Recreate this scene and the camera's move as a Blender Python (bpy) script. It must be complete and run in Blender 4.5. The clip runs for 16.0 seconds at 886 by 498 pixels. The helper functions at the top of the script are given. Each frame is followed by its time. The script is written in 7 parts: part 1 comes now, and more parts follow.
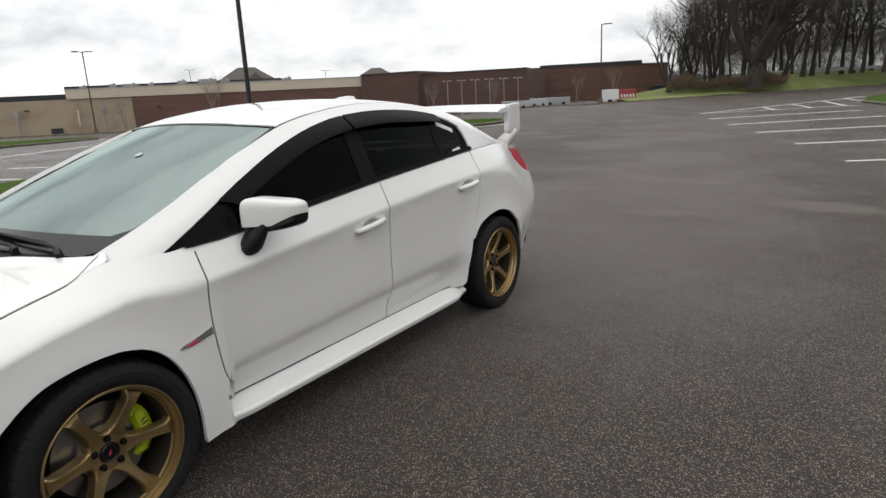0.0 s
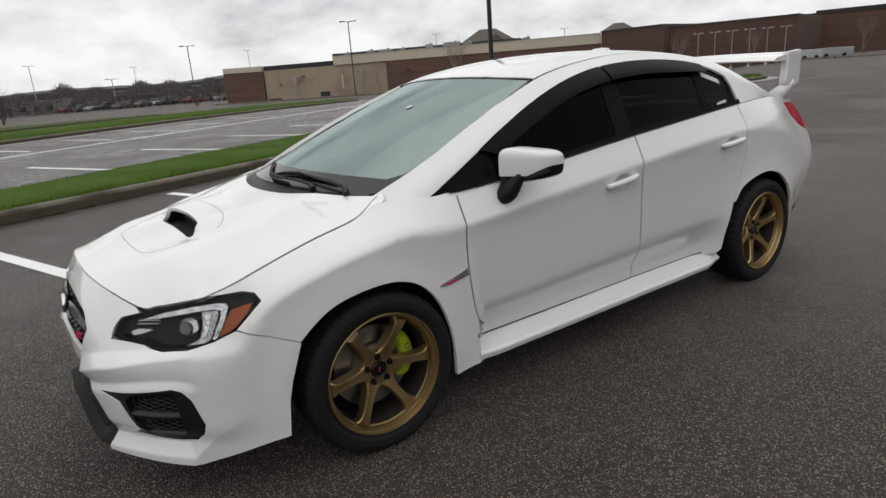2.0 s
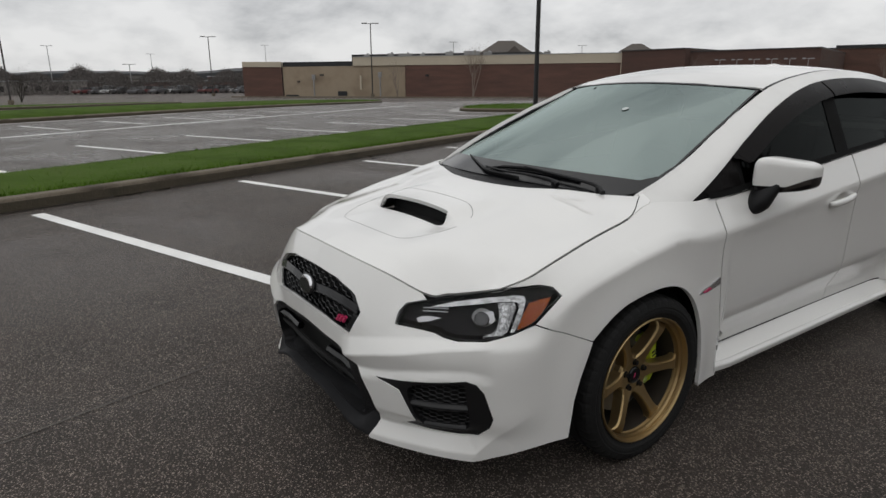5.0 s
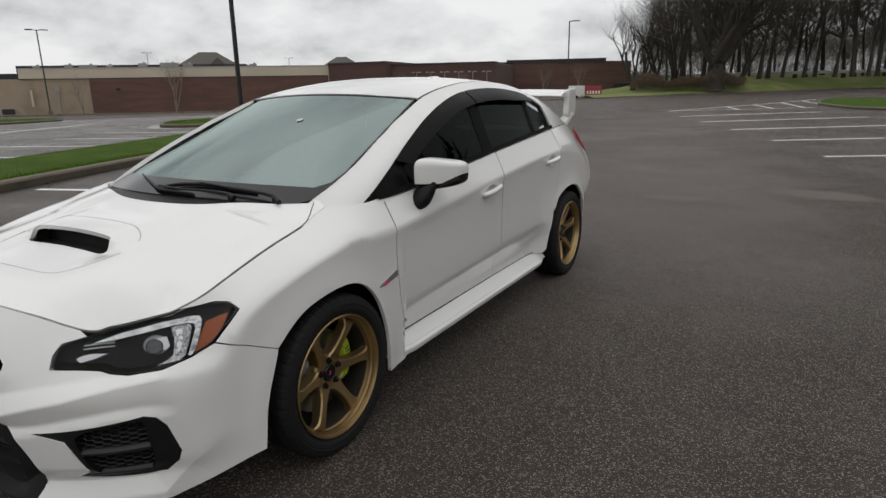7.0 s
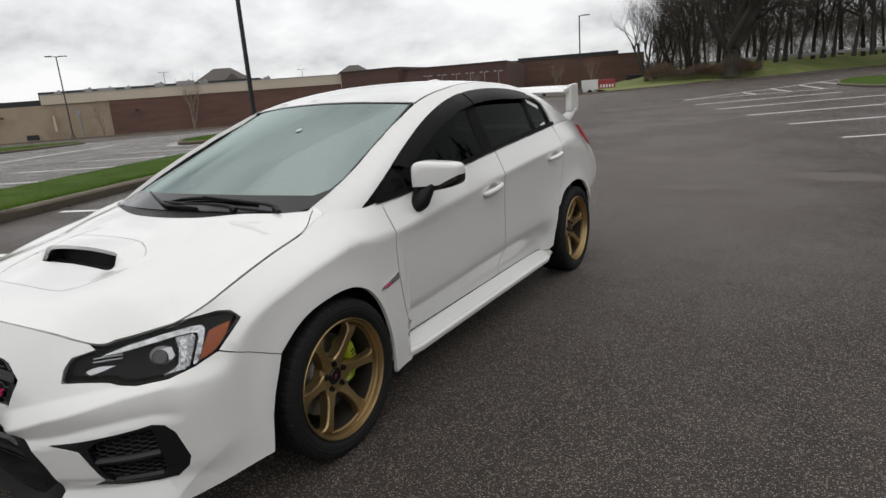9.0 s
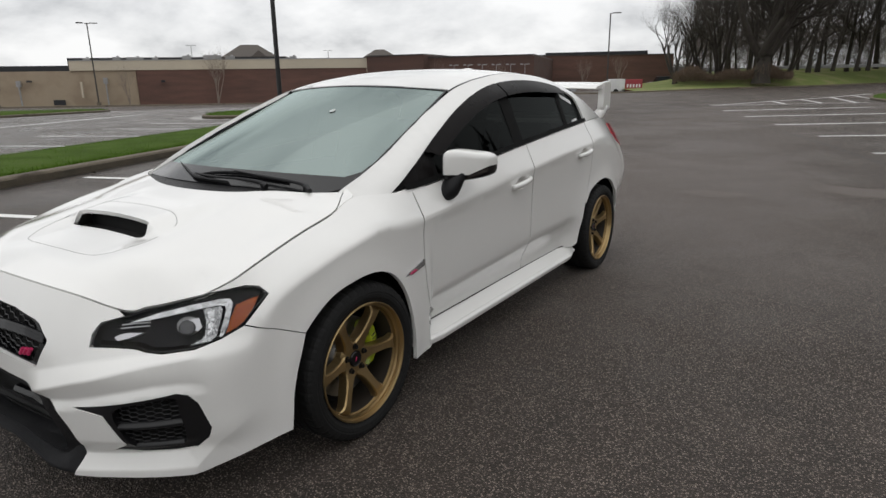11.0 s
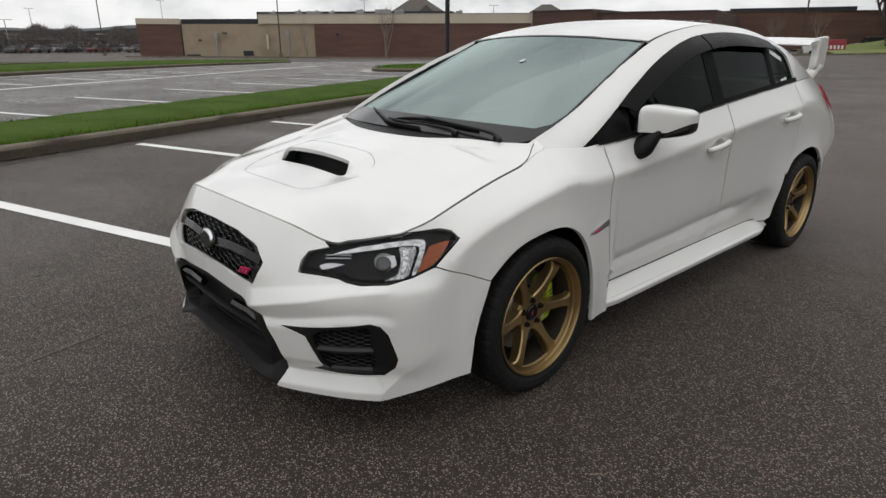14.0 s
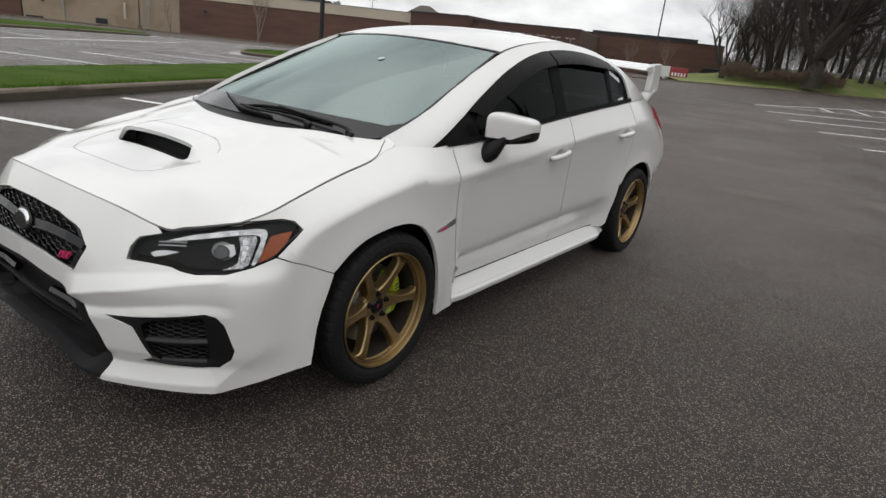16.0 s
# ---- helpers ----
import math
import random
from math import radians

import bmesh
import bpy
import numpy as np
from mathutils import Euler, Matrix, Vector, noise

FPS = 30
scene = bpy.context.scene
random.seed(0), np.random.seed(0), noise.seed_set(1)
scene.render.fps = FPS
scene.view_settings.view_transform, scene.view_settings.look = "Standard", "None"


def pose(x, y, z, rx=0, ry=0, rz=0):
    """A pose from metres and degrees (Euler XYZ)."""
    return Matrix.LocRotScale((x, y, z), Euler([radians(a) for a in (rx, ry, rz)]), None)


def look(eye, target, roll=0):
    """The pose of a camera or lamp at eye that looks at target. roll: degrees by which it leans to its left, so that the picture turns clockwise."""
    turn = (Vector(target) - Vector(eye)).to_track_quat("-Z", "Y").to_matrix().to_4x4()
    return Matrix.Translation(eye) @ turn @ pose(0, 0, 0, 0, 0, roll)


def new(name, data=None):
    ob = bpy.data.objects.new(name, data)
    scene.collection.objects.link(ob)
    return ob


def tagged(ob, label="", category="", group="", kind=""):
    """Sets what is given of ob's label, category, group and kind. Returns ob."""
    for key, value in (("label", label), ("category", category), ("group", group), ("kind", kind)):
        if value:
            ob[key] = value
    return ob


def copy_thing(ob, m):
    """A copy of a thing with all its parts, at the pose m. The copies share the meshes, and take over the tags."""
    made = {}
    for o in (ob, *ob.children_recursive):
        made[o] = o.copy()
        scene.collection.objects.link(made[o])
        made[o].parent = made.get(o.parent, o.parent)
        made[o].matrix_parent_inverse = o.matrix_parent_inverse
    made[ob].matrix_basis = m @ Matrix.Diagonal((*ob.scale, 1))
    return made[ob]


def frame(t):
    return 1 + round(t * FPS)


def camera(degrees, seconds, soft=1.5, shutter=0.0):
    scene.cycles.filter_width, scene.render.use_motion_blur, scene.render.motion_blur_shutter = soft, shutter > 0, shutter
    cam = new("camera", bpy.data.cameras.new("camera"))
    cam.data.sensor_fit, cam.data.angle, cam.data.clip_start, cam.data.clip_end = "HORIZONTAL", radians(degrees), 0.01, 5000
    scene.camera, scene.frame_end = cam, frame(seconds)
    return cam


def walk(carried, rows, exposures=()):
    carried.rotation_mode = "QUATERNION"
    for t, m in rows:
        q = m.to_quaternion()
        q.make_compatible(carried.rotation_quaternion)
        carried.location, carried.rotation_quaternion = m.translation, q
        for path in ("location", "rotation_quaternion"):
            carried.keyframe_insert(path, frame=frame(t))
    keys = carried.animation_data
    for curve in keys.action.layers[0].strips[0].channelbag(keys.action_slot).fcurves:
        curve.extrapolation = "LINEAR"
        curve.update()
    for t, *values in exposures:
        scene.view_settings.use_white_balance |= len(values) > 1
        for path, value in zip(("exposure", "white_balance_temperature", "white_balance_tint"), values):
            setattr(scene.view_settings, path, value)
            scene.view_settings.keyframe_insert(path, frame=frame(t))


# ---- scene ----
cam = camera(71.5, 16.0)
ROWS = [
    (0, (2.7994, -0.8960, 1.401), (1.7178, 0.7177, 0.927), -2.7),
    (0.5, (2.7778, -0.8993, 1.396), (1.5578, 0.6054, 0.899), -3.7),
    (1, (2.7396, -0.9367, 1.382), (1.2926, 0.3478, 0.875), -4.0),
    (1.5, (2.7438, -0.9345, 1.370), (1.2471, 0.2862, 0.851), -5.2),
    (2, (2.7301, -0.9759, 1.369), (1.1465, 0.1149, 0.819), -4.3),
    (2.5, (2.7016, -1.0070, 1.350), (1.0787, -0.0015, 0.754), -6.6),
    (3, (2.6056, -1.1970, 1.363), (0.9516, -0.1825, 0.878), -1.3),
    (3.5, (2.4886, -1.4191, 1.356), (0.8396, -0.4102, 0.842), -1.0),
    (6, (2.0142, -1.7738, 1.353), (0.6613, -0.4035, 0.812), 2.2),
    (6.5, (2.1620, -1.6919, 1.359), (1.1024, -0.0765, 0.842), 0.2),
    (7, (2.2959, -1.6544, 1.352), (1.3260, 0.0226, 0.851), -1.0),
    (7.5, (2.3537, -1.6423, 1.357), (1.3744, 0.0298, 0.861), -2.3),
    (8, (2.3918, -1.6365, 1.356), (1.3791, 0.0186, 0.870), -3.4),
    (8.5, (2.3946, -1.6384, 1.352), (1.3648, 0.0052, 0.866), -4.5),
    (11, (2.3382, -1.6604, 1.346), (1.2754, -0.0475, 0.826), -0.8),
    (11.5, (2.3027, -1.6799, 1.336), (1.1824, -0.1190, 0.782), 0.0),
    (12, (2.2675, -1.7016, 1.323), (1.0079, -0.2690, 0.723), -0.8),
    (12.5, (2.2488, -1.7027, 1.320), (0.9425, -0.3178, 0.708), -0.8),
    (13, (2.2415, -1.7135, 1.320), (0.9094, -0.3576, 0.696), -0.7),
    (13.5, (2.2342, -1.7267, 1.314), (0.8668, -0.4093, 0.684), -0.1),
    (14, (2.2114, -1.7370, 1.312), (0.8131, -0.4578, 0.671), 0.1),
    (14.5, (2.2075, -1.7330, 1.309), (0.8859, -0.3885, 0.644), 2.3),
    (15, (2.2292, -1.7359, 1.309), (0.9601, -0.3395, 0.645), 4.0),
    (15.5, (2.2702, -1.7203, 1.318), (1.1730, -0.1832, 0.661), 9.6),
    (16, (2.3048, -1.7069, 1.320), (1.2189, -0.1496, 0.691), 6.2),
]
EXPOSURES = [(0, 0.14), (0.5, 0.13), (1.5, -0.05), (3, -0.28), (3.5, -0.31), (6, -0.48), (6.5, -0.44), (7, -0.31), (8, -0.13), (11, -0.11), (12, -0.11), (14.5, -0.15), (16, -0.05)]
walk(cam, [(t, look(eye, target, roll)) for t, eye, target, roll in ROWS], EXPOSURES)

# ---- sky and sun: bright overcast ----
world = bpy.data.worlds.new("overcast_sky")
scene.world = world
world.use_nodes = True
wn, wl = world.node_tree.nodes, world.node_tree.links
wn.clear()
w_out = wn.new("ShaderNodeOutputWorld")
w_bg = wn.new("ShaderNodeBackground")
w_sky = wn.new("ShaderNodeTexSky")
w_sky.sky_type, w_sky.sun_disc = "NISHITA", False
w_sky.sun_elevation, w_sky.sun_rotation = radians(76), radians(148)
w_skydim = wn.new("ShaderNodeVectorMath")
w_skydim.operation = "SCALE"
w_skydim.inputs["Scale"].default_value = 0.09
w_tc = wn.new("ShaderNodeTexCoord")
w_sep = wn.new("ShaderNodeSeparateXYZ")
w_up = wn.new("ShaderNodeMath")
w_up.operation = "MAXIMUM"
w_up.inputs[1].default_value = 0.0
w_add = wn.new("ShaderNodeMath")
w_add.operation = "ADD"
w_add.inputs[1].default_value = 0.42
w_div = wn.new("ShaderNodeVectorMath")
w_div.operation = "DIVIDE"
w_comb = wn.new("ShaderNodeCombineXYZ")
w_flat = wn.new("ShaderNodeVectorMath")
w_flat.operation = "MULTIPLY"
w_flat.inputs[1].default_value = (1.0, 1.0, 0.0)
w_noise = wn.new("ShaderNodeTexNoise")
w_noise.inputs["Scale"].default_value = 2.2
w_noise.inputs["Detail"].default_value = 7.0
w_noise.inputs["Roughness"].default_value = 0.56
w_noise.inputs["Distortion"].default_value = 0.12
w_ramp = wn.new("ShaderNodeValToRGB")
cr = w_ramp.color_ramp
cr.elements[0].position, cr.elements[0].color = 0.30, (0.54, 0.55, 0.57, 1)
cr.elements[1].position, cr.elements[1].color = 0.58, (1.12, 1.12, 1.12, 1)
mid_stop = cr.elements.new(0.45)
mid_stop.color = (0.90, 0.905, 0.915, 1)
w_mix = wn.new("ShaderNodeMix")
w_mix.data_type = "RGBA"
w_mix.inputs["Factor"].default_value = 0.93
wl.new(w_tc.outputs["Generated"], w_sep.inputs[0])
wl.new(w_sep.outputs["Z"], w_up.inputs[0])
wl.new(w_up.outputs[0], w_add.inputs[0])
for k in "XYZ":
    wl.new(w_add.outputs[0], w_comb.inputs[k])
wl.new(w_tc.outputs["Generated"], w_flat.inputs[0])
wl.new(w_flat.outputs[0], w_div.inputs[0])
wl.new(w_comb.outputs[0], w_div.inputs[1])
wl.new(w_div.outputs[0], w_noise.inputs["Vector"])
wl.new(w_noise.outputs["Fac"], w_ramp.inputs[0])
wl.new(w_sky.outputs[0], w_skydim.inputs[0])
wl.new(w_skydim.outputs[0], w_mix.inputs["A"])
w_grade = wn.new("ShaderNodeMapRange")
for key_, v_ in (("From Min", 0.0), ("From Max", 0.9), ("To Min", 0.92), ("To Max", 1.14)):
    w_grade.inputs[key_].default_value = v_
w_lit = wn.new("ShaderNodeVectorMath")
w_lit.operation = "SCALE"
wl.new(w_up.outputs[0], w_grade.inputs["Value"])
wl.new(w_ramp.outputs[0], w_lit.inputs[0])
wl.new(w_grade.outputs[0], w_lit.inputs["Scale"])
wl.new(w_lit.outputs[0], w_mix.inputs["B"])
wl.new(w_mix.outputs["Result"], w_bg.inputs["Color"])
w_bg.inputs["Strength"].default_value = 1.05
wl.new(w_bg.outputs[0], w_out.inputs[0])

sun_data = bpy.data.lights.new("sun", "SUN")
sun_data.energy, sun_data.angle, sun_data.color = 0.40, radians(110), (1.0, 0.97, 0.92)
sun = new("sun", sun_data)
sun.matrix_world = look((5, -8, 40), (0, 0, 0))

# ---- materials ----


def material(name, color, rough=0.6, metal=0.0, vary=0.12, scale=3.0, fine=40.0, bump=0.0, bump_scale=60.0,
             coat=0.0, spec=0.5, tint=None, each=0.0, rough_vary=0.08):
    """Principled surface with variation at two scales, relief and an optional per-object shift."""
    m = bpy.data.materials.new(name)
    m.use_nodes = True
    n, l = m.node_tree.nodes, m.node_tree.links
    b = n["Principled BSDF"]
    b.inputs["Roughness"].default_value = rough
    b.inputs["Metallic"].default_value = metal
    b.inputs["Specular IOR Level"].default_value = spec
    b.inputs["Coat Weight"].default_value = coat
    b.inputs["Coat Roughness"].default_value = 0.03
    tc = n.new("ShaderNodeTexCoord")
    big, small = n.new("ShaderNodeTexNoise"), n.new("ShaderNodeTexNoise")
    big.inputs["Scale"].default_value, big.inputs["Detail"].default_value = scale, 5
    small.inputs["Scale"].default_value, small.inputs["Detail"].default_value = fine, 3
    for t in (big, small):
        l.new(tc.outputs["Object"], t.inputs["Vector"])
    add = n.new("ShaderNodeMath")
    add.operation = "MULTIPLY_ADD"
    l.new(small.outputs["Fac"], add.inputs[0])
    add.inputs[1].default_value = 0.5
    l.new(big.outputs["Fac"], add.inputs[2])
    rng = n.new("ShaderNodeMapRange")
    rng.inputs["From Min"].default_value, rng.inputs["From Max"].default_value = 0.4, 1.1
    rng.inputs["To Min"].default_value, rng.inputs["To Max"].default_value = 1 - vary, 1 + vary
    l.new(add.outputs[0], rng.inputs["Value"])
    last = rng.outputs[0]
    if each:
        info = n.new("ShaderNodeObjectInfo")
        r2 = n.new("ShaderNodeMapRange")
        r2.inputs["To Min"].default_value, r2.inputs["To Max"].default_value = 1 - each, 1 + each
        l.new(info.outputs["Random"], r2.inputs["Value"])
        mul = n.new("ShaderNodeMath")
        mul.operation = "MULTIPLY"
        l.new(last, mul.inputs[0])
        l.new(r2.outputs[0], mul.inputs[1])
        last = mul.outputs[0]
    col = n.new("ShaderNodeVectorMath")
    col.operation = "SCALE"
    col.inputs[0].default_value = color[:3]
    l.new(last, col.inputs["Scale"])
    out = col.outputs[0]
    if tint:
        mix = n.new("ShaderNodeMix")
        mix.data_type = "RGBA"
        mix.inputs["B"].default_value = (*tint, 1)
        st = n.new("ShaderNodeMapRange")
        st.inputs["From Min"].default_value, st.inputs["From Max"].default_value = 0.5, 0.68
        l.new(big.outputs["Fac"], st.inputs["Value"])
        l.new(out, mix.inputs["A"])
        l.new(st.outputs[0], mix.inputs["Factor"])
        out = mix.outputs["Result"]
    l.new(out, b.inputs["Base Color"])
    if rough_vary:
        rr = n.new("ShaderNodeMapRange")
        rr.inputs["From Min"].default_value, rr.inputs["From Max"].default_value = 0.35, 0.65
        rr.inputs["To Min"].default_value = max(0.0, rough - rough_vary)
        rr.inputs["To Max"].default_value = min(1.0, rough + rough_vary)
        l.new(big.outputs["Fac"], rr.inputs["Value"])
        l.new(rr.outputs[0], b.inputs["Roughness"])
    if bump:
        bn = n.new("ShaderNodeTexNoise")
        bn.inputs["Scale"].default_value, bn.inputs["Detail"].default_value = bump_scale, 4
        l.new(tc.outputs["Object"], bn.inputs["Vector"])
        bp = n.new("ShaderNodeBump")
        bp.inputs["Strength"].default_value, bp.inputs["Distance"].default_value = bump, 0.02
        l.new(bn.outputs["Fac"], bp.inputs["Height"])
        l.new(bp.outputs[0], b.inputs["Normal"])
    return m


def asphalt_material(name, base, chips):
    """Worn, slightly damp asphalt: dark binder, pale stone chips, large stains and smoother damp patches."""
    m = bpy.data.materials.new(name)
    m.use_nodes = True
    n, l = m.node_tree.nodes, m.node_tree.links
    b = n["Principled BSDF"]
    tc = n.new("ShaderNodeTexCoord")

    def tex(kind, scale, detail=4.0, dist=0.0):
        t = n.new(kind)
        t.inputs["Scale"].default_value = scale
        if kind == "ShaderNodeTexNoise":
            t.inputs["Detail"].default_value, t.inputs["Distortion"].default_value = detail, dist
        l.new(tc.outputs["Object"], t.inputs["Vector"])
        return t

    def span(sock, a, c, lo, hi):
        r = n.new("ShaderNodeMapRange")
        for key, v in (("From Min", a), ("From Max", c), ("To Min", lo), ("To Max", hi)):
            r.inputs[key].default_value = v
        l.new(sock, r.inputs["Value"])
        return r.outputs[0]

    def mix(a, bcol, fac):
        x = n.new("ShaderNodeMix")
        x.data_type = "RGBA"
        for key, v in (("A", a), ("B", bcol)):
            if isinstance(v, tuple):
                x.inputs[key].default_value = (*v, 1)
            else:
                l.new(v, x.inputs[key])
        l.new(fac, x.inputs["Factor"])
        return x.outputs["Result"]

    grit = tex("ShaderNodeTexVoronoi", 165.0)
    speck = n.new("ShaderNodeSeparateColor")
    l.new(grit.outputs["Color"], speck.inputs[0])
    stone = span(speck.outputs[0], 0.52, 1.0, 0.0, 1.0)
    near_mid = span(grit.outputs["Distance"], 0.30, 0.65, 1.0, 0.0)
    chip = n.new("ShaderNodeMath")
    chip.operation = "MULTIPLY"
    l.new(stone, chip.inputs[0])
    l.new(near_mid, chip.inputs[1])
    blotch = tex("ShaderNodeTexNoise", 0.45, 6.0, 0.6)
    mott = tex("ShaderNodeTexNoise", 3.2, 5.0)
    worn = tex("ShaderNodeTexNoise", 0.16, 4.0, 1.0)
    c = mix(tuple(v * 0.72 for v in base), tuple(v * 1.25 for v in base), span(mott.outputs["Fac"], 0.3, 0.7, 0.0, 1.0))
    c = mix(c, tuple(v * 1.7 for v in base), span(blotch.outputs["Fac"], 0.56, 0.74, 0.0, 0.16))
    c = mix(c, tuple(v * 0.55 for v in base), span(worn.outputs["Fac"], 0.55, 0.72, 0.0, 0.2))
    c = mix(c, chips, chip.outputs[0])
    # dry, worn patches and a rubbed lane, each with its own place on the lot; the lane's paleness also paints in
    # reflected sky
    for cx, cy, rx, ry, turn_, amount in ((1.02, 6.38, 0.42, 0.24, 0.15, 0.9), (2.62, 7.30, 0.62, 0.36, -0.25, 0.95), (0.2, 9.4, 0.5, 0.2, 0.5, 0.22), (-1.2, 20.0, 3.0, 15.0, 0.12, 0.44), (0.6, 6.5, 2.2, 5.0, 0.1, 0.50), (2.4, 3.4, 0.9, 0.35, 0.9, 0.15)):
        mp = n.new("ShaderNodeMapping")
        mp.vector_type = "TEXTURE"
        mp.inputs["Location"].default_value = (cx, cy, 0)
        mp.inputs["Rotation"].default_value = (0, 0, turn_)
        mp.inputs["Scale"].default_value = (rx, ry, 1)
        l.new(tc.outputs["Object"], mp.inputs["Vector"])
        ln = n.new("ShaderNodeVectorMath")
        ln.operation = "LENGTH"
        l.new(mp.outputs[0], ln.inputs[0])
        wob = n.new("ShaderNodeMath")
        wob.operation = "MULTIPLY_ADD"
        wob.inputs[1].default_value = 0.9
        l.new(mott.outputs["Fac"], wob.inputs[0])
        l.new(ln.outputs["Value"], wob.inputs[2])
        c = mix(c, tuple(4.6 * (0.55 * v + 0.45 * sum(base) / 3) for v in base), span(wob.outputs[0], 1.15, 1.55, amount, 0.0))
    l.new(c, b.inputs["Base Color"])
    wet = span(blotch.outputs["Fac"], 0.36, 0.6, 0.55, 0.72)
    pool = n.new("ShaderNodeMapping")
    pool.vector_type = "TEXTURE"
    pool.inputs["Location"].default_value = (-24, 15, 0)
    pool.inputs["Rotation"].default_value = (0, 0, 0.5)
    pool.inputs["Scale"].default_value = (13, 42, 1)
    l.new(tc.outputs["Object"], pool.inputs["Vector"])
    far_off = n.new("ShaderNodeVectorMath")
    far_off.operation = "LENGTH"
    l.new(pool.outputs[0], far_off.inputs[0])
    damp = n.new("ShaderNodeMath")
    damp.operation = "SUBTRACT"
    l.new(wet, damp.inputs[0])
    l.new(span(far_off.outputs["Value"], 0.7, 1.15, 0.30, 0.0), damp.inputs[1])
    l.new(damp.outputs[0], b.inputs["Roughness"])
    b.inputs["Specular IOR Level"].default_value = 0.4
    bump = n.new("ShaderNodeBump")
    bump.inputs["Strength"].default_value, bump.inputs["Distance"].default_value = 1.0, 0.009
    l.new(grit.outputs["Distance"], bump.inputs["Height"])
    l.new(bump.outputs[0], b.inputs["Normal"])
    return m


def sheet_glass(name, color, gloss=(1.0, 1.0, 1.0), ior=1.5):
    """Thin pane: tinted see-through with a clear mirror reflection on top."""
    m = bpy.data.materials.new(name)
    m.use_nodes = True
    n, l = m.node_tree.nodes, m.node_tree.links
    n.clear()
    out = n.new("ShaderNodeOutputMaterial")
    t = n.new("ShaderNodeBsdfTransparent")
    t.inputs[0].default_value = (*color, 1)
    g = n.new("ShaderNodeBsdfGlossy")
    g.inputs["Roughness"].default_value = 0.02
    g.inputs[0].default_value = (*gloss, 1)
    f = n.new("ShaderNodeFresnel")
    f.inputs[0].default_value = ior
    mx = n.new("ShaderNodeMixShader")
    l.new(f.outputs[0], mx.inputs[0])
    l.new(t.outputs[0], mx.inputs[1])
    l.new(g.outputs[0], mx.inputs[2])
    l.new(mx.outputs[0], out.inputs[0])
    return m


ASPHALT = asphalt_material("asphalt_damp", (0.0360, 0.0270, 0.0212), (0.45, 0.375, 0.318))
ROAD_LINE = material("road_paint_white", (0.80, 0.80, 0.78), 0.7, vary=0.15, scale=2.0, fine=60)
CONCRETE = material("kerb_concrete", (0.165, 0.138, 0.102), 0.85, vary=0.4, scale=1.4, fine=30, bump=0.7, tint=(0.062, 0.048, 0.033), rough_vary=0.0)
# upright kerb faces: their shade, with moss and damp, put into a darker concrete
SHADED_DAMP_CONCRETE = material("kerb_concrete_shaded_damp_mossy", (0.070, 0.056, 0.036), 0.8, vary=0.5, scale=2.2, fine=30, bump=0.7, tint=(0.040, 0.034, 0.020), rough_vary=0.0)
GRASS_SOIL = material("grass_ground", (0.056, 0.096, 0.016), 0.95, spec=0.05, vary=0.4, scale=1.2, fine=25, bump=0.8, bump_scale=40, tint=(0.065, 0.10, 0.022), rough_vary=0)
GRASS_BLADE = material("grass_blade", (0.072, 0.142, 0.013), 0.95, spec=0.03, vary=0.35, scale=1.5, fine=12, rough_vary=0)
GRASS_DULL = material("grass_winter", (0.15, 0.19, 0.042), 0.95, vary=0.35, scale=0.3, fine=6, tint=(0.24, 0.205, 0.10), rough_vary=0)
BLACK_POLE = material("pole_black_paint", (0.012, 0.012, 0.013), 0.45, vary=0.2)
POLE_DARK = material("pole_bronze_paint", (0.045, 0.040, 0.038), 0.5, vary=0.2)
POLE_GREY = material("pole_grey", (0.30, 0.30, 0.30), 0.5, vary=0.2)
TAN_WALL = material("tan_render", (0.33, 0.265, 0.19), 0.85, vary=0.10, scale=0.35, fine=5, bump=0.2, tint=(0.27, 0.21, 0.15))
CREAM_WALL = material("cream_render", (0.50, 0.44, 0.345), 0.85, vary=0.08, scale=0.4, fine=5, bump=0.2)
BRICK_WALL = material("brown_brick", (0.118, 0.064, 0.050), 0.9, vary=0.42, scale=0.5, fine=9, bump=0.3)
BRICK_DARK = material("dark_brown_brick", (0.088, 0.049, 0.039), 0.9, vary=0.32, scale=0.5, fine=9, bump=0.3)


def courses(m, flat, tall):
    """Draws a material's variation out along level courses."""
    n, l = m.node_tree.nodes, m.node_tree.links
    mp = n.new("ShaderNodeMapping")
    mp.inputs["Scale"].default_value = (flat, flat, tall)
    tc = next(x for x in n if x.type == "TEX_COORD")
    for x in [x for x in n if x.type == "TEX_NOISE"]:
        l.new(mp.outputs[0], x.inputs["Vector"])
    l.new(tc.outputs["Object"], mp.inputs["Vector"])


courses(BRICK_WALL, 0.5, 3.2)
courses(BRICK_DARK, 0.5, 3.2)
BLACK_PANEL = material("black_roof_panel", (0.014, 0.015, 0.018), 0.6, vary=0.2)
ROOF_METAL = material("galvanised_unit", (0.22, 0.225, 0.23), 0.5, vary=0.15, each=0.15)
SHINGLE = material("grey_shingle", (0.10, 0.088, 0.078), 0.9, vary=0.2, scale=2, fine=8, bump=0.3)
BARK = material("bark", (0.042, 0.035, 0.029), 0.95, vary=0.35, scale=3, fine=25, bump=0.8, bump_scale=18, tint=(0.046, 0.046, 0.030))
TWIG = material("bare_twigs", (0.054, 0.045, 0.037), 0.95, vary=0.3)
# paler than TWIG: the haze of the far woods is put into the colour
HAZE_TWIG = material("hazed_winter_twigs", (0.105, 0.090, 0.078), 0.95, vary=0.3)
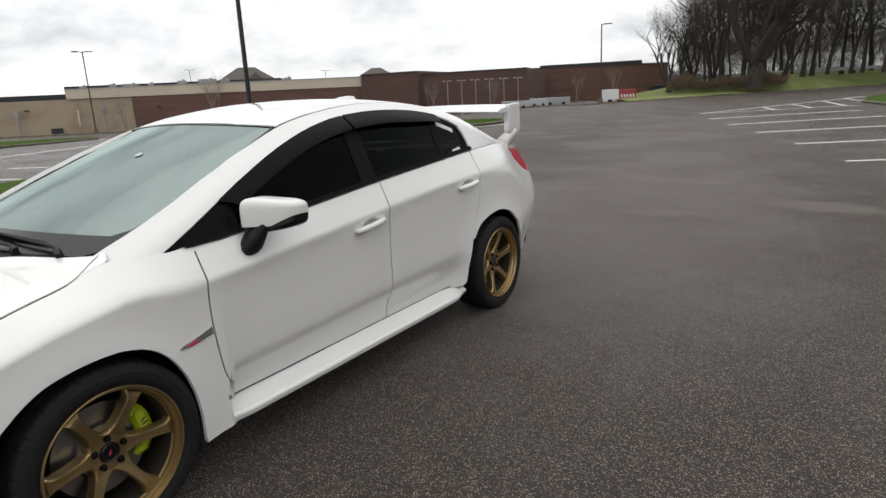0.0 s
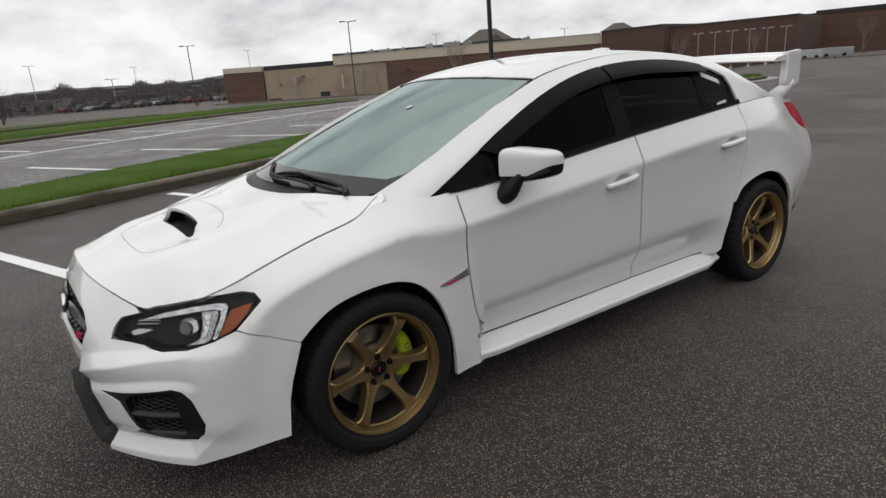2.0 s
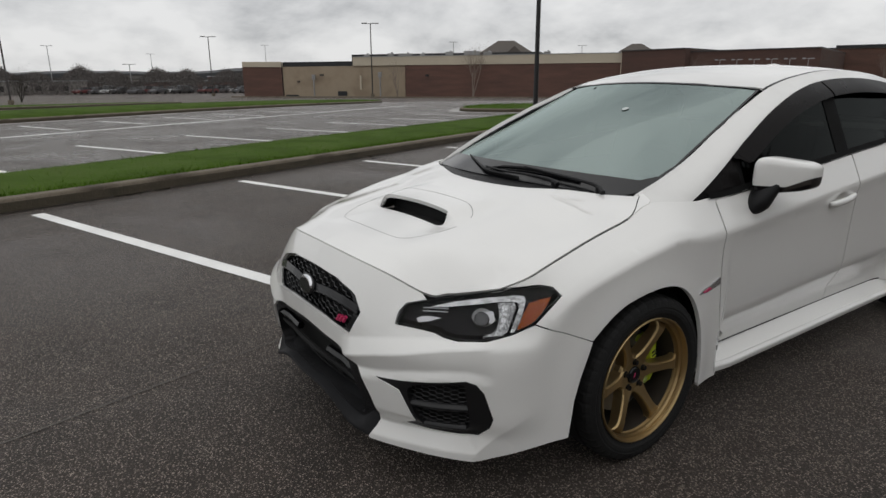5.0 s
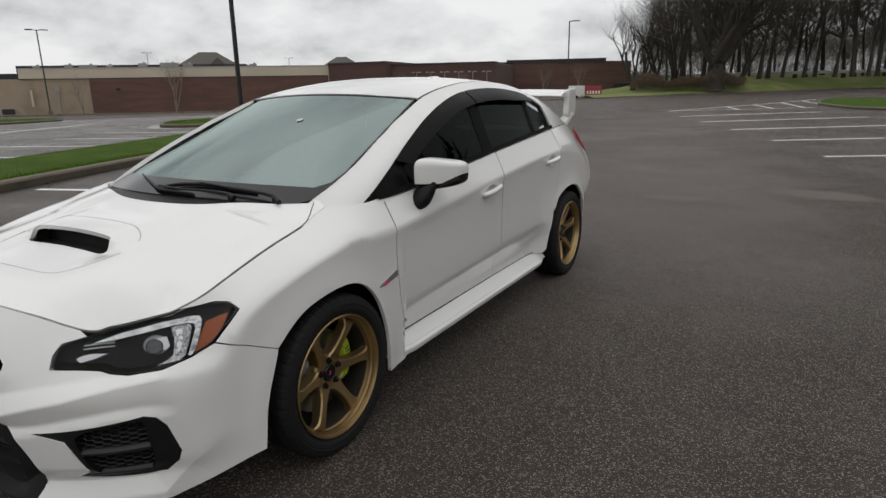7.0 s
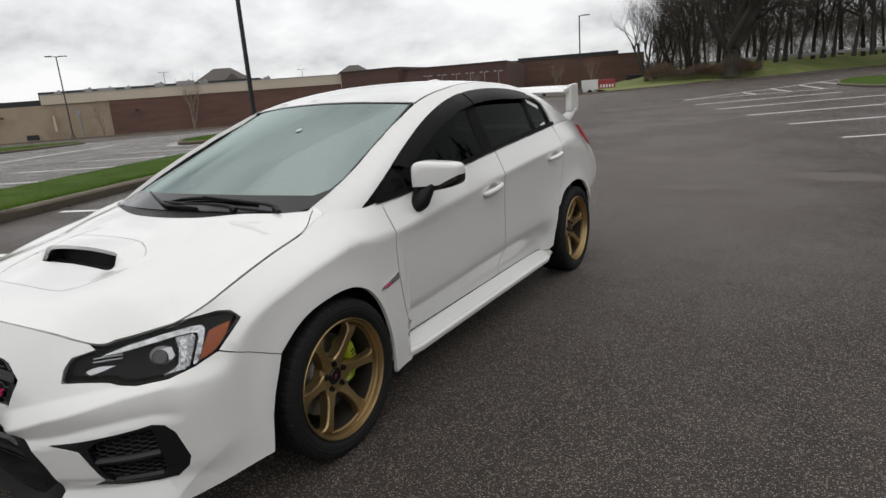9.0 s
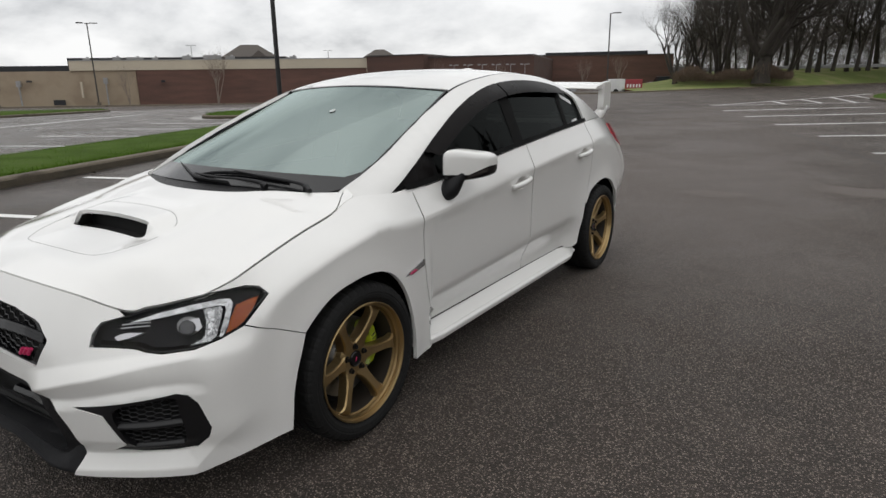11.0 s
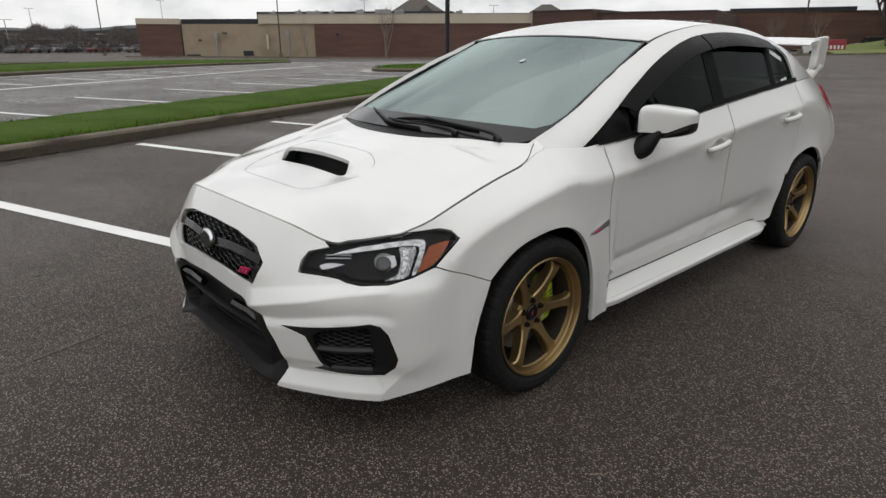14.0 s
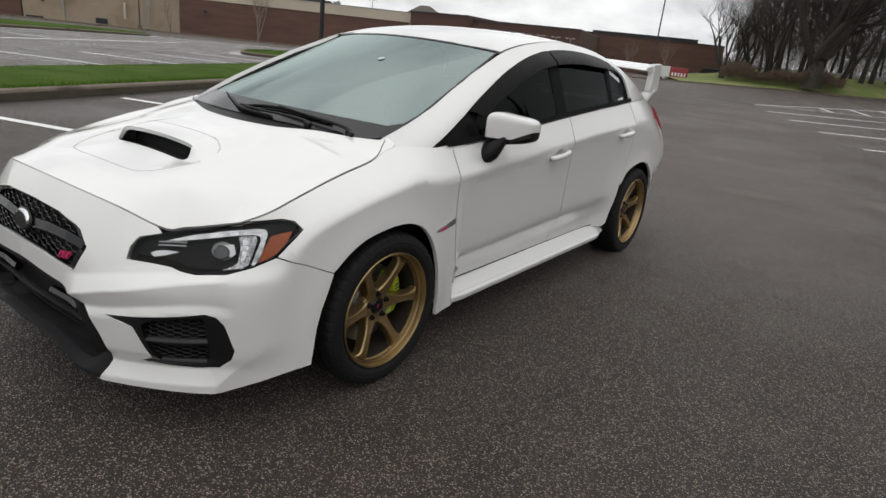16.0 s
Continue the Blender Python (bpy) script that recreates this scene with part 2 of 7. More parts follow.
BRUSH = material("dead_brush", (0.115, 0.08, 0.055), 0.95, vary=0.4)

# ---- building helpers ----


def part(name, bm, mat, parent=None, label="", smooth=False):
    me = bpy.data.meshes.new(name)
    bm.normal_update()
    bm.to_mesh(me)
    bm.free()
    me.materials.append(mat)
    if smooth:
        me.polygons.foreach_set("use_smooth", [True] * len(me.polygons))
    ob = new(name, me)
    if parent is not None:
        ob.parent = parent
    if label:
        ob["label"] = label
    return ob


def base(name, place=(0, 0, 0), turn=0.0):
    ob = new(name)
    ob.matrix_world = Matrix.Translation(place) @ Matrix.Rotation(turn, 4, "Z")
    return ob


def box(bm, x0, y0, z0, x1, y1, z1, bevel=0.0, m=None):
    r = bmesh.ops.create_cube(bm, size=1.0)
    vs = r["verts"]
    for v in vs:
        v.co = Vector(((x0 + x1) / 2 + v.co.x * (x1 - x0), (y0 + y1) / 2 + v.co.y * (y1 - y0), (z0 + z1) / 2 + v.co.z * (z1 - z0)))
    if bevel:
        es = list({e for v in vs for e in v.link_edges})
        out = bmesh.ops.bevel(bm, geom=es, offset=bevel, segments=2, affect="EDGES", profile=0.5)
        vs = list({v for f in out["faces"] for v in f.verts} | {v for v in vs if v.is_valid})
    if m is not None:
        bmesh.ops.transform(bm, matrix=m, verts=[v for v in vs if v.is_valid])
    return vs


def tube(bm, pts, radii, sides=8, cap=True):
    """A tapered tube along points."""
    rings = []
    for i, p in enumerate(pts):
        p = Vector(p)
        d = Vector(pts[min(i + 1, len(pts) - 1)]) - Vector(pts[max(i - 1, 0)])
        d = d.normalized() if d.length > 1e-9 else Vector((0, 0, 1))
        side = d.cross(Vector((0, 0, 1)) if abs(d.z) < 0.9 else Vector((1, 0, 0))).normalized()
        up = side.cross(d)
        r = radii[i] if isinstance(radii, (list, tuple)) else radii
        rings.append([bm.verts.new(p + r * (math.cos(a) * side + math.sin(a) * up)) for a in (2 * math.pi * k / sides for k in range(sides))])
    for a, b in zip(rings, rings[1:]):
        for k in range(sides):
            bm.faces.new((a[k], a[(k + 1) % sides], b[(k + 1) % sides], b[k]))
    if cap:
        bm.faces.new(rings[0][::-1])
        bm.faces.new(rings[-1])
    return rings


def smooth01(v):
    v = min(1.0, max(0.0, v))
    return v * v * (3 - 2 * v)


def ground_z(x, y):
    """Level lot round the car, falling away to the west, rising to the wooded bank in the north."""
    r, az = math.hypot(x, y), math.degrees(math.atan2(-x, y))
    return -1.0 * smooth01((r - 28) / 60) * smooth01((az - 20) / 15) + 0.55 * smooth01((r - 45) / 60) * smooth01((20 - az) / 15)


EX, EY = 2.4, -1.4


def polar(az, r):
    """A place seen from the car's front corner at a bearing left of north."""
    a = radians(az)
    return EX - r * math.sin(a), EY + r * math.cos(a)


def catmull(pts, n=8, closed=False):
    """A smooth curve through points."""
    pts = [Vector(p) for p in pts]
    out, k = [], len(pts)
    for i in range(k if closed else k - 1):
        p0 = pts[(i - 1) % k] if closed or i > 0 else 2 * pts[0] - pts[1]
        p1, p2 = pts[i], pts[(i + 1) % k]
        p3 = pts[(i + 2) % k] if closed or i + 2 < k else 2 * pts[-1] - pts[-2]
        for j in range(n):
            t = j / n
            out.append(0.5 * (2 * p1 + (p2 - p0) * t + (2 * p0 - 5 * p1 + 4 * p2 - p3) * t * t + (3 * p1 - p0 - 3 * p2 + p3) * t ** 3))
    if not closed:
        out.append(pts[-1])
    return out


# ---- ground ----
bm = bmesh.new()
rings_r = [0, 2, 4, 7, 11, 16, 22, 28, 34, 40, 47, 55, 64, 74, 88, 105, 140, 220, 500, 1500, 4000]
spokes = 120
ring_v = []
for r in rings_r:
    if r == 0:
        ring_v.append([bm.verts.new((0, 0, 0))])
    else:
        row = []
        for k in range(spokes):
            a = 2 * math.pi * k / spokes
            x, y = r * math.sin(a), r * math.cos(a)
            row.append(bm.verts.new((x, y, ground_z(x, y))))
        ring_v.append(row)
for k in range(spokes):
    bm.faces.new((ring_v[0][0], ring_v[1][(k + 1) % spokes], ring_v[1][k]))
for a, b in zip(ring_v[1:], ring_v[2:]):
    for k in range(spokes):
        bm.faces.new((a[k], a[(k + 1) % spokes], b[(k + 1) % spokes], b[k]))
bmesh.ops.recalc_face_normals(bm, faces=bm.faces)
if sum(f.normal.z for f in bm.faces) < 0:
    bmesh.ops.reverse_faces(bm, faces=bm.faces)
ground = part("ground", bm, ASPHALT, smooth=True)
tagged(ground, "worn dark grey asphalt of an empty parking lot, damp", "ground", kind="structure")


def strip(name, a, b, width, mat, lift=0.004):
    """A painted line on the ground from a to b."""
    a, b = Vector(a).to_2d(), Vector(b).to_2d()
    d = (b - a).normalized()
    s = Vector((-d.y, d.x)) * width / 2
    bm = bmesh.new()
    n = max(1, int((b - a).length / 1.0))
    rows = []
    for i in range(n + 1):
        p = a + (b - a) * i / n
        rows.append([bm.verts.new((q.x, q.y, ground_z(q.x, q.y) + lift + 0.016 * smooth01((q.length - 36) / 8))) for q in (p + s, p - s)])
    for u, v in zip(rows, rows[1:]):
        bm.faces.new((u[0], u[1], v[1], v[0]))
    ob = part(name, bm, mat)
    if ob.data.polygons[0].normal.z < 0:
        ob.data.flip_normals()
    return tagged(ob, "worn white painted parking line on the asphalt", "road marking", "parking lines", "structure")


# stall lines: beside the car, beyond the first island, and the far row
for i in range(-3, 4):
    ax, ay = -5.63 - 0.99 * i, -1.65 + 2.47 * i
    strip("parking_line", (ax, ay), (ax + 4.75, ay + 1.62), 0.13, ROAD_LINE)
for i in range(-3, 7):
    ax, ay = -9.55 - 1.29 * i, -1.85 + 2.59 * i
    strip("parking_line", (ax, ay), (ax - 3.0, ay - 1.33), 0.13, ROAD_LINE)
for i in range(-2, 5):
    ax, ay = -19.3 - 1.35 * i, -0.3 + 2.4 * i
    strip("parking_line", (ax, ay), (ax - 3.1, ay - 1.2), 0.13, ROAD_LINE)
strip("parking_line", (-13.2, -9.0), (-28.6, 17.0), 0.20, ROAD_LINE)
# the lot north of the car
for i, (ax, ay) in enumerate(((2.72, 12.15), (1.69, 15.75), (0.38, 19.7), (-1.05, 24.0), (-2.58, 28.6))):
    strip("parking_line", (ax, ay), (ax + 5.6, ay + 2.9 + 0.66 * i), 0.13 + 0.030 * i, ROAD_LINE)
strip("parking_line", (3.75, 8.3), (8.6, 11.0), 0.13, ROAD_LINE)
strip("parking_line", (-4.2, 34.6), (3.2, 58.6), 0.18, ROAD_LINE)
strip("parking_line", (-4.2, 34.6), (2.9, 40.6), 0.18, ROAD_LINE)
for a_, b_ in (((-2.0, 41.8), (-0.9, 37.4)), ((-0.75, 45.8), (0.75, 38.8)), ((0.75, 50.7), (2.3, 40.1)), ((2.0, 54.7), (3.1, 48.0))):
    strip("parking_line", a_, b_, 0.16, ROAD_LINE)
TAR = material("tar_seam", (0.016, 0.014, 0.013), 0.6, vary=0.2)
seam_line = catmull([(-3.4, 30.0, 0), (-1.24, 22.7, 0), (0.4, 18.0, 0), (1.54, 14.8, 0), (2.67, 11.0, 0), (3.15, 9.5, 0), (4.3, 6.5, 0), (6.5, 2.0, 0)], 6)
for p_, q_ in zip(seam_line, seam_line[1:]):
    tagged(strip("asphalt_seam", (p_.x, p_.y), (q_.x, q_.y), 0.035, TAR, 0.003), "dark tar seam between two pours of asphalt", "road marking", "tar seams", "structure")

FAINT = material("faint_old_paint", (0.095, 0.085, 0.075), 0.8, vary=0.6, scale=9, fine=90)
tagged(strip("old_line", (-0.55, -2.1), (-0.93, -0.72), 0.011, FAINT, 0.003), "faint thin trace of an old marking on the asphalt", "road marking", kind="structure")


def island(name, outline, label, grass_label, kerb_w=0.16, kerb_h=0.15, dome=0.06):
    """A raised bed: kerb stones round a grass bed."""
    pts = [Vector((p[0], p[1], 0)) for p in outline]
    area = sum(a.x * b.y - b.x * a.y for a, b in zip(pts, pts[1:] + pts[:1]))
    if area < 0:
        pts.reverse()
    k = len(pts)
    inner = []
    for i in range(k):
        d1 = (pts[i] - pts[i - 1]).normalized()
        d2 = (pts[(i + 1) % k] - pts[i]).normalized()
        nrm = (Vector((-d1.y, d1.x, 0)) + Vector((-d2.y, d2.x, 0)))
        inner.append(pts[i] + nrm.normalized() * kerb_w)
    bm = bmesh.new()
    prof = [(0.0, -0.02), (0.05, kerb_h - 0.046), (0.11, kerb_h - 0.020), (0.22, kerb_h - 0.004), (0.38, kerb_h), (1.0, kerb_h), (1.0, 0.02)]
    rows = []
    for o, q in zip(pts, inner):
        row = []
        for f, z in prof:
            p = o.lerp(q, f)
            row.append(bm.verts.new((p.x, p.y, ground_z(p.x, p.y) + z)))
        rows.append(row)
    for i in range(k):
        a, b = rows[i], rows[(i + 1) % k]
        for j in range(len(prof) - 1):
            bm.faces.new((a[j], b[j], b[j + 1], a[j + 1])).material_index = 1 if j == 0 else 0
    kerb = part(name, bm, CONCRETE)
    kerb.data.materials.append(SHADED_DAMP_CONCRETE)
    tagged(kerb, label, "kerb", kind="structure")
    bm = bmesh.new()
    c = sum(inner, Vector()) / k
    loops = [inner, [p.lerp(c, 0.12) for p in inner], [p.lerp(c, 0.45) for p in inner]]
    vr = []
    for li, lo in enumerate(loops):
        zz = kerb_h - 0.015 + dome * (0, 0.6, 1.0)[li]
        vr.append([bm.verts.new((p.x, p.y, ground_z(p.x, p.y) + zz)) for p in lo])
    for a, b in zip(vr, vr[1:]):
        for i in range(k):
            bm.faces.new((a[i], a[(i + 1) % k], b[(i + 1) % k], b[i]))
    bm.faces.new(vr[-1])
    bed = part("grass_bed", bm, GRASS_SOIL)
    tagged(bed, grass_label, "grass", kind="structure")
    return inner


near_front = catmull([(-3.9, -8.0), (-5.0, -4.6), (-5.87, -2.1), (-6.45, -0.55), (-7.86, 2.97), (-9.95, 7.9), (-12.6, 13.6)], 6)
near_back = catmull([(-15.6, 13.4), (-13.55, 9.1), (-10.75, 2.75), (-9.05, -0.6), (-8.15, -2.6), (-6.3, -8.0)], 6)
tip = catmull([(-12.6, 13.6), (-13.9, 14.9), (-15.2, 14.7), (-15.6, 13.4)], 4)
NEAR_BED = [(p.x, p.y) for p in near_front + tip[1:-1] + near_back]
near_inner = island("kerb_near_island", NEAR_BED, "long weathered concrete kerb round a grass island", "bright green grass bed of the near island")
FAR_BED = [(p.x, p.y) for p in catmull([(-20.2, -9.0), (-23.5, -3.1), (-27.6, 3.4), (-31.8, 10.4), (-35.0, 16.2), (-37.4, 20.2), (-40.2, 21.2), (-42.0, 18.6), (-39.6, 11.6), (-35.0, 4.6), (-30.0, -2.4), (-25.4, -9.0)], 4, closed=True)]
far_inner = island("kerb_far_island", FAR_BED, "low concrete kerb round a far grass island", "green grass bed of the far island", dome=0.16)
END_BED = [(p.x, p.y) for p in catmull([(-21.6, 15.6), (-23.9, 18.8), (-22.6, 22.6), (-17.0, 29.6), (-13.6, 30.2), (-12.6, 26.0), (-16.0, 20.6), (-19.4, 16.2)], 4, closed=True)]
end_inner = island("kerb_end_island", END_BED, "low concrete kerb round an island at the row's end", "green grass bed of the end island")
WEST_BED = [(p.x, p.y) for p in catmull([(-37.5, -14.0), (-40.5, -4.2), (-47.0, 2.6), (-62.0, 11.3), (-66.0, 12.6), (-64.0, 7.0), (-55.0, 0.0), (-48.0, -14.0)], 4, closed=True)]
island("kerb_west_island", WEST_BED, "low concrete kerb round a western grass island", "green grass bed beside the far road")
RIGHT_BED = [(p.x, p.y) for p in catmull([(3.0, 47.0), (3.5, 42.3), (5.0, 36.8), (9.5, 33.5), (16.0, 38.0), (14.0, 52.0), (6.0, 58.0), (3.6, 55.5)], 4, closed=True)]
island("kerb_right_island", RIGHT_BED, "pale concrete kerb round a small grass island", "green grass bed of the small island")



def ribbon(name, pts, off, width, mat, label, closed=False, lift=0.003):
    """A flat band beside a line: off to its right-hand side."""
    pts = [Vector((p[0], p[1])) for p in pts]
    k = len(pts)
    bm = bmesh.new()
    rows = []
    for i in range(k):
        a = pts[i - 1] if closed or i else pts[0]
        b = pts[(i + 1) % k] if closed or i < k - 1 else pts[-1]
        d = (b - a).normalized()
        n = Vector((d.y, -d.x))
        rows.append([bm.verts.new((q.x, q.y, ground_z(q.x, q.y) + lift + 0.016 * smooth01((q.length - 36) / 8))) for q in (pts[i] + n * off, pts[i] + n * (off + width))])
    for i in range(k if closed else k - 1):
        a, b = rows[i], rows[(i + 1) % k]
        bm.faces.new((a[0], a[1], b[1], b[0]))
    bm.normal_update()
    if sum(f.normal.z for f in bm.faces) < 0:
        bmesh.ops.reverse_faces(bm, faces=bm.faces)
    return tagged(part(name, bm, mat), label, "gutter", kind="structure")


GUTTER_DARK = material("dark_gutter_asphalt", (0.018, 0.015, 0.013), 0.35, vary=0.35, scale=1.2, fine=30)
PALE_PAN = material("pale_concrete_pan", (0.30, 0.285, 0.265), 0.45, vary=0.3, scale=0.5, fine=6, tint=(0.16, 0.15, 0.14))
ribbon("gutter_near", near_front, 0.01, 0.10, GUTTER_DARK, "dark gutter band at the foot of the near kerb")
ribbon("gutter_pan_near", near_front, 0.26, 0.035, GUTTER_DARK, "thin dark joint along the near gutter")
ribbon("gutter_far", FAR_BED, 0.02 if sum(a[0] * b[1] - b[0] * a[1] for a, b in zip(FAR_BED, FAR_BED[1:] + FAR_BED[:1])) > 0 else -0.62, 0.6, PALE_PAN, "pale worn concrete gutter round the far island", closed=True)
ribbon("gutter_end", END_BED, 0.02 if sum(a[0] * b[1] - b[0] * a[1] for a, b in zip(END_BED, END_BED[1:] + END_BED[:1])) > 0 else -0.52, 0.5, PALE_PAN, "pale worn concrete gutter round the end island", closed=True)

# ---- far bank, buildings and woods ----
bm = bmesh.new()
bank_line = [(-18.4, 68.9), (-17.4, 69.6), (-16.4, 70.5), (-9.5, 77.5), (-1.7, 84.5), (5, 96), (30, 112), (70, 120)]
rows = []
for x, y in ((p.x, p.y) for p in catmull([(x, y, 0) for x, y in bank_line], 5)):
    g = ground_z(x, y)
    east = smooth01((x + 19) / 20)
    nx, ny = -0.45, 0.9
    row = []
    for d, up in ((0, 0.0), (0.02, 0.14), (0.3, 0.15), (4, 0.25 + 0.65 * east), (9, 0.3 + 1.5 * east), (14, 0.3 + 2.1 * east), (25, 0.2 + 2.4 * east), (70, 2.5 * east - 0.3)):
        row.append(bm.verts.new((x + nx * d, y + ny * d, g + up)))
    rows.append(row)
for a, b in zip(rows, rows[1:]):
    for j in range(len(a) - 1):
        bm.faces.new((a[j], b[j], b[j + 1], a[j + 1]))
bm2 = bmesh.new()
kr = []
for x, y in ((p.x, p.y) for p in catmull([(-60, 96, 0), (-40, 78, 0), (-30, 69, 0), (-23.5, 64.3, 0), (-20.6, 65.4, 0)] + [(x, y - 0.12, 0) for x, y in bank_line[1:]], 5)):
    g = ground_z(x, y)
    kr.append([bm2.verts.new((x + dx, y + dy, g + dz)) for dx, dy, dz in ((0, 0, -0.05), (0, 0.02, 0.15), (-0.1, 0.22, 0.165), (-0.1, 0.24, 0.05))])
for a, b in zip(kr, kr[1:]):
    for j in range(3):
        bm2.faces.new((a[j], b[j], b[j + 1], a[j + 1]))
tagged(part("kerb_far_road", bm2, CONCRETE), "long concrete kerb along the lot's far edge", "kerb", kind="structure")
bank = part("grass_bank", bm, GRASS_DULL, smooth=False)
tagged(bank, "sloping bank of dull winter grass below the woods", "bank", kind="structure")


def wall_run(name, az0, r0, az1, r1, z0, z1, depth, mat, parent, push=0.0):
    """A straight wall block between two bearings."""
    a, b = Vector(polar(az0, r0)), Vector(polar(az1, r1))
    d = (b - a).normalized()
    nrm = Vector((-d.y, d.x))
    if nrm.dot(Vector((EX, EY)) - a) < 0:
        nrm = -nrm
    a, b = a + nrm * push, b + nrm * push
    bm = bmesh.new()
    lo = [a, b, b - nrm * depth, a - nrm * depth]
    vb = [bm.verts.new((p.x, p.y, z0)) for p in lo]
    vt = [bm.verts.new((p.x, p.y, z1)) for p in lo]
    bm.faces.new(vt)
    bm.faces.new(vb[::-1])
    for i in range(4):
        bm.faces.new((vb[i], vb[(i + 1) % 4], vt[(i + 1) % 4], vt[i]))
    bmesh.ops.recalc_face_normals(bm, faces=bm.faces)
    return part(name, bm, mat, parent)


def facade_r(az):
    """Range of the store's long front at a bearing."""
    a, b = Vector(polar(69.7, 106)), Vector(polar(40.5, 92))
    c, s = math.cos(radians(az)), math.sin(radians(az))
    d = b - a
    den = d.x * c + d.y * s
    t = -((a.x - EX) * c + (a.y - EY) * s) / den
    return (a + d * t - Vector((EX, EY))).length


store = base("store_building")
tagged(store, "long single-storey store with tan, brown and cream walls", "building")
F = facade_r
wall_run("corner_wall", 72.9, F(69.7) + 1, 69.7, F(69.7), -1.2, 3.6, 12, BRICK_WALL, store)
wall_run("corner_band", 72.9, F(69.7) + 1, 69.7, F(69.7), 3.604, 4.4, 12, CREAM_WALL, store, 0.15)
wall_run("tan_wall", 69.65, F(69.65), 59.0, F(59), -1.2, 3.64, 20, TAN_WALL, store, -0.25)
wall_run("black_panel", 69.65, F(69.65), 63.6, F(63.6), 3.644, 4.35, 20, BLACK_PANEL, store, -0.35)
wall_run("cream_band", 63.55, F(63.55), 40.1, F(40.1), 3.66, 4.92, 20, CREAM_WALL, store, 0.0)
wall_run("brown_wall", 58.95, F(58.95), 40.1, F(40.1), -1.2, 3.655, 20, BRICK_WALL, store, -0.1)
wall_run("coping", 63.55, F(63.55), 40.1, F(40.1), 4.924, 5.02, 0.5, POLE_GREY, store, 0.05)
wall_run("roof_parapet", 63.6, F(63.6) + 6, 47.0, F(47) + 6, 4.0, 5.55, 5, BLACK_PANEL, store)
brick = base("brick_building")
tagged(brick, "long dark brown brick store wall with a flat roof", "building")
wall_run("wall", 40.05, 91.5, 35.0, 87, -1.2, 5.1, 25, BRICK_DARK, brick)
wall_run("wall", 34.95, 88.5, 25.2, 85, -1.2, 4.75, 25, BRICK_DARK, brick)
wall_run("wall", 25.2, 105, 13.5, 112, -0.6, 5.4, 25, BRICK_WALL, brick)
wall_run("roof_edge", 40.05, 91.5, 35.0, 87, 5.104, 5.25, 25, POLE_DARK, brick, 0.1)
wall_run("roof_edge", 34.95, 88.5, 25.2, 85, 4.754, 4.9, 25, POLE_DARK, brick, 0.1)
wall_run("roof_edge", 25.2, 105, 13.5, 112, 5.404, 5.55, 25, POLE_DARK, brick, 0.1)
wall_run("rooftop_block", 24.2, 118, 15.6, 118, 5.0, 6.4, 10, BLACK_PANEL, brick)


def lamp_post(name, x, y, height, r, mat, arm=0.9, heads=1, turn=0.0, label=""):
    lamp = base(name, (x, y, ground_z(x, y)), turn)
    bm = bmesh.new()
    tube(bm, [(0, 0, 0), (0, 0, height)], [r, r * 0.75], 10)
    part("pole", bm, mat, lamp)
    bm = bmesh.new()
    if r < 0.1:
        tube(bm, [(0, 0, -0.05), (0, 0, 0.06), (0, 0, 0.16), (0, 0, 0.30)], [0.20, 0.20, 0.13, r * 1.1], 12)
    else:
        box(bm, -0.28, -0.28, -0.3, 0.28, 0.28, 0.5, 0.03)
    part("footing", bm, mat if r < 0.1 else CONCRETE, lamp)
    for s in ((1,) if heads == 1 else (1, -1)):
        bm = bmesh.new()
        tube(bm, [(0, 0, height - 0.1), (s * arm * 0.4, 0, height - 0.02)], r * 0.5, 6)
        part("arm", bm, mat, lamp)
        bm = bmesh.new()
        box(bm, s * arm * 0.4 - 0.1, -0.16, height - 0.06, s * arm * 0.4 + s * arm, 0.16, height + 0.04, 0.02)
        part("lamp_head", bm, mat, lamp)
    return tagged(lamp, label or "tall dark parking lot lamp post", "lamp post", "lot lamps")


px_, py_ = polar(48.3, 19.5)
lamp_post("street_lamp", px_, py_, 6.6, 0.075, BLACK_POLE, label="tall black lamp post standing beyond the grass island")
for az, r, el in ((61.9, 98, 4.85), (75.4, 117, 3.62), (89.9, 84, 8.5), (18.85, 82, 5.55)):
    x, y = polar(az, r)
    lamp_post("street_lamp", x, y, 1.36 + r * math.tan(radians(el)) - ground_z(x, y), 0.10, POLE_DARK, heads=2 if az in (61.9, 75.4) else 1, turn=radians(az))

# ---- car materials ----


def car_paint(name, color):
    """Pearl white paint under clear coat, with a little road film low down and faint unevenness."""
    m = material(name, color, 0.32, vary=0.02, scale=1.5, fine=300, coat=1.0, spec=0.5, rough_vary=0.04)
    return m


PAINT = car_paint("pearl_white_paint", (0.78, 0.775, 0.752))
TRIM = material("black_trim_plastic", (0.012, 0.012, 0.013), 0.5, vary=0.2, fine=200, bump=0.15, bump_scale=400, spec=0.22)
GLOSS_BLACK = material("gloss_black_plastic", (0.005, 0.005, 0.006), 0.18, vary=0.1, spec=0.35)
LIP_GREY = material("lip_rubber_grey", (0.0105, 0.0105, 0.0118), 0.65, vary=0.2, fine=120, bump=0.1, spec=0.3)
VENT_BLACK = material("vent_black_plastic", (0.010, 0.010, 0.0112), 0.34, vary=0.15, fine=150, spec=0.4)
SHADOW_BLACK = material("underbody_and_gap_shade", (0.006, 0.006, 0.006), 0.9, vary=0.2)
SMOKE = material("smoked_acrylic", (0.007, 0.006, 0.006), 0.3, vary=0.05, spec=0.05)
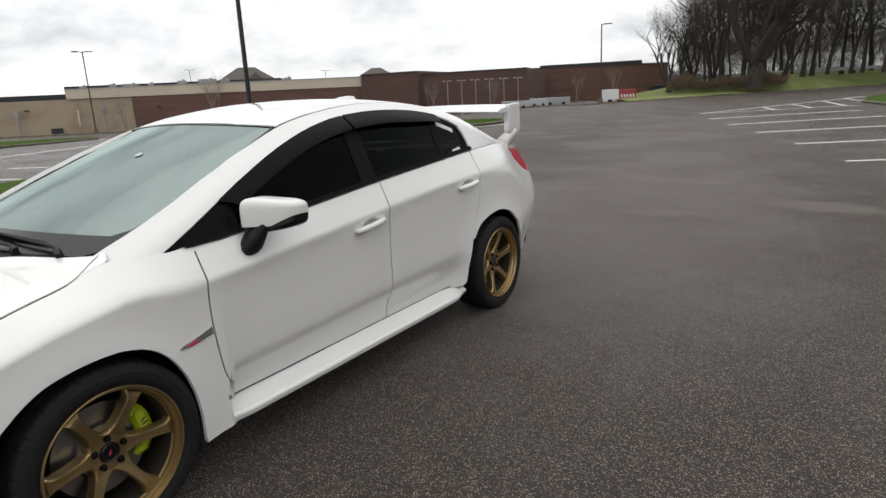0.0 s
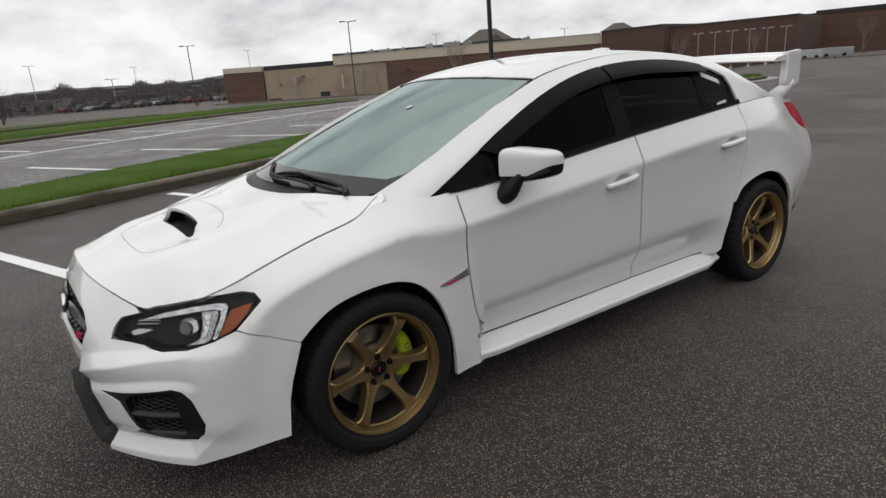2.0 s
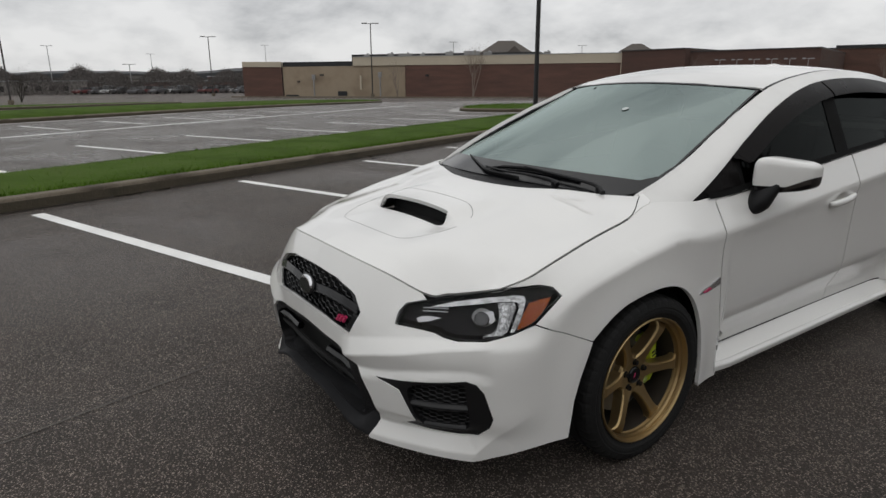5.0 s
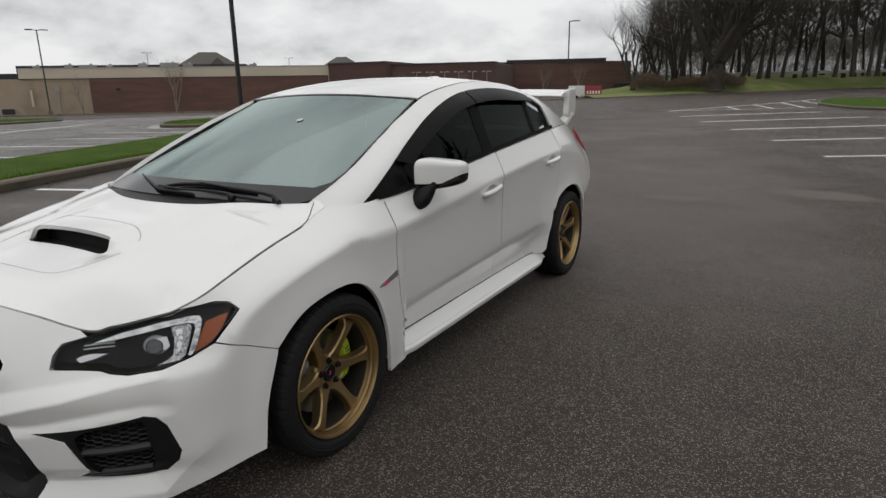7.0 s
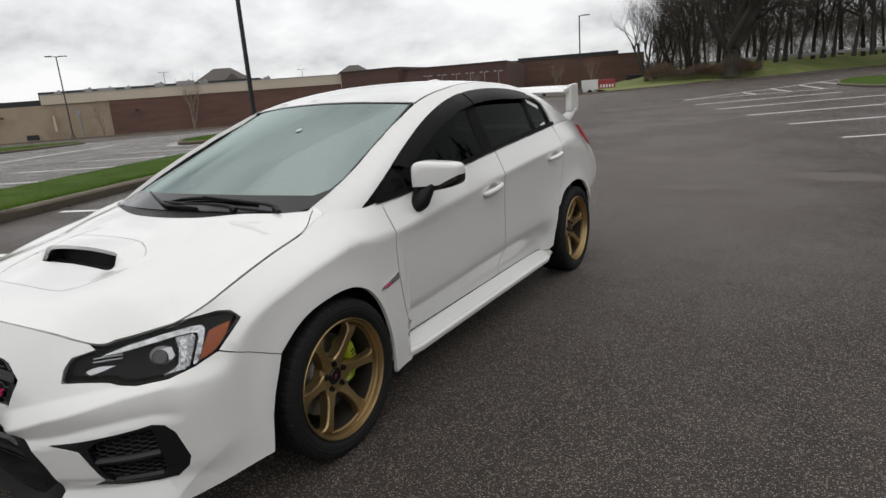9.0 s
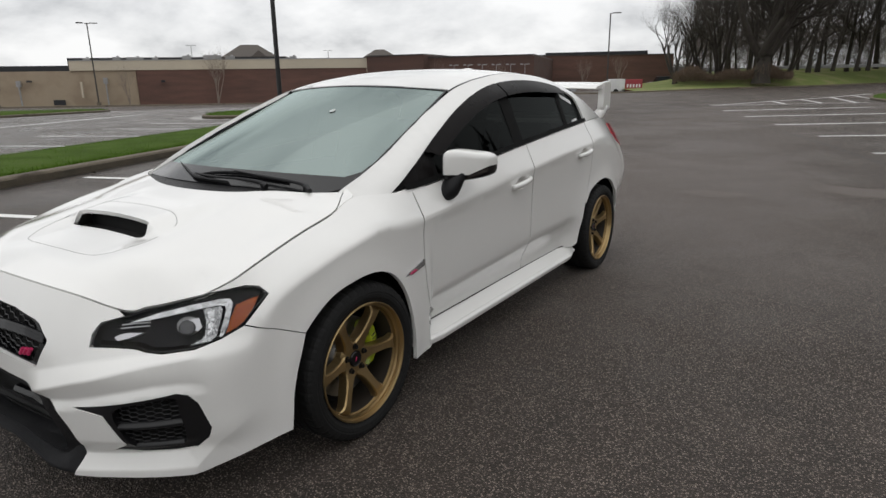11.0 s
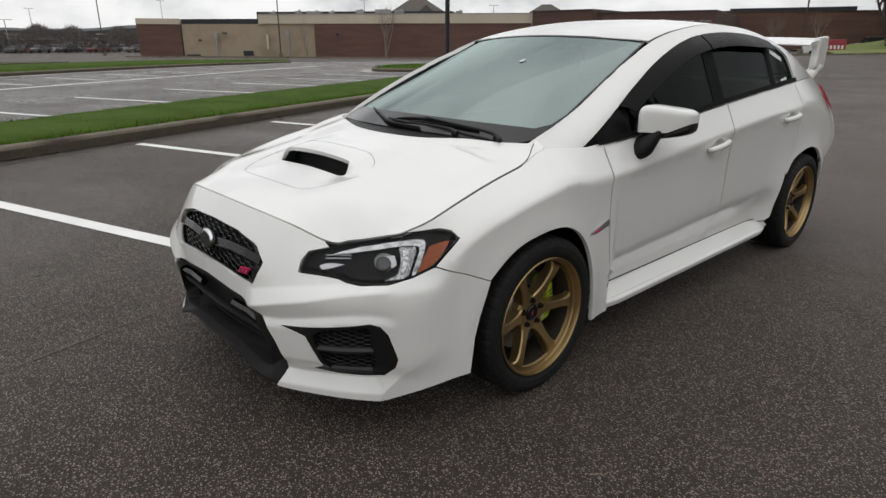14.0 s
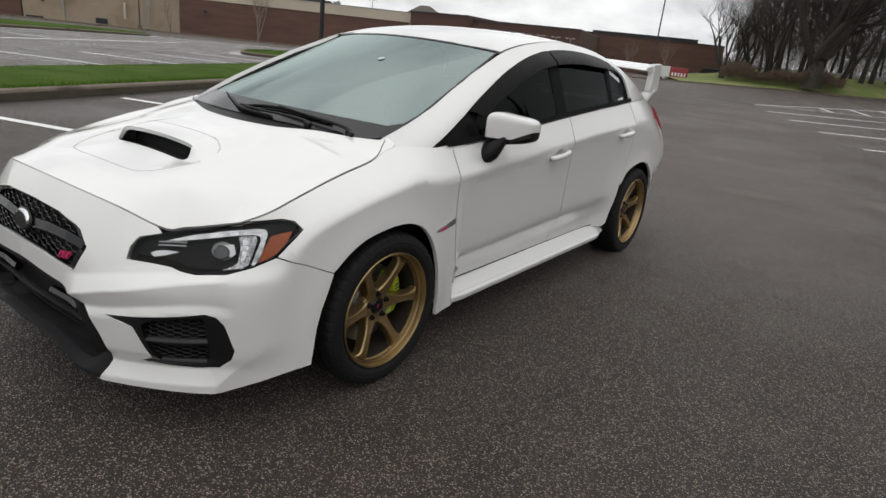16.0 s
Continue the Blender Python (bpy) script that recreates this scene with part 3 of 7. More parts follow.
SEAL = material("window_seal_black", (0.010, 0.010, 0.010), 0.6, vary=0.1, spec=0.04)
LAMP_GREY = material("lamp_bezel_grey", (0.46, 0.47, 0.48), 0.25, metal=0.6, vary=0.45, scale=70, fine=300, bump=0.3, bump_scale=90)
GLASSY = material("projector_glass", (0.02, 0.022, 0.026), 0.05, vary=0.05, coat=1.0)
RUBBER = material("tyre_rubber", (0.0095, 0.0095, 0.0095), 0.75, vary=0.25, scale=6, fine=80, bump=0.15, bump_scale=200, spec=0.3)
GOLD = material("bronze_gold_wheel", (0.40, 0.288, 0.142), 0.36, metal=0.9, vary=0.12, scale=5, fine=500, bump=0.02, bump_scale=900)
# GOLD darkened, to hold the shade inside the rim
GOLD_SHADED = material("bronze_gold_barrel_shaded", (0.22, 0.150, 0.066), 0.45, metal=0.8, vary=0.2, scale=5)
LIME = material("lime_caliper_paint", (0.40, 0.50, 0.015), 0.35, vary=0.1, coat=0.4)
STEEL = material("brake_disc_steel", (0.30, 0.30, 0.30), 0.38, metal=1.0, vary=0.15, scale=8)
CHROME = material("chrome", (0.72, 0.72, 0.74), 0.10, metal=1.0, vary=0.02)
SATIN = material("satin_silver", (0.55, 0.55, 0.57), 0.28, metal=0.9, vary=0.05)
PINK = material("cherry_pink_enamel", (0.50, 0.03, 0.11), 0.3, vary=0.05)
RED_LENS = material("red_lamp_lens", (0.46, 0.010, 0.035), 0.2, vary=0.1, coat=0.15)
AMBER = material("amber_lamp_lens", (0.40, 0.078, 0.003), 0.2, spec=0.3, vary=0.2, scale=20, fine=200, coat=0.25, bump=0.1, bump_scale=150)
LENS_DARK = material("lamp_inner_black", (0.006, 0.006, 0.007), 0.5, vary=0.1, spec=0.2)
CLEAR = sheet_glass("lamp_cover_clear", (0.92, 0.92, 0.92), (1, 1, 1), 1.22)
GUIDE = material("light_guide_silver", (0.60, 0.61, 0.62), 0.16, metal=0.75, vary=0.45, scale=26, fine=160, bump=0.25, bump_scale=55)
SCREEN = sheet_glass("windscreen_glass", (0.075, 0.10, 0.094), (0.84, 1.0, 0.965), 3.2)
TINT = sheet_glass("tinted_side_glass", (0.030, 0.037, 0.035), (0.9, 0.97, 0.96), 1.105)
CABIN = material("cabin_dark_plastic", (0.030, 0.030, 0.032), 0.7, vary=0.15, bump=0.1, bump_scale=300)
SEAT = material("seat_dark_cloth", (0.040, 0.039, 0.040), 0.9, vary=0.2, fine=150)
STICKER = material("white_decal", (0.70, 0.70, 0.70), 0.5, vary=0.03)
SIGNAL = material("smoked_signal_lens", (0.030, 0.026, 0.024), 0.15, vary=0.1, coat=1.0)
# deep barrel: the shade behind the spokes put into a near-black bronze
BARREL_SHADE = material("shaded_inner_barrel", (0.030, 0.024, 0.018), 0.6, metal=0.3, vary=0.25, scale=6)
PALE_STICKER = material("pale_sticker", (0.50, 0.54, 0.53), 0.5, vary=0.1)
WATER_MARK = material("dried_water_mark", (0.735, 0.73, 0.705), 0.5, vary=0.06, scale=30, fine=200)
# ---- the car's outer surface ----
# plan outline of the body's widest line, from the nose round the flank to the tail
OUTLINE = [(0, -0.925), (0.25, -0.912), (0.45, -0.872), (0.62, -0.785), (0.74, -0.665), (0.82, -0.53), (0.866, -0.38), (0.887, -0.18),
           (0.89, 0.0), (0.884, 0.15), (0.878, 0.3), (0.874, 0.5), (0.872, 1.0), (0.872, 1.5), (0.876, 2.0), (0.89, 2.5), (0.889, 2.85),
           (0.868, 3.13), (0.80, 3.38), (0.60, 3.56), (0.3, 3.62), (0.0, 3.635)]
# the same stations: how far the top edge lies inside, its height, where the turn-in starts and how sharp it is
TURN_IN = [(0.09, 0.765, 0.55, 1.5), (0.09, 0.757, 0.55, 1.5), (0.095, 0.732, 0.52, 1.4), (0.10, 0.68, 0.50, 1.3), (0.09, 0.70, 0.50, 1.3),
           (0.085, 0.74, 0.52, 1.3), (0.118, 0.783, 0.69, 1.1), (0.142, 0.836, 0.768, 1.0), (0.150, 0.874, 0.803, 1.0), (0.160, 0.918, 0.817, 1.05),
           (0.105, 0.915, 0.797, 1.08), (0.066, 0.916, 0.795, 1.0), (0.060, 0.963, 0.836, 1.0), (0.060, 1.01, 0.877, 1.0), (0.066, 1.05, 0.915, 1.0),
           (0.092, 1.085, 0.93, 1.1), (0.14, 1.09, 0.88, 1.3), (0.17, 1.07, 0.72, 1.6), (0.16, 1.04, 0.66, 1.7), (0.14, 1.02, 0.6, 1.8),
           (0.12, 1.01, 0.6, 1.8), (0.12, 1.01, 0.6, 1.8)]


def spline_row(rows, i, t):
    k = len(rows)
    p1, p2 = rows[i], rows[i + 1]
    p0 = rows[i - 1] if i else tuple(2 * a - b for a, b in zip(p1, p2))
    p3 = rows[i + 2] if i + 2 < k else tuple(2 * a - b for a, b in zip(p2, p1))
    return tuple(0.5 * (2 * b + (c - a) * t + (2 * a - 5 * b + 4 * c - d) * t * t + (3 * b - a - 3 * c + d) * t ** 3)
                 for a, b, c, d in zip(p0, p1, p2, p3))


SKIN = []
for i_ in range(len(OUTLINE) - 1):
    for j_ in range(24):
        SKIN.append(spline_row(OUTLINE, i_, j_ / 24) + spline_row(TURN_IN, i_, j_ / 24))
SKIN.append(OUTLINE[-1] + TURN_IN[-1])
ARC = [0.0]
for p_, q_ in zip(SKIN, SKIN[1:]):
    ARC.append(ARC[-1] + math.hypot(q_[0] - p_[0], q_[1] - p_[1]))


def skin_at(a):
    """Outline place and turn-in at arc length a from the nose."""
    a = min(max(a, 0.0), ARC[-1] - 1e-6)
    lo, hi = 0, len(ARC) - 1
    while hi - lo > 1:
        m = (lo + hi) // 2
        if ARC[m] <= a:
            lo = m
        else:
            hi = m
    t = (a - ARC[lo]) / (ARC[hi] - ARC[lo])
    return tuple(p + (q - p) * t for p, q in zip(SKIN[lo], SKIN[hi]))


def arc_of_y(y):
    for i in range(60, len(SKIN) - 1):
        if SKIN[i][1] <= y <= SKIN[i + 1][1]:
            return ARC[i] + (ARC[i + 1] - ARC[i]) * (y - SKIN[i][1]) / (SKIN[i + 1][1] - SKIN[i][1])
    return ARC[-1]


def ease(v):
    v = min(1.0, max(0.0, v))
    return v * v * (3 - 2 * v)


def bell(v, w):
    return math.exp(-(v / w) ** 2)


def along(rows, v):
    if v <= rows[0][0]:
        return rows[0][1]
    for (a0, b0), (a1, b1) in zip(rows, rows[1:]):
        if v <= a1:
            return b0 + (b1 - b0) * (v - a0) / (a1 - a0)
    return rows[-1][1]


# creases of the front bumper as (arc, height): inner edge of the lit ledge, its lip, the hollow above the corner vent, and the chin's edge
FOLD_IN = [(0.25, 0.492), (0.316, 0.510), (0.438, 0.537), (0.518, 0.553), (0.591, 0.562), (0.68, 0.570), (0.80, 0.574), (0.90, 0.590)]
FOLD_OUT = [(0.25, 0.428), (0.387, 0.467), (0.484, 0.497), (0.566, 0.515), (0.647, 0.534), (0.72, 0.545), (0.789, 0.550), (0.858, 0.556), (0.90, 0.566)]
HOLLOW = [(0.40, 0.427), (0.478, 0.437), (0.61, 0.464), (0.718, 0.478), (0.788, 0.478), (0.86, 0.466)]
CHIN_EDGE = [(0.40, 0.190), (0.60, 0.190), (0.815, 0.188), (0.894, 0.262), (0.971, 0.310), (1.035, 0.335)]


def line_gap(p, line):
    """Signed gap of p above a line in the (arc, height) plane, and how far along the line it lies."""
    best, run, at_ = 9.0, 0.0, 0.0
    for (x0, y0), (x1, y1) in zip(line, line[1:]):
        dx, dy = x1 - x0, y1 - y0
        ln = math.hypot(dx, dy)
        t = max(0.0, min(1.0, ((p[0] - x0) * dx + (p[1] - y0) * dy) / (ln * ln)))
        d = math.hypot(p[0] - x0 - t * dx, p[1] - y0 - t * dy)
        if d < abs(best):
            side = dx * (p[1] - y0) - dy * (p[0] - x0)
            best, at_ = math.copysign(d, side), run + t * ln
        run += ln
    return best, at_ / run


def nose_relief(a, z):
    """How far the front bumper stands out from the plain nose."""
    zi, zo, zh = along(FOLD_IN, a), along(FOLD_OUT, a), along(HOLLOW, a)
    zo = min(zo, zi - 0.012)
    zh = min(zh, zo - 0.03)
    amp = min(1.0, (zi - zo) / 0.034)
    prof = [(0.20, 0.0), (0.255, 0.004), (0.34, 0.014), (zh - 0.030, 0.021), (zh, 0.010), (zo, 0.010 + 0.018 * amp), (zi, 0.002), (zi + 0.02, 0.0)]
    inner = along(prof, z)
    flat = 0.020 * ease((0.60 - z) / 0.06) * ease((z - 0.22) / 0.12) * (1 - ease((a - 0.90) / 0.20))
    k = ease((a - 0.24) / 0.12) * (1 - ease((a - 0.815) / 0.075))
    out = inner * k + (flat * (1 - k) if a > 0.5 else 0.0)
    # chin: a straight lower edge under an upward-facing ledge, then a crease running up to the arch
    gap, t = line_gap((a, z), CHIN_EDGE)
    low = ease((0.30 - z) / 0.06) * ease((a - 0.36) / 0.06) * (1 - ease((a - 0.84) / 0.12))
    out -= 0.012 * low
    out -= 0.016 * low * math.sin(math.pi * min(1.0, max(0.0, (a - 0.44) / 0.38)))
    h = 0.026 * (1 - ease((t - 0.52) / 0.48)) * ease((a - 0.36) / 0.08)
    if gap >= 0:
        out += h * max(0.0, 1 - gap / 0.055)
    elif a < 0.815:
        out += h
    else:
        out += h * max(0.0, 1 + gap / 0.13)
    return out


CUPS = [(2.885, 0.815), (3.795, 0.886)]


def skin_cup(a, z):
    """Shallow round hollows behind the door handles."""
    d = 0.0
    for ca, cz in CUPS:
        d += 0.024 * ease(1.2 - math.hypot((a - ca) / 0.058, (z - cz) / 0.034))
    return d


def skin(a, z, extra=0.0):
    """A point of the left flank or nose; a negative arc gives the mirrored right side."""
    s = -1.0 if a < 0 else 1.0
    a = abs(a)
    x, y, d, zs, z1, n = skin_at(a)
    x0, y0, *_ = skin_at(a - 0.01)
    x2, y2, *_ = skin_at(a + 0.01)
    tx, ty = x2 - x0, y2 - y0
    ln = math.hypot(tx, ty)
    nx, ny = ty / ln, -tx / ln
    if a < 0.012:
        nx, ny = 0.0, -1.0
    t = max(-1.5, min(1.2, (z - z1) / max(0.05, zs - z1)))
    soft = 0.03 - 0.0265 * ease((y + 0.50) / 0.25)
    inset = d * (0.5 * (t + math.sqrt(t * t + soft))) ** n
    flank = ease((y - 0.45) / 0.06) * ease((2.35 - y) / 0.25)
    crease = 0.795 + 0.082 * (y - 0.5)
    # doors tuck in below a low crease; a shoulder line runs at handle height
    inset += flank * 0.050 * ease((0.445 + 0.03 * (y - 0.5) - z) / 0.16)
    inset += flank * 0.022 * max(0.0, (crease - z) / 0.38)
    # the tail tucks in towards its lower edge
    inset += 0.11 * ease((y - 2.85) / 0.35) * ease((0.66 - z) / 0.50)
    side = ease((y - 0.2) / 0.3) * ease((3.3 - y) / 0.3)
    inset += side * 0.006 * ease((crease - z) / 0.05) * ease((z - 0.50) / 0.22)
    # flared arches
    for yc in (-0.03, 2.66):
        r = math.hypot(y - yc, z - 0.315)
        inset -= 0.014 * bell(max(0.0, r - 0.345), 0.07) * ease((y + 0.55) / 0.2)
    if 0.2 < a < 1.25:
        inset -= nose_relief(a, z)
    if 2.7 < a < 4.0:
        inset += skin_cup(a, z)
    inset -= extra
    return (s * (x - nx * inset), y - ny * inset, z)

from mathutils.geometry import delaunay_2d_cdt


def inside(p, poly):
    x, y = p
    hit = False
    for (x0, y0), (x1, y1) in zip(poly, poly[1:] + poly[:1]):
        if (y0 > y) != (y1 > y) and x < (x1 - x0) * (y - y0) / (y1 - y0) + x0:
            hit = not hit
    return hit


def dense(loop, step, closed=True):
    out = []
    ends = loop[1:] + loop[:1] if closed else loop[1:]
    for (x0, y0), (x1, y1) in zip(loop, ends):
        n = max(1, int(math.ceil(math.hypot(x1 - x0, y1 - y0) / step)))
        out += [(x0 + (x1 - x0) * i / n, y0 + (y1 - y0) * i / n) for i in range(n)]
    if not closed:
        out.append(loop[-1])
    return out


def curve2(pts, n=6):
    return [(p.x, p.y) for p in catmull([(u, v, 0) for u, v in pts], n)]


def edge_gap(p, loop):
    best = 9.0
    for (x0, y0), (x1, y1) in zip(loop, loop[1:] + loop[:1]):
        dx, dy = x1 - x0, y1 - y0
        t = max(0.0, min(1.0, ((p[0] - x0) * dx + (p[1] - y0) * dy) / (dx * dx + dy * dy + 1e-12)))
        best = min(best, math.hypot(p[0] - x0 - t * dx, p[1] - y0 - t * dy))
    return best


CENTRE = Vector((0, 1.35, 0.45))


def panel(name, loop, shape, mat, parent, holes=(), step=0.035, rim=0.016, mirror=False, label="", edge=None, out=None, lines=()):
    """A shaped sheet: the region inside loop (less the holes) of a surface shape(u, v), with a folded-in edge."""
    edge = edge or step * 0.7
    loops = [dense(list(loop), edge)] + [dense(list(h), edge) for h in holes]
    pts, edges = [], []
    for lo in loops:
        k = len(pts)
        pts += lo
        edges += [(k + i, k + (i + 1) % len(lo)) for i in range(len(lo))]
    cuts = []
    for ln in lines:
        lo = [p for p in dense(list(ln), edge, closed=False) if inside(p, loops[0]) and not any(inside(p, h) for h in loops[1:]) and all(edge_gap(p, q) > edge * 0.5 for q in loops)]
        for p, q in zip(lo, lo[1:]):
            if math.hypot(q[0] - p[0], q[1] - p[1]) < edge * 1.6:
                edges.append((len(pts) + lo.index(p), len(pts) + lo.index(q)))
        pts += lo
        cuts += lo
    us, vs = [p[0] for p in loops[0]], [p[1] for p in loops[0]]
    nu, nv = int((max(us) - min(us)) / step) + 1, int((max(vs) - min(vs)) / step) + 1
    for i in range(1, nu):
        for j in range(1, nv):
            p = (min(us) + (max(us) - min(us)) * i / nu, min(vs) + (max(vs) - min(vs)) * j / nv)
            if inside(p, loops[0]) and not any(inside(p, h) for h in loops[1:]) and all(edge_gap(p, lo) > step * 0.42 for lo in loops) \
                    and all(abs(p[0] - c[0]) + abs(p[1] - c[1]) > step * 0.6 for c in cuts):
                pts.append(p)
    res = delaunay_2d_cdt([Vector(p) for p in pts], edges, [], 0, 1e-6)
    co, faces = res[0], res[2]
    bm = bmesh.new()
    mark = bm.verts.layers.int.new("at")
    vv = [bm.verts.new(shape(c.x, c.y)) for c in co]
    true_n = []
    for c in co:
        h = 0.005
        n = (Vector(shape(c.x + h, c.y)) - Vector(shape(c.x - h, c.y))).cross(Vector(shape(c.x, c.y + h)) - Vector(shape(c.x, c.y - h)))
        if mirror:
            n.x = -n.x
        true_n.append(n.normalized())
    for i, v in enumerate(vv):
        v[mark] = i + 1
    for f in faces:
        c = (sum(co[i].x for i in f) / len(f), sum(co[i].y for i in f) / len(f))
        (ax, ay), (bx, by), (cx, cy) = (co[i][:2] for i in f[:3])
        flat = abs((bx - ax) * (cy - ay) - (by - ay) * (cx - ax)) < step * step * 0.004
        if not flat and inside(c, loops[0]) and not any(inside(c, h) for h in loops[1:]):
            try:
                bm.faces.new([vv[i] for i in f])
            except ValueError:
                pass
    bmesh.ops.delete(bm, geom=[v for v in bm.verts if not v.link_faces], context="VERTS")
    if mirror:
        for v in bm.verts:
            v.co.x = -v.co.x
    bmesh.ops.recalc_face_normals(bm, faces=bm.faces)
    bm.normal_update()
    way = Vector(out) if out else None
    if way is not None and mirror:
        way.x = -way.x
    wrong = [f for f in bm.faces if f.normal.dot(way if way is not None else f.calc_center_median() - CENTRE) < 0]
    if wrong:
        bmesh.ops.reverse_faces(bm, faces=wrong)
        bm.normal_update()
    n_top = len(bm.faces)
    if rim:
        rim_edges = [e for e in bm.edges if e.is_boundary]
        lower = {}
        for e in rim_edges:
            e.smooth = False
            for v in e.verts:
                if v not in lower:
                    lower[v] = v.co - v.normal * rim
        lower = {v: bm.verts.new(c) for v, c in lower.items()}
        for e in rim_edges:
            a, b = e.verts
            f0 = e.link_faces[0]
            order = [lo.vert for lo in f0.loops]
            if order[(order.index(a) + 1) % len(order)] == b:
                a, b = b, a
            bm.faces.new((a, b, lower[b], lower[a]))
    bm.faces.index_update()
    loops_n = []
    for i, f in enumerate(bm.faces):
        for lo in f.loops:
            k = lo.vert[mark]
            n = true_n[k - 1] if k and i < n_top else f.normal
            loops_n.append((-n if n.dot(f.normal) < 0 else n).to_tuple())
    ob = part(name, bm, mat, parent, label, smooth=True)
    ob.data.normals_split_custom_set(loops_n)
    ob.data.attributes.remove(ob.data.attributes["at"])
    return ob


def both(name, *args, **kw):
    """A panel and its mirror image."""
    a = panel(name, *args, **kw)
    kw["mirror"] = True
    return a, panel(name, *args, **kw)


def lathe(bm, prof, axis_at, n=72, wobble=None):
    """Turns a profile of (x, radius) about the wheel's axle through axis_at."""
    rings = []
    for k in range(n):
        a = 2 * math.pi * k / n
        row = []
        for i, (x, r) in enumerate(prof):
            if wobble:
                r = wobble(i, k, r)
            row.append(bm.verts.new((axis_at[0] + x, axis_at[1] + r * math.cos(a), axis_at[2] + r * math.sin(a))))
        rings.append(row)
    for k in range(n):
        a, b = rings[k], rings[(k + 1) % n]
        for i in range(len(prof) - 1):
            bm.faces.new((a[i], b[i], b[i + 1], a[i + 1]))
    bmesh.ops.recalc_face_normals(bm, faces=bm.faces)


car = base("car")
tagged(car, "white sports sedan with bronze-gold wheels, hood scoop and tall rear wing", "car")


def ztop(a):
    return skin_at(abs(a))[3]


def top_run(a0, a1, n=24, drop=0.004):
    return [(a0 + (a1 - a0) * i / n, ztop(a0 + (a1 - a0) * i / n) - drop) for i in range(n + 1)]


# -- hood --
def hood_mid(y):
    rows = [(-0.95, 0.735), (-0.84, 0.765), (-0.70, 0.797), (-0.45, 0.838), (-0.2, 0.888), (-0.05, 0.933), (0.1, 0.960), (0.25, 0.98)]
    for i, ((y0, _), (y1, _)) in enumerate(zip(rows, rows[1:])):
        if y <= y1:
            return spline_row(rows, i, (y - y0) / (y1 - y0))[1]
    return rows[-1][1]


def hood_raw(x, y):
    ax = abs(x)
    k2 = 0.10 - 0.04 * ease((y + 0.05) / 0.2)
    k4 = 0.08 + 0.75 * ease((-0.55 - y) / 0.22)
    z = hood_mid(y) - k2 * ax ** 2 - k4 * ax ** 4
    # raised crowns either side of the middle
    z += 0.010 * bell(ax - 0.42, 0.12) * ease((y + 0.85) / 0.3)
    # scoop: a hump behind the mouth and a shallow trough before it
    wx = ease((0.345 - ax) / 0.14)
    mouth = -0.43
    z += wx * 0.033 * ease((y - mouth + 0.02) / 0.03) * (1 - ease((y - mouth - 0.05) / 0.34))
    z -= wx * 0.012 * ease((y + 0.78) / 0.30) * (1 - ease((y - mouth + 0.015) / 0.02))
    return z


HOOD_EDGE = []
for i_ in range(19):
    HOOD_EDGE.append(skin(0.63 * i_ / 18, ztop(0.63 * i_ / 18)))
for a_, z_ in ((0.66, 0.681), (0.70, 0.690), (0.74, 0.694), (0.78, 0.700), (0.82, 0.7065), (0.86, 0.7125), (0.90, 0.7185)):
    HOOD_EDGE.append(skin(a_, z_))
for i_ in range(31):
    a_ = 0.93 + (arc_of_y(0.145) - 0.93) * i_ / 30
    HOOD_EDGE.append(skin(a_, ztop(a_)))


def hood_z(x, y):
    """The hood's height, brought level with nose, lamp and fender along its joint."""
    ax = abs(x)
    best, at_, ze = 9.0, None, 0.0
    for p, q in zip(HOOD_EDGE, HOOD_EDGE[1:]):
        dx, dy = q[0] - p[0], q[1] - p[1]
        t = max(0.0, min(1.0, ((ax - p[0]) * dx + (y - p[1]) * dy) / (dx * dx + dy * dy + 1e-12)))
        ex, ey = p[0] + dx * t, p[1] + dy * t
        d = math.hypot(ax - ex, y - ey)
        if d < best:
            best, at_, ze = d, (ex, ey), p[2] + (q[2] - p[2]) * t
    return hood_raw(x, y) + (ze + 0.001 - hood_raw(*at_)) * (1 - ease(best / 0.17))


def hood_shape(x, y):
    return (x, y, hood_z(x, y))


joint_line = [(p[0], p[1]) for p in HOOD_EDGE]
rear_edge = [(x, -0.08 + 0.53 * x * x) for x in (0.64 * (1 - i / 14) for i in range(15))]
front_run = [p for p in HOOD_EDGE if p[1] < 0.0]
cut = curve2([(front_run[-1][0] - 0.001, front_run[-1][1] + 0.012), (front_run[-1][0] - 0.006, 0.040), (front_run[-1][0] - 0.024, 0.080), (front_run[-1][0] - 0.052, 0.124), (0.667, 0.160)], 4)
half = [(max(0.0, x - 0.0040 * min(1.0, x / 0.6)), y + 0.0036 * (1 - min(1.0, x / 0.76))) for x, y in joint_line if y < 0.0] + [(x - 0.004, y) for x, y in cut] + rear_edge
hood_loop = half + [(-x, y) for x, y in reversed(half) if x > 0.001]
slot = curve2([(0.212, -0.460), (0.234, -0.454), (0.245, -0.440), (0.240, -0.424), (0.222, -0.413), (0.12, -0.405), (0, -0.402)], 4)
slot = slot + [(-x, y) for x, y in slot[::-1][1:]] + [(-0.12, -0.458), (0, -0.456), (0.12, -0.458)]
hood = panel("hood", hood_loop, hood_shape, PAINT, car, holes=[slot], step=0.028, out=(0, 0, 1))
# body-coloured corner between the hood's rear end and the pillar
hx_ = HOOD_EDGE[-1][0]


def web_shape(x, y):
    return (x, y, hood_z(x, min(y, 0.15)) + 0.36 * max(0.0, y - 0.15) - 0.0022)


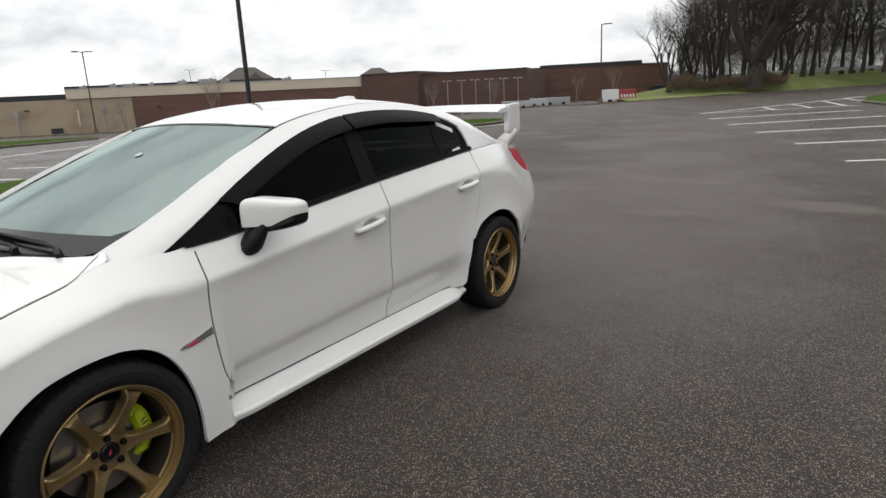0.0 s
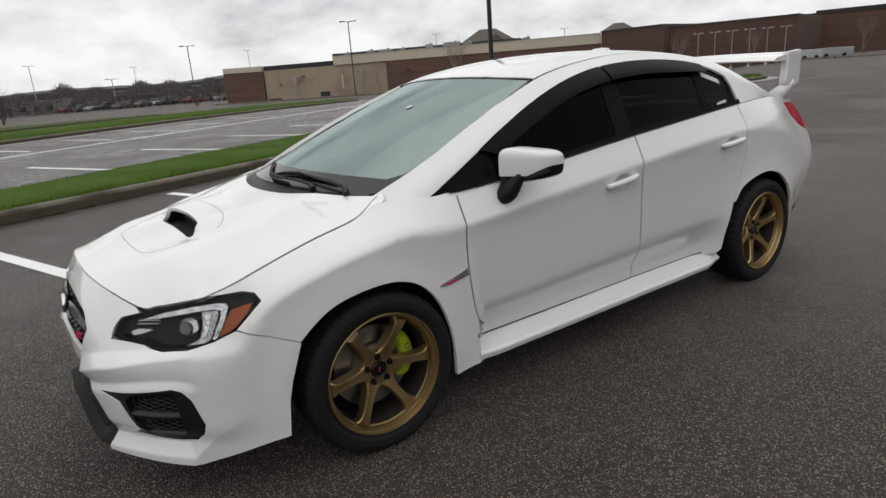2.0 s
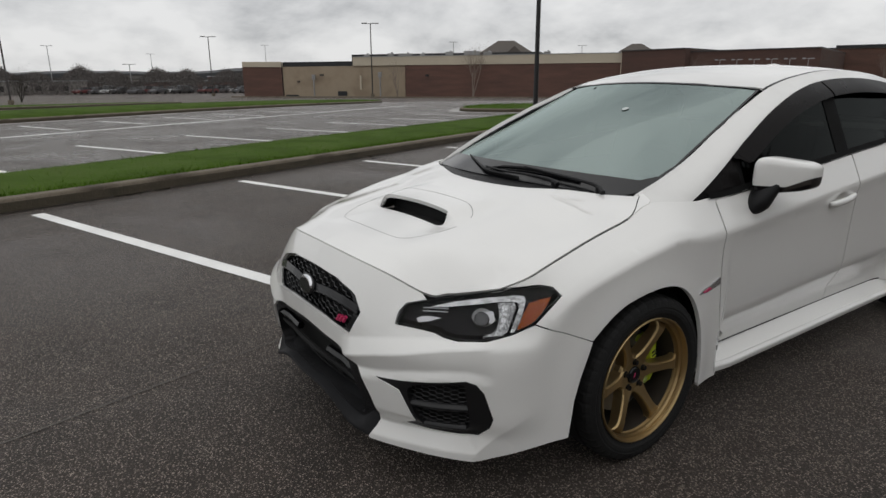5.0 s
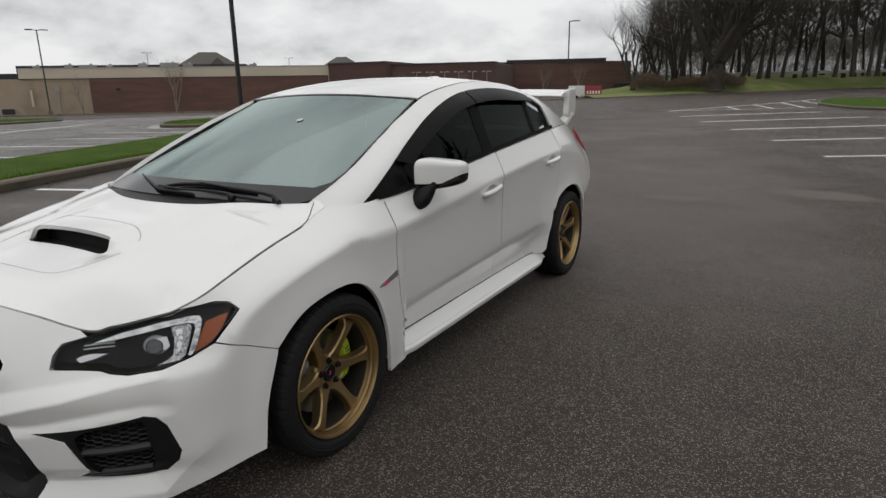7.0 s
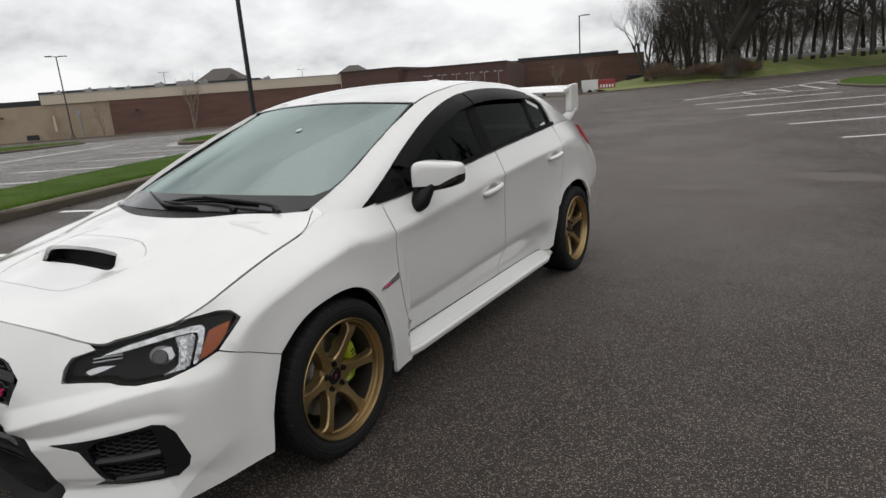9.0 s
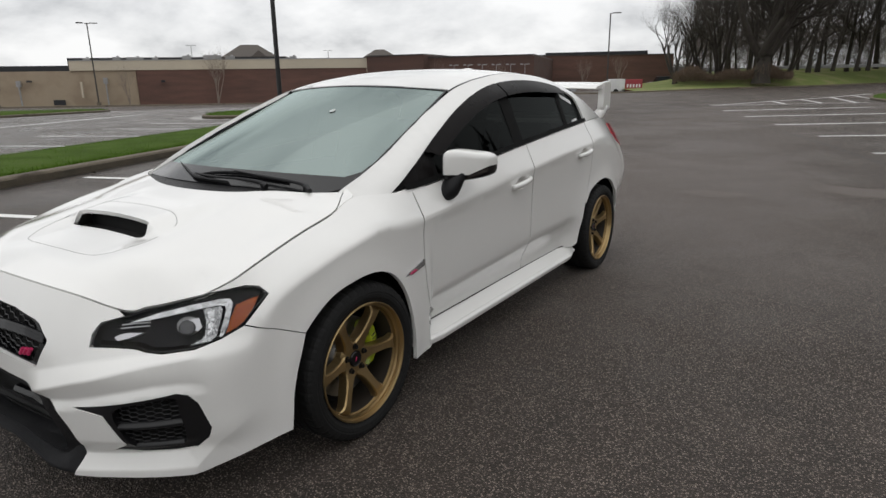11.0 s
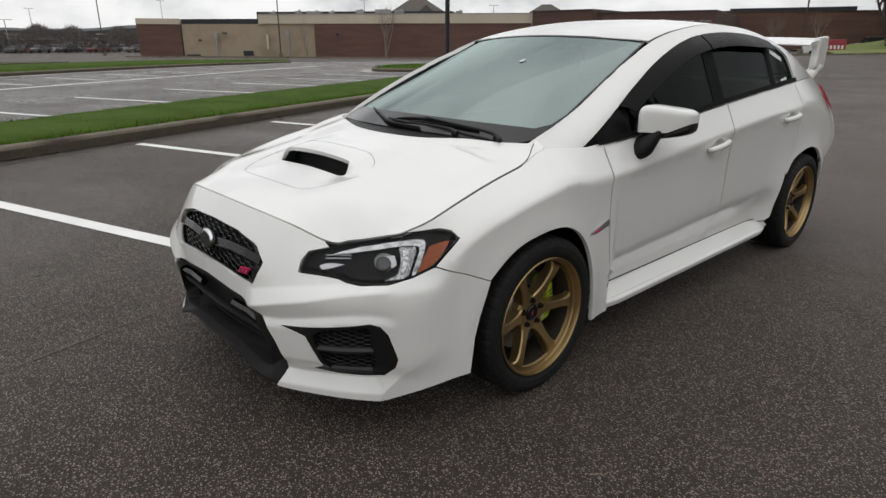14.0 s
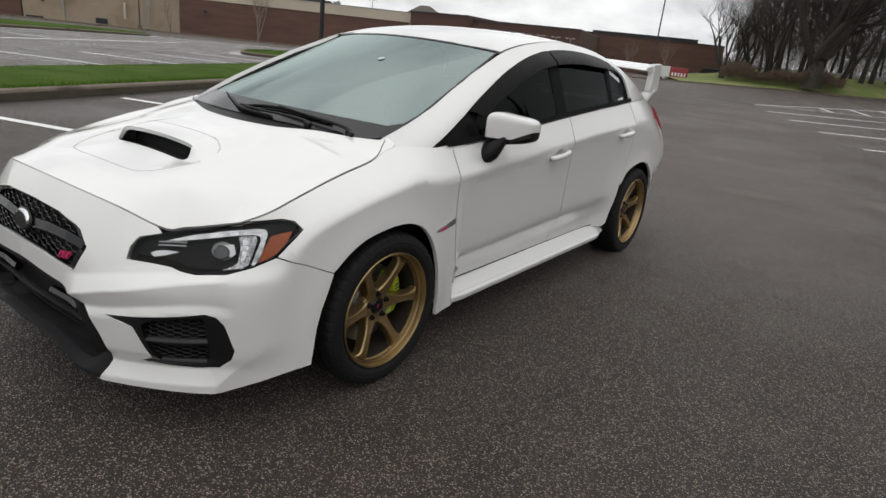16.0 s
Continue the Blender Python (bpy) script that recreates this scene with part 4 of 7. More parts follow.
web_loop = [(p[0] + 0.0015, p[1]) for p in HOOD_EDGE if 0.012 < p[1]] + [(hx_ - 0.008, 0.160), (0.664, 0.182), (0.650, 0.170)] + cut[::-1]
for mir in (False, True):
    panel("hood_corner", web_loop, web_shape, PAINT, car, step=0.03, rim=0.004, mirror=mir, out=(0, 0, 1))
bm = bmesh.new()
box(bm, -0.275, -0.475, 0.775, 0.275, -0.33, 0.80, 0.005)
box(bm, -0.275, -0.36, 0.775, 0.275, -0.33, 0.85, 0.005)
part("scoop_duct", bm, SHADOW_BLACK, hood)


# black tubes along the hood's joint stand in for the gap's shade
for s in (1, -1):
    bm = bmesh.new()
    tube(bm, [(s * (x - 0.002), y, z - (0.0042 if y > -0.6 else 0.0052)) for x, y, z in front_run] + [(s * (x - 0.002), y, web_shape(x, y)[2] - 0.0042) for x, y in cut], 0.0022, 6)
    part("hood_seam_shade", bm, SHADOW_BLACK, hood)


# scoop surround joint
def ring_strip(name, pts, shape, width, lift, mat, parent, closed=True, label=""):
    """A thin raised or sunk strip following a line on a surface."""
    bm = bmesh.new()
    k = len(pts)
    rows = []
    for i in range(k):
        p, q = Vector(pts[i - 1] if closed or i else pts[0]), Vector(pts[(i + 1) % k] if closed or i < k - 1 else pts[-1])
        d = (q - p).normalized()
        s = Vector((-d.y, d.x)) * width / 2
        c = Vector(pts[i])
        row = []
        for off in (s, -s):
            w = Vector(shape(c.x + off.x, c.y + off.y))
            row.append(w)
        rows.append(row)
    nrm = []
    for i in range(k):
        t = rows[(i + 1) % k][0] - rows[i - 1][0] if closed or 0 < i < k - 1 else (rows[1][0] - rows[0][0] if i == 0 else rows[-1][0] - rows[-2][0])
        n = t.cross(rows[i][1] - rows[i][0])
        n.normalize()
        if n.dot(rows[i][0] - CENTRE) < 0:
            n = -n
        nrm.append(n)
    top = [[bm.verts.new(c + n * lift) for c in r] for r, n in zip(rows, nrm)]
    low = [[bm.verts.new(c - n * 0.004) for c in r] for r, n in zip(rows, nrm)]
    for i in range(k if closed else k - 1):
        j = (i + 1) % k
        bm.faces.new((top[i][0], top[j][0], top[j][1], top[i][1]))
        bm.faces.new((low[i][0], top[i][0], top[j][0], low[j][0])[::-1])
        bm.faces.new((low[i][1], top[i][1], top[j][1], low[j][1]))
    bmesh.ops.recalc_face_normals(bm, faces=bm.faces)
    return part(name, bm, mat, parent, label)


GREY_JOINT = material("panel_joint_grey", (0.20, 0.20, 0.195), 0.6, vary=0.1)
joint = curve2([(0.0, -0.645), (0.17, -0.64), (0.25, -0.615), (0.305, -0.53), (0.325, -0.43), (0.305, -0.355), (0.24, -0.315), (0.12, -0.302), (0, -0.30)], 6)
joint = joint + [(-x, y) for x, y in reversed(joint) if x > 0.001]
ring_strip("scoop_joint", joint, hood_shape, 0.0022, 0.0004, GREY_JOINT, hood)

for mark in ([(0.42, -0.055), (0.48, -0.036), (0.56, -0.043), (0.63, -0.048), (0.625, -0.060), (0.54, -0.058), (0.46, -0.069)], [(0.49, -0.030), (0.53, 0.005), (0.541, -0.002), (0.505, -0.029)]):
    panel("water_mark", mark, lambda x, y: (x, y, hood_z(x, y) + 0.0007), WATER_MARK, hood, step=0.02, rim=0.0, out=(0, 0, 1))

# -- nose --
LAMP = [(0.528, 0.599), (0.534, 0.629), (0.553, 0.655), (0.636, 0.671), (0.773, 0.695), (0.916, 0.716), (1.045, 0.722), (1.086, 0.717),
        (1.101, 0.698), (1.047, 0.655), (1.000, 0.616), (0.935, 0.592), (0.849, 0.575), (0.755, 0.571), (0.706, 0.577), (0.675, 0.587)]
LAMP = curve2(LAMP + LAMP[:1], 3)[:-1]
chin = [(0.0, 0.482), (0.3, 0.458), (0.385, 0.428), (0.41, 0.405), (0.445, 0.34), (0.472, 0.272), (0.462, 0.225), (0.430, 0.172), (0.60, 0.168), (0.81, 0.162), (0.83, 0.163),
        (0.93, 0.184), (1.128, 0.214), (1.132, 0.25), (1.143, 0.348), (1.162, 0.42), (1.188, 0.49), (1.205, 0.540), (1.10, 0.585), (1.008, 0.614)]
lamp_under = [(0.935, 0.588), (0.849, 0.571), (0.755, 0.567), (0.706, 0.573), (0.675, 0.583), (0.6, 0.590), (0.526, 0.594), (0.528, 0.630), (0.549, 0.659), (0.62, 0.672)]
half = chin + lamp_under + [(a, ztop(a) - 0.002) for a in (0.6, 0.55, 0.5, 0.45, 0.4, 0.35, 0.3, 0.25, 0.2, 0.15, 0.1, 0.05, 0.0)]
bumper_loop = half + [(-a, z) for a, z in reversed(half[1:-1])]
GRILLE = [(0.0, 0.690), (0.2, 0.682), (0.305, 0.660), (0.33, 0.650), (0.376, 0.606), (0.372, 0.592), (0.335, 0.523), (0.315, 0.518), (0.15, 0.535), (0.0, 0.540)]
grille_loop = GRILLE + [(-a, z) for a, z in reversed(GRILLE[1:-1])]
BEZEL = [(0.471, 0.416), (0.62, 0.433), (0.785, 0.452), (0.817, 0.442), (0.842, 0.410), (0.871, 0.318), (0.860, 0.281), (0.825, 0.251), (0.764, 0.245), (0.66, 0.247),
         (0.567, 0.256), (0.617, 0.284), (0.566, 0.390), (0.53, 0.402)]
bumper = panel("front_bumper", bumper_loop, skin, PAINT, car, holes=[grille_loop, BEZEL, [(-a, z) for a, z in reversed(BEZEL)]], step=0.013, rim=0.022, edge=0.011,
               lines=[[(s * a, z) for a, z in ln] for s in (1, -1) for ln in [[(a, z + dz) for a, z in base_ln] for base_ln, dzs in ((FOLD_IN, (0.006, 0, -0.006)), (FOLD_OUT, (0.006, 0, -0.006)), (HOLLOW, (0.007, 0, -0.007)), (CHIN_EDGE, (0.006, 0, -0.006))) for dz in dzs]])


def shrink(loop, f, about=None):
    cx = sum(p[0] for p in loop) / len(loop)
    cy = sum(p[1] for p in loop) / len(loop)
    return [(cx + (x - cx) * f, cy + (y - cy) * f) for x, y in loop]


def set_back(d):
    return lambda a, z: skin(a, z, -d)


def flow(bm, pts, shape, r):
    tube(bm, [shape(*p) for p in pts], r, 6)


# main grille: frame, honeycomb, wing bar, badges
grille = panel("grille", grille_loop, set_back(0.012), GLOSS_BLACK, car, holes=[shrink(grille_loop, 0.90)], step=0.03, rim=0.03)
panel("grille_backing", grille_loop, set_back(0.055), SHADOW_BLACK, grille, step=0.06, rim=0)
bm = bmesh.new()
inner = shrink(grille_loop, 0.93)


def hex_mesh(bm, region, a_mid, z_mid, wide, high, depth, r, s=1):
    """Open hexagon cells, side by side, over a region of the nose."""
    pitch = wide * 1.5
    n_a, n_z = int(0.5 / pitch) + 1, int(0.12 / high * 2) + 1
    for j in range(-n_z, n_z + 1):
        for i in range(-n_a, n_a + 1):
            c = (a_mid + pitch * (i + 0.5 * (j % 2)), z_mid + j * high * 0.5)
            if not inside(c, region):
                continue
            cell = [(c[0] + wide * u, c[1] + high * v) for u, v in ((-0.25, 0.5), (0.25, 0.5), (0.5, 0.0), (0.25, -0.5), (-0.25, -0.5), (-0.5, 0.0))]
            tube(bm, [(s * p[0], p[1], p[2]) for p in (set_back(depth)(*q) for q in cell + cell[:1])], r, 4, cap=False)


hex_mesh(bm, inner, 0.0, 0.605, 0.040, 0.0235, 0.024, 0.0027)
part("honeycomb", bm, GLOSS_BLACK, grille)
bm = bmesh.new()
for s in (1, -1):
    pts = [(s * a, z) for a, z in ((0.05, 0.612), (0.16, 0.620), (0.27, 0.617), (0.355, 0.604))]
    for dz in (-0.009, 0.0, 0.009):
        flow(bm, [(a, z + dz) for a, z in pts], set_back(0.012), 0.009)
part("wing_bar", bm, GLOSS_BLACK, grille)


def disc_on(bm, a0, z0, ra, rz, shape, n=32, thick=0.006):
    ring = [shape(a0 + ra * math.cos(2 * math.pi * k / n), z0 + rz * math.sin(2 * math.pi * k / n)) for k in range(n)]
    mid = Vector(shape(a0, z0))
    nrm = (Vector(ring[0]) - mid).cross(Vector(ring[n // 4]) - mid).normalized()
    if nrm.dot(mid - CENTRE) < 0:
        nrm = -nrm
    lo = [bm.verts.new(p) for p in ring]
    hi = [bm.verts.new(Vector(p) + nrm * thick) for p in ring]
    top = [bm.verts.new(mid + (Vector(p) - mid) * 0.86 + nrm * thick * 1.5) for p in ring]
    for k in range(n):
        j = (k + 1) % n
        bm.faces.new((lo[k], lo[j], hi[j], hi[k]))
        bm.faces.new((hi[k], hi[j], top[j], top[k]))
    bm.faces.new(top)
    bmesh.ops.recalc_face_normals(bm, faces=bm.faces)


bm = bmesh.new()
disc_on(bm, 0.0, 0.612, 0.068, 0.036, set_back(0.004))
emblem = part("grille_emblem", bm, GLOSS_BLACK, grille, "plain dark oval emblem with a chrome crescent")
bm = bmesh.new()
arc = [math.radians(-20 + 17 * k) for k in range(11)]
tube(bm, [set_back(-0.006)(0.054 * math.cos(t), 0.612 + 0.028 * math.sin(t)) for t in arc], [0.003 + 0.0075 * math.sin(math.pi * k / 10) ** 0.7 for k in range(11)], 8)
part("emblem_crescent", bm, CHROME, emblem, smooth=True)
bm = bmesh.new()
for k in range(3):
    pts = [(0.245 + k * 0.020, 0.545 + 0.002 * k), (0.259 + k * 0.020, 0.565 + 0.002 * k)]
    flow(bm, pts, set_back(0.010), 0.0065)
part("grille_badge", bm, PINK, grille, "small cherry pink badge as plain strokes")

# lower intake and lip
half = [(0.0, 0.478), (0.3, 0.454), (0.385, 0.424), (0.41, 0.40), (0.443, 0.34), (0.464, 0.272), (0.45, 0.225), (0.40, 0.225), (0.2, 0.262), (0.0, 0.268)]
intake_loop = half + [(-a, z) for a, z in reversed(half[1:-1])]
intake = panel("lower_intake", intake_loop, set_back(0.010), TRIM, car, holes=[shrink(intake_loop, 0.86)], step=0.03, rim=0.05)
panel("intake_backing", intake_loop, set_back(0.085), SHADOW_BLACK, intake, step=0.06, rim=0)
for s in (1, -1):
    bm = bmesh.new()
    flow(bm, [(s * a, 0.392) for a in (0.14, 0.20, 0.26, 0.32, 0.37)], set_back(0.030), 0.016)
    part("fog_strip", bm, GLOSS_BLACK, intake)
bm = bmesh.new()
flow(bm, [(-0.41 + 0.82 * i / 16, 0.345) for i in range(17)], set_back(0.035), 0.010)
part("intake_bar", bm, SHADOW_BLACK, intake)
for z in (0.285, 0.315):
    bm = bmesh.new()
    flow(bm, [(-0.42 + 0.84 * i / 12, z) for i in range(13)], set_back(0.065), 0.003)
    part("intake_slat", bm, SHADOW_BLACK, intake)
bm = bmesh.new()
rows = []
for i in range(-16, 17):
    u = i / 16
    a = 0.468 * u
    x, y, _ = skin(math.copysign(min(abs(a), 0.36), a), 0.22)
    x2, y2, _ = skin(a, 0.24)
    e = smooth01((abs(u) - 0.74) / 0.26)
    x, y = x2, y + (y2 - y) * 0.9
    fwd = 0.024 - 0.014 * e
    drop = -0.088 * smooth01((abs(u) - 0.30) / 0.68)
    sec = [(0.10, 0.270), (0.012, 0.272 + 0.86 * drop + 0.086 * e), (-fwd * 0.9, 0.270 + drop + 0.008 * e), (-fwd, 0.265 + drop), (-fwd * 0.9, 0.257 + drop), (0.02, 0.250 + drop), (0.10, 0.235)]
    rows.append([bm.verts.new((x, y + dy, z)) for dy, z in sec])
for p, q in zip(rows, rows[1:]):
    for k in range(len(p) - 1):
        bm.faces.new((p[k], q[k], q[k + 1], p[k + 1]))
bm.faces.new(rows[0])
bm.faces.new(rows[-1][::-1])
bmesh.ops.recalc_face_normals(bm, faces=bm.faces)
for e in bm.edges:
    if len(e.link_faces) == 2 and e.calc_face_angle() > 0.5:
        e.smooth = False
part("front_lip", bm, LIP_GREY, car, "dark grey rubber front lip", smooth=True)

# corner vents
VENT_HOLE = curve2([(0.632, 0.421), (0.700, 0.431), (0.765, 0.437), (0.782, 0.425), (0.790, 0.36), (0.797, 0.30), (0.785, 0.270), (0.70, 0.262), (0.650, 0.262), (0.632, 0.285), (0.604, 0.350), (0.596, 0.400), (0.632, 0.421)], 2)[:-1]
for mir in (False, True):
    vent = panel("corner_vent", BEZEL, set_back(0.004), VENT_BLACK, car, holes=[VENT_HOLE], step=0.03, rim=0.03, mirror=mir)
    panel("vent_backing", BEZEL, set_back(0.050), SHADOW_BLACK, vent, step=0.05, rim=0, mirror=mir)
    s = -1 if mir else 1
    for zone in ([(0.595, 0.358), (0.81, 0.360), (0.80, 0.45), (0.595, 0.43)], [(0.60, 0.262), (0.81, 0.262), (0.81, 0.334), (0.60, 0.330)]):
        bm = bmesh.new()
        hex_mesh(bm, zone, 0.70, 0.352, 0.032, 0.0165, 0.020, 0.0021, s)
        part("vent_mesh", bm, VENT_BLACK, vent)
    for a0, a1, z0, back in ((0.588, 0.790, 0.347, 0.003), (0.580, 0.785, 0.266, 0.001)):
        bm = bmesh.new()
        rows = []
        for i in range(13):
            a = a0 + (a1 - a0) * i / 12
            rows.append([bm.verts.new((s * p[0], p[1], p[2])) for p in (set_back(d)(a, z0 + dz) for dz, d in ((0.016, back + 0.032), (0.004, back + 0.003), (-0.003, back), (-0.009, back + 0.004), (-0.008, back + 0.032)))])
        for p, q in zip(rows, rows[1:]):
            for k in range(4):
                bm.faces.new((p[k], p[k + 1], q[k + 1], q[k]))
        bmesh.ops.recalc_face_normals(bm, faces=bm.faces)
        part("vent_blade", bm, VENT_BLACK, vent, smooth=True)

# -- headlamps --
for mir in (False, True):
    s = -1 if mir else 1
    lamp = panel("headlamp", LAMP, set_back(0.004), GLOSS_BLACK, car, holes=[shrink(LAMP, 0.978)], step=0.03, rim=0.04, mirror=mir,
                 label="black-housed headlamp with amber corner")
    panel("lamp_housing", LAMP, set_back(0.042), LENS_DARK, lamp, step=0.04, rim=0, mirror=mir)
    panel("lamp_cover", shrink(LAMP, 0.985), set_back(-0.0015), CLEAR, lamp, step=0.03, rim=0, mirror=mir)
    drl = [(0.640, 0.651), (0.744, 0.674), (0.852, 0.691), (0.948, 0.700), (0.984, 0.697), (0.990, 0.685), (0.978, 0.656), (0.958, 0.615), (0.938, 0.590), (0.928, 0.593),
           (0.945, 0.628), (0.964, 0.664), (0.963, 0.678), (0.948, 0.682), (0.892, 0.680), (0.792, 0.667), (0.708, 0.655)]
    panel("light_guide", drl, set_back(0.008), GUIDE, lamp, step=0.02, rim=0.012, mirror=mir, label="bright bracket-shaped light guide")
    refl = [(0.892, 0.675), (0.950, 0.677), (0.955, 0.666), (0.939, 0.631), (0.920, 0.592), (0.900, 0.583), (0.836, 0.579), (0.872, 0.590), (0.886, 0.600), (0.896, 0.640)]
    panel("reflector", refl, set_back(0.014), LAMP_GREY, lamp, step=0.012, rim=0.01, mirror=mir, label="faceted bright reflector beside the projector")
    panel("reflector_step", [(0.905, 0.668), (0.928, 0.670), (0.922, 0.640), (0.905, 0.600), (0.893, 0.600), (0.903, 0.640)], set_back(0.011), GUIDE, lamp, step=0.02, rim=0.004, mirror=mir)
    amber = [(1.000, 0.676), (1.040, 0.685), (1.076, 0.692), (1.050, 0.660), (1.018, 0.628), (0.988, 0.611), (0.950, 0.598), (0.976, 0.643)]
    panel("amber_marker", amber, set_back(0.009), AMBER, lamp, step=0.02, rim=0.012, mirror=mir, label="amber side marker lens")
    bm = bmesh.new()
    for r, d in ((0.031, 0.030), (0.026, 0.022)):
        disc_on(bm, 0.838, 0.627, r * 1.25, r * 0.86, set_back(d), 28, 0.004)
    p = part("projector", bm, STEEL, lamp)
    if mir:
        p.matrix_basis = Matrix.Diagonal((-1, 1, 1, 1))
    bm = bmesh.new()
    disc_on(bm, 0.834, 0.627, 0.027, 0.0205, set_back(0.0145), 24, 0.006)
    p = part("projector_lens", bm, GLASSY, lamp)
    if mir:
        p.matrix_basis = Matrix.Diagonal((-1, 1, 1, 1))
    panel("side_reflector", [(0.586, 0.610), (0.606, 0.617), (0.632, 0.620), (0.685, 0.618), (0.640, 0.606), (0.600, 0.600)], set_back(0.024), SATIN, lamp, step=0.015, rim=0.012, mirror=mir)
    # bright plate shaped as the reflection on the projector lens
    panel("shutter_plate", [(0.840, 0.650), (0.874, 0.653), (0.880, 0.626), (0.866, 0.616), (0.850, 0.622)], set_back(0.010), SATIN, lamp, step=0.015, rim=0.006, mirror=mir)
    for z0 in (0.632, 0.641):
        bm = bmesh.new()
        tube(bm, [(s * q[0], q[1], q[2]) for q in (skin(a, z0 + 0.03 * (a - 0.6), -0.026) for a in (0.605, 0.66, 0.71))], 0.0022, 6)
        part("lamp_fin", bm, SATIN, lamp)

# -- flanks --
ARCH_F = [(1.205, 0.5435), (1.27, 0.598), (1.34, 0.637), (1.42, 0.656), (1.51, 0.664), (1.59, 0.657), (1.67, 0.628), (1.735, 0.573), (1.782, 0.497), (1.815, 0.40), (1.83, 0.30), (1.832, 0.195)]
fender = ([(1.012, 0.6175), (1.10, 0.5885)] + curve2(ARCH_F, 3) + [(1.93, 0.196), (2.06, 0.198), (2.09, 0.22), (2.085, 0.246), (2.030, 0.248)]
          + curve2([(2.018, 0.263), (1.978, 0.365), (1.950, 0.446), (1.932, 0.613), (1.932, 0.76), (1.938, 0.86)], 4) + [(1.942, ztop(1.942) - 0.004)]
          + top_run(1.93, 0.925, 40, 0.002) + [(1.045, 0.729), (1.089, 0.722), (1.106, 0.70), (1.051, 0.652)])
both("front_fender", fender, skin, PAINT, car, step=0.024, edge=0.018,
     lines=[[(a, skin_at(a)[4] + dz) for a in (1.10 + 0.02 * k for k in range(42))] for dz in (-0.024, 0.0, 0.024)])
door_f = (curve2([(2.026, 0.264), (1.985, 0.365), (1.957, 0.446), (1.939, 0.613), (1.939, 0.76), (1.945, 0.86)], 4) + top_run(1.95, 3.026, 20)
          + [(3.029, 0.78), (3.034, 0.5), (3.042, 0.266), (3.032, 0.258), (2.046, 0.254)])
door_r = ([(3.050, 0.266), (3.042, 0.5), (3.037, 0.78), (3.034, ztop(3.034) - 0.004)] + top_run(3.05, 3.93, 16) + [(3.928, 0.9)]
          + curve2([(3.915, 0.78), (3.872, 0.665), (3.82, 0.555), (3.785, 0.42), (3.764, 0.28)], 5) + [(3.740, 0.258), (3.062, 0.258)])
doors = {}
for nm, lo in (("front_door", door_f), ("rear_door", door_r)):
    doors[nm] = both(nm, lo, skin, PAINT, car, step=0.030, edge=0.02,
                     lines=[[(ca + r * 0.058 * math.cos(math.pi * k / 10), cz + r * 0.034 * math.sin(math.pi * k / 10)) for k in range(21)] for ca, cz in CUPS for r in (1.2, 0.9, 0.6, 0.3)]
                     + [[(a, 0.795 + dz + 0.082 * (skin_at(a)[1] - 0.5)) for a in (1.96 + 0.05 * k for k in range(40))] for dz in (0.012, 0.0, -0.012)])
# dark tubes in the shut lines, painting the shade of the gaps
for run in ([(2.012, 0.290), (1.981, 0.365), (1.953, 0.446), (1.9355, 0.613), (1.9355, 0.76), (1.9415, 0.87)], [(3.046, 0.268), (3.038, 0.5), (3.033, 0.78), (3.030, 0.94)],
            [(2.030, 0.277), (2.4, 0.2745), (2.8, 0.273), (3.2, 0.272), (3.66, 0.271)]):
    for s in (1, -1):
        bm = bmesh.new()
        pts = [skin(u, v, 0.0 if v < 0.28 and run[-1][1] < 0.28 else -0.0075) for u, v in curve2(run, 6)]
        tube(bm, [(s * p[0], p[1], p[2]) for p in pts], 0.0042 if run[-1][1] > 0.28 else 0.0030, 6)
        part("door_seam_shade", bm, SHADOW_BLACK, car)
ARCH_R = [(3.765, 0.27), (3.792, 0.42), (3.83, 0.545), (3.91, 0.625), (4.04, 0.668), (4.17, 0.676), (4.30, 0.64), (4.41, 0.55), (4.48, 0.43), (4.51, 0.30)]
TAIL = [(4.622, 1.032), (4.75, 1.028), (4.95, 1.0), (5.06, 0.95), (5.03, 0.90), (4.93, 0.862), (4.82, 0.852), (4.70, 0.895), (4.625, 0.96)]
quarter = ([(4.41, 0.55)] + curve2(ARCH_R[2:8], 4)[::-1][1:] + [(3.826, 0.557)] + curve2([(3.8225, 0.554), (3.8745, 0.664), (3.9175, 0.78), (3.930, 0.9)], 4) + top_run(3.94, 4.66, 14)
           + [(4.66, 1.04), (4.618, 1.036), (4.619, 0.96), (4.695, 0.89), (4.81, 0.845), (4.80, 0.70), (4.62, 0.62), (4.455, 0.56)])
both("quarter_panel", quarter, skin, PAINT, car, step=0.030, edge=0.018)
rear_half = [(4.51, 0.30), (4.48, 0.43), (4.413, 0.546), (4.455, 0.5572), (4.62, 0.614), (4.80, 0.694), (4.86, 0.835), (4.95, 0.845), (5.05, 0.88), (5.3, 0.88), (ARC[-1], 0.88), (ARC[-1], 0.27), (5.0, 0.27), (4.6, 0.28)]
both("rear_bumper", rear_half, skin, PAINT, car, step=0.035, edge=0.018)
trunk_half = [(5.05, 0.885), (5.3, 0.885), (ARC[-1], 0.885), (ARC[-1], 1.00), (5.3, 1.0), (5.0, 1.005), (4.99, 0.99), (5.07, 0.95)]
both("trunk_face", trunk_half, skin, PAINT, car, step=0.05)
both("tail_lamp", TAIL, set_back(-0.004), RED_LENS, car, step=0.03, rim=0.03, label="red tail lamp wrapping round the corner")

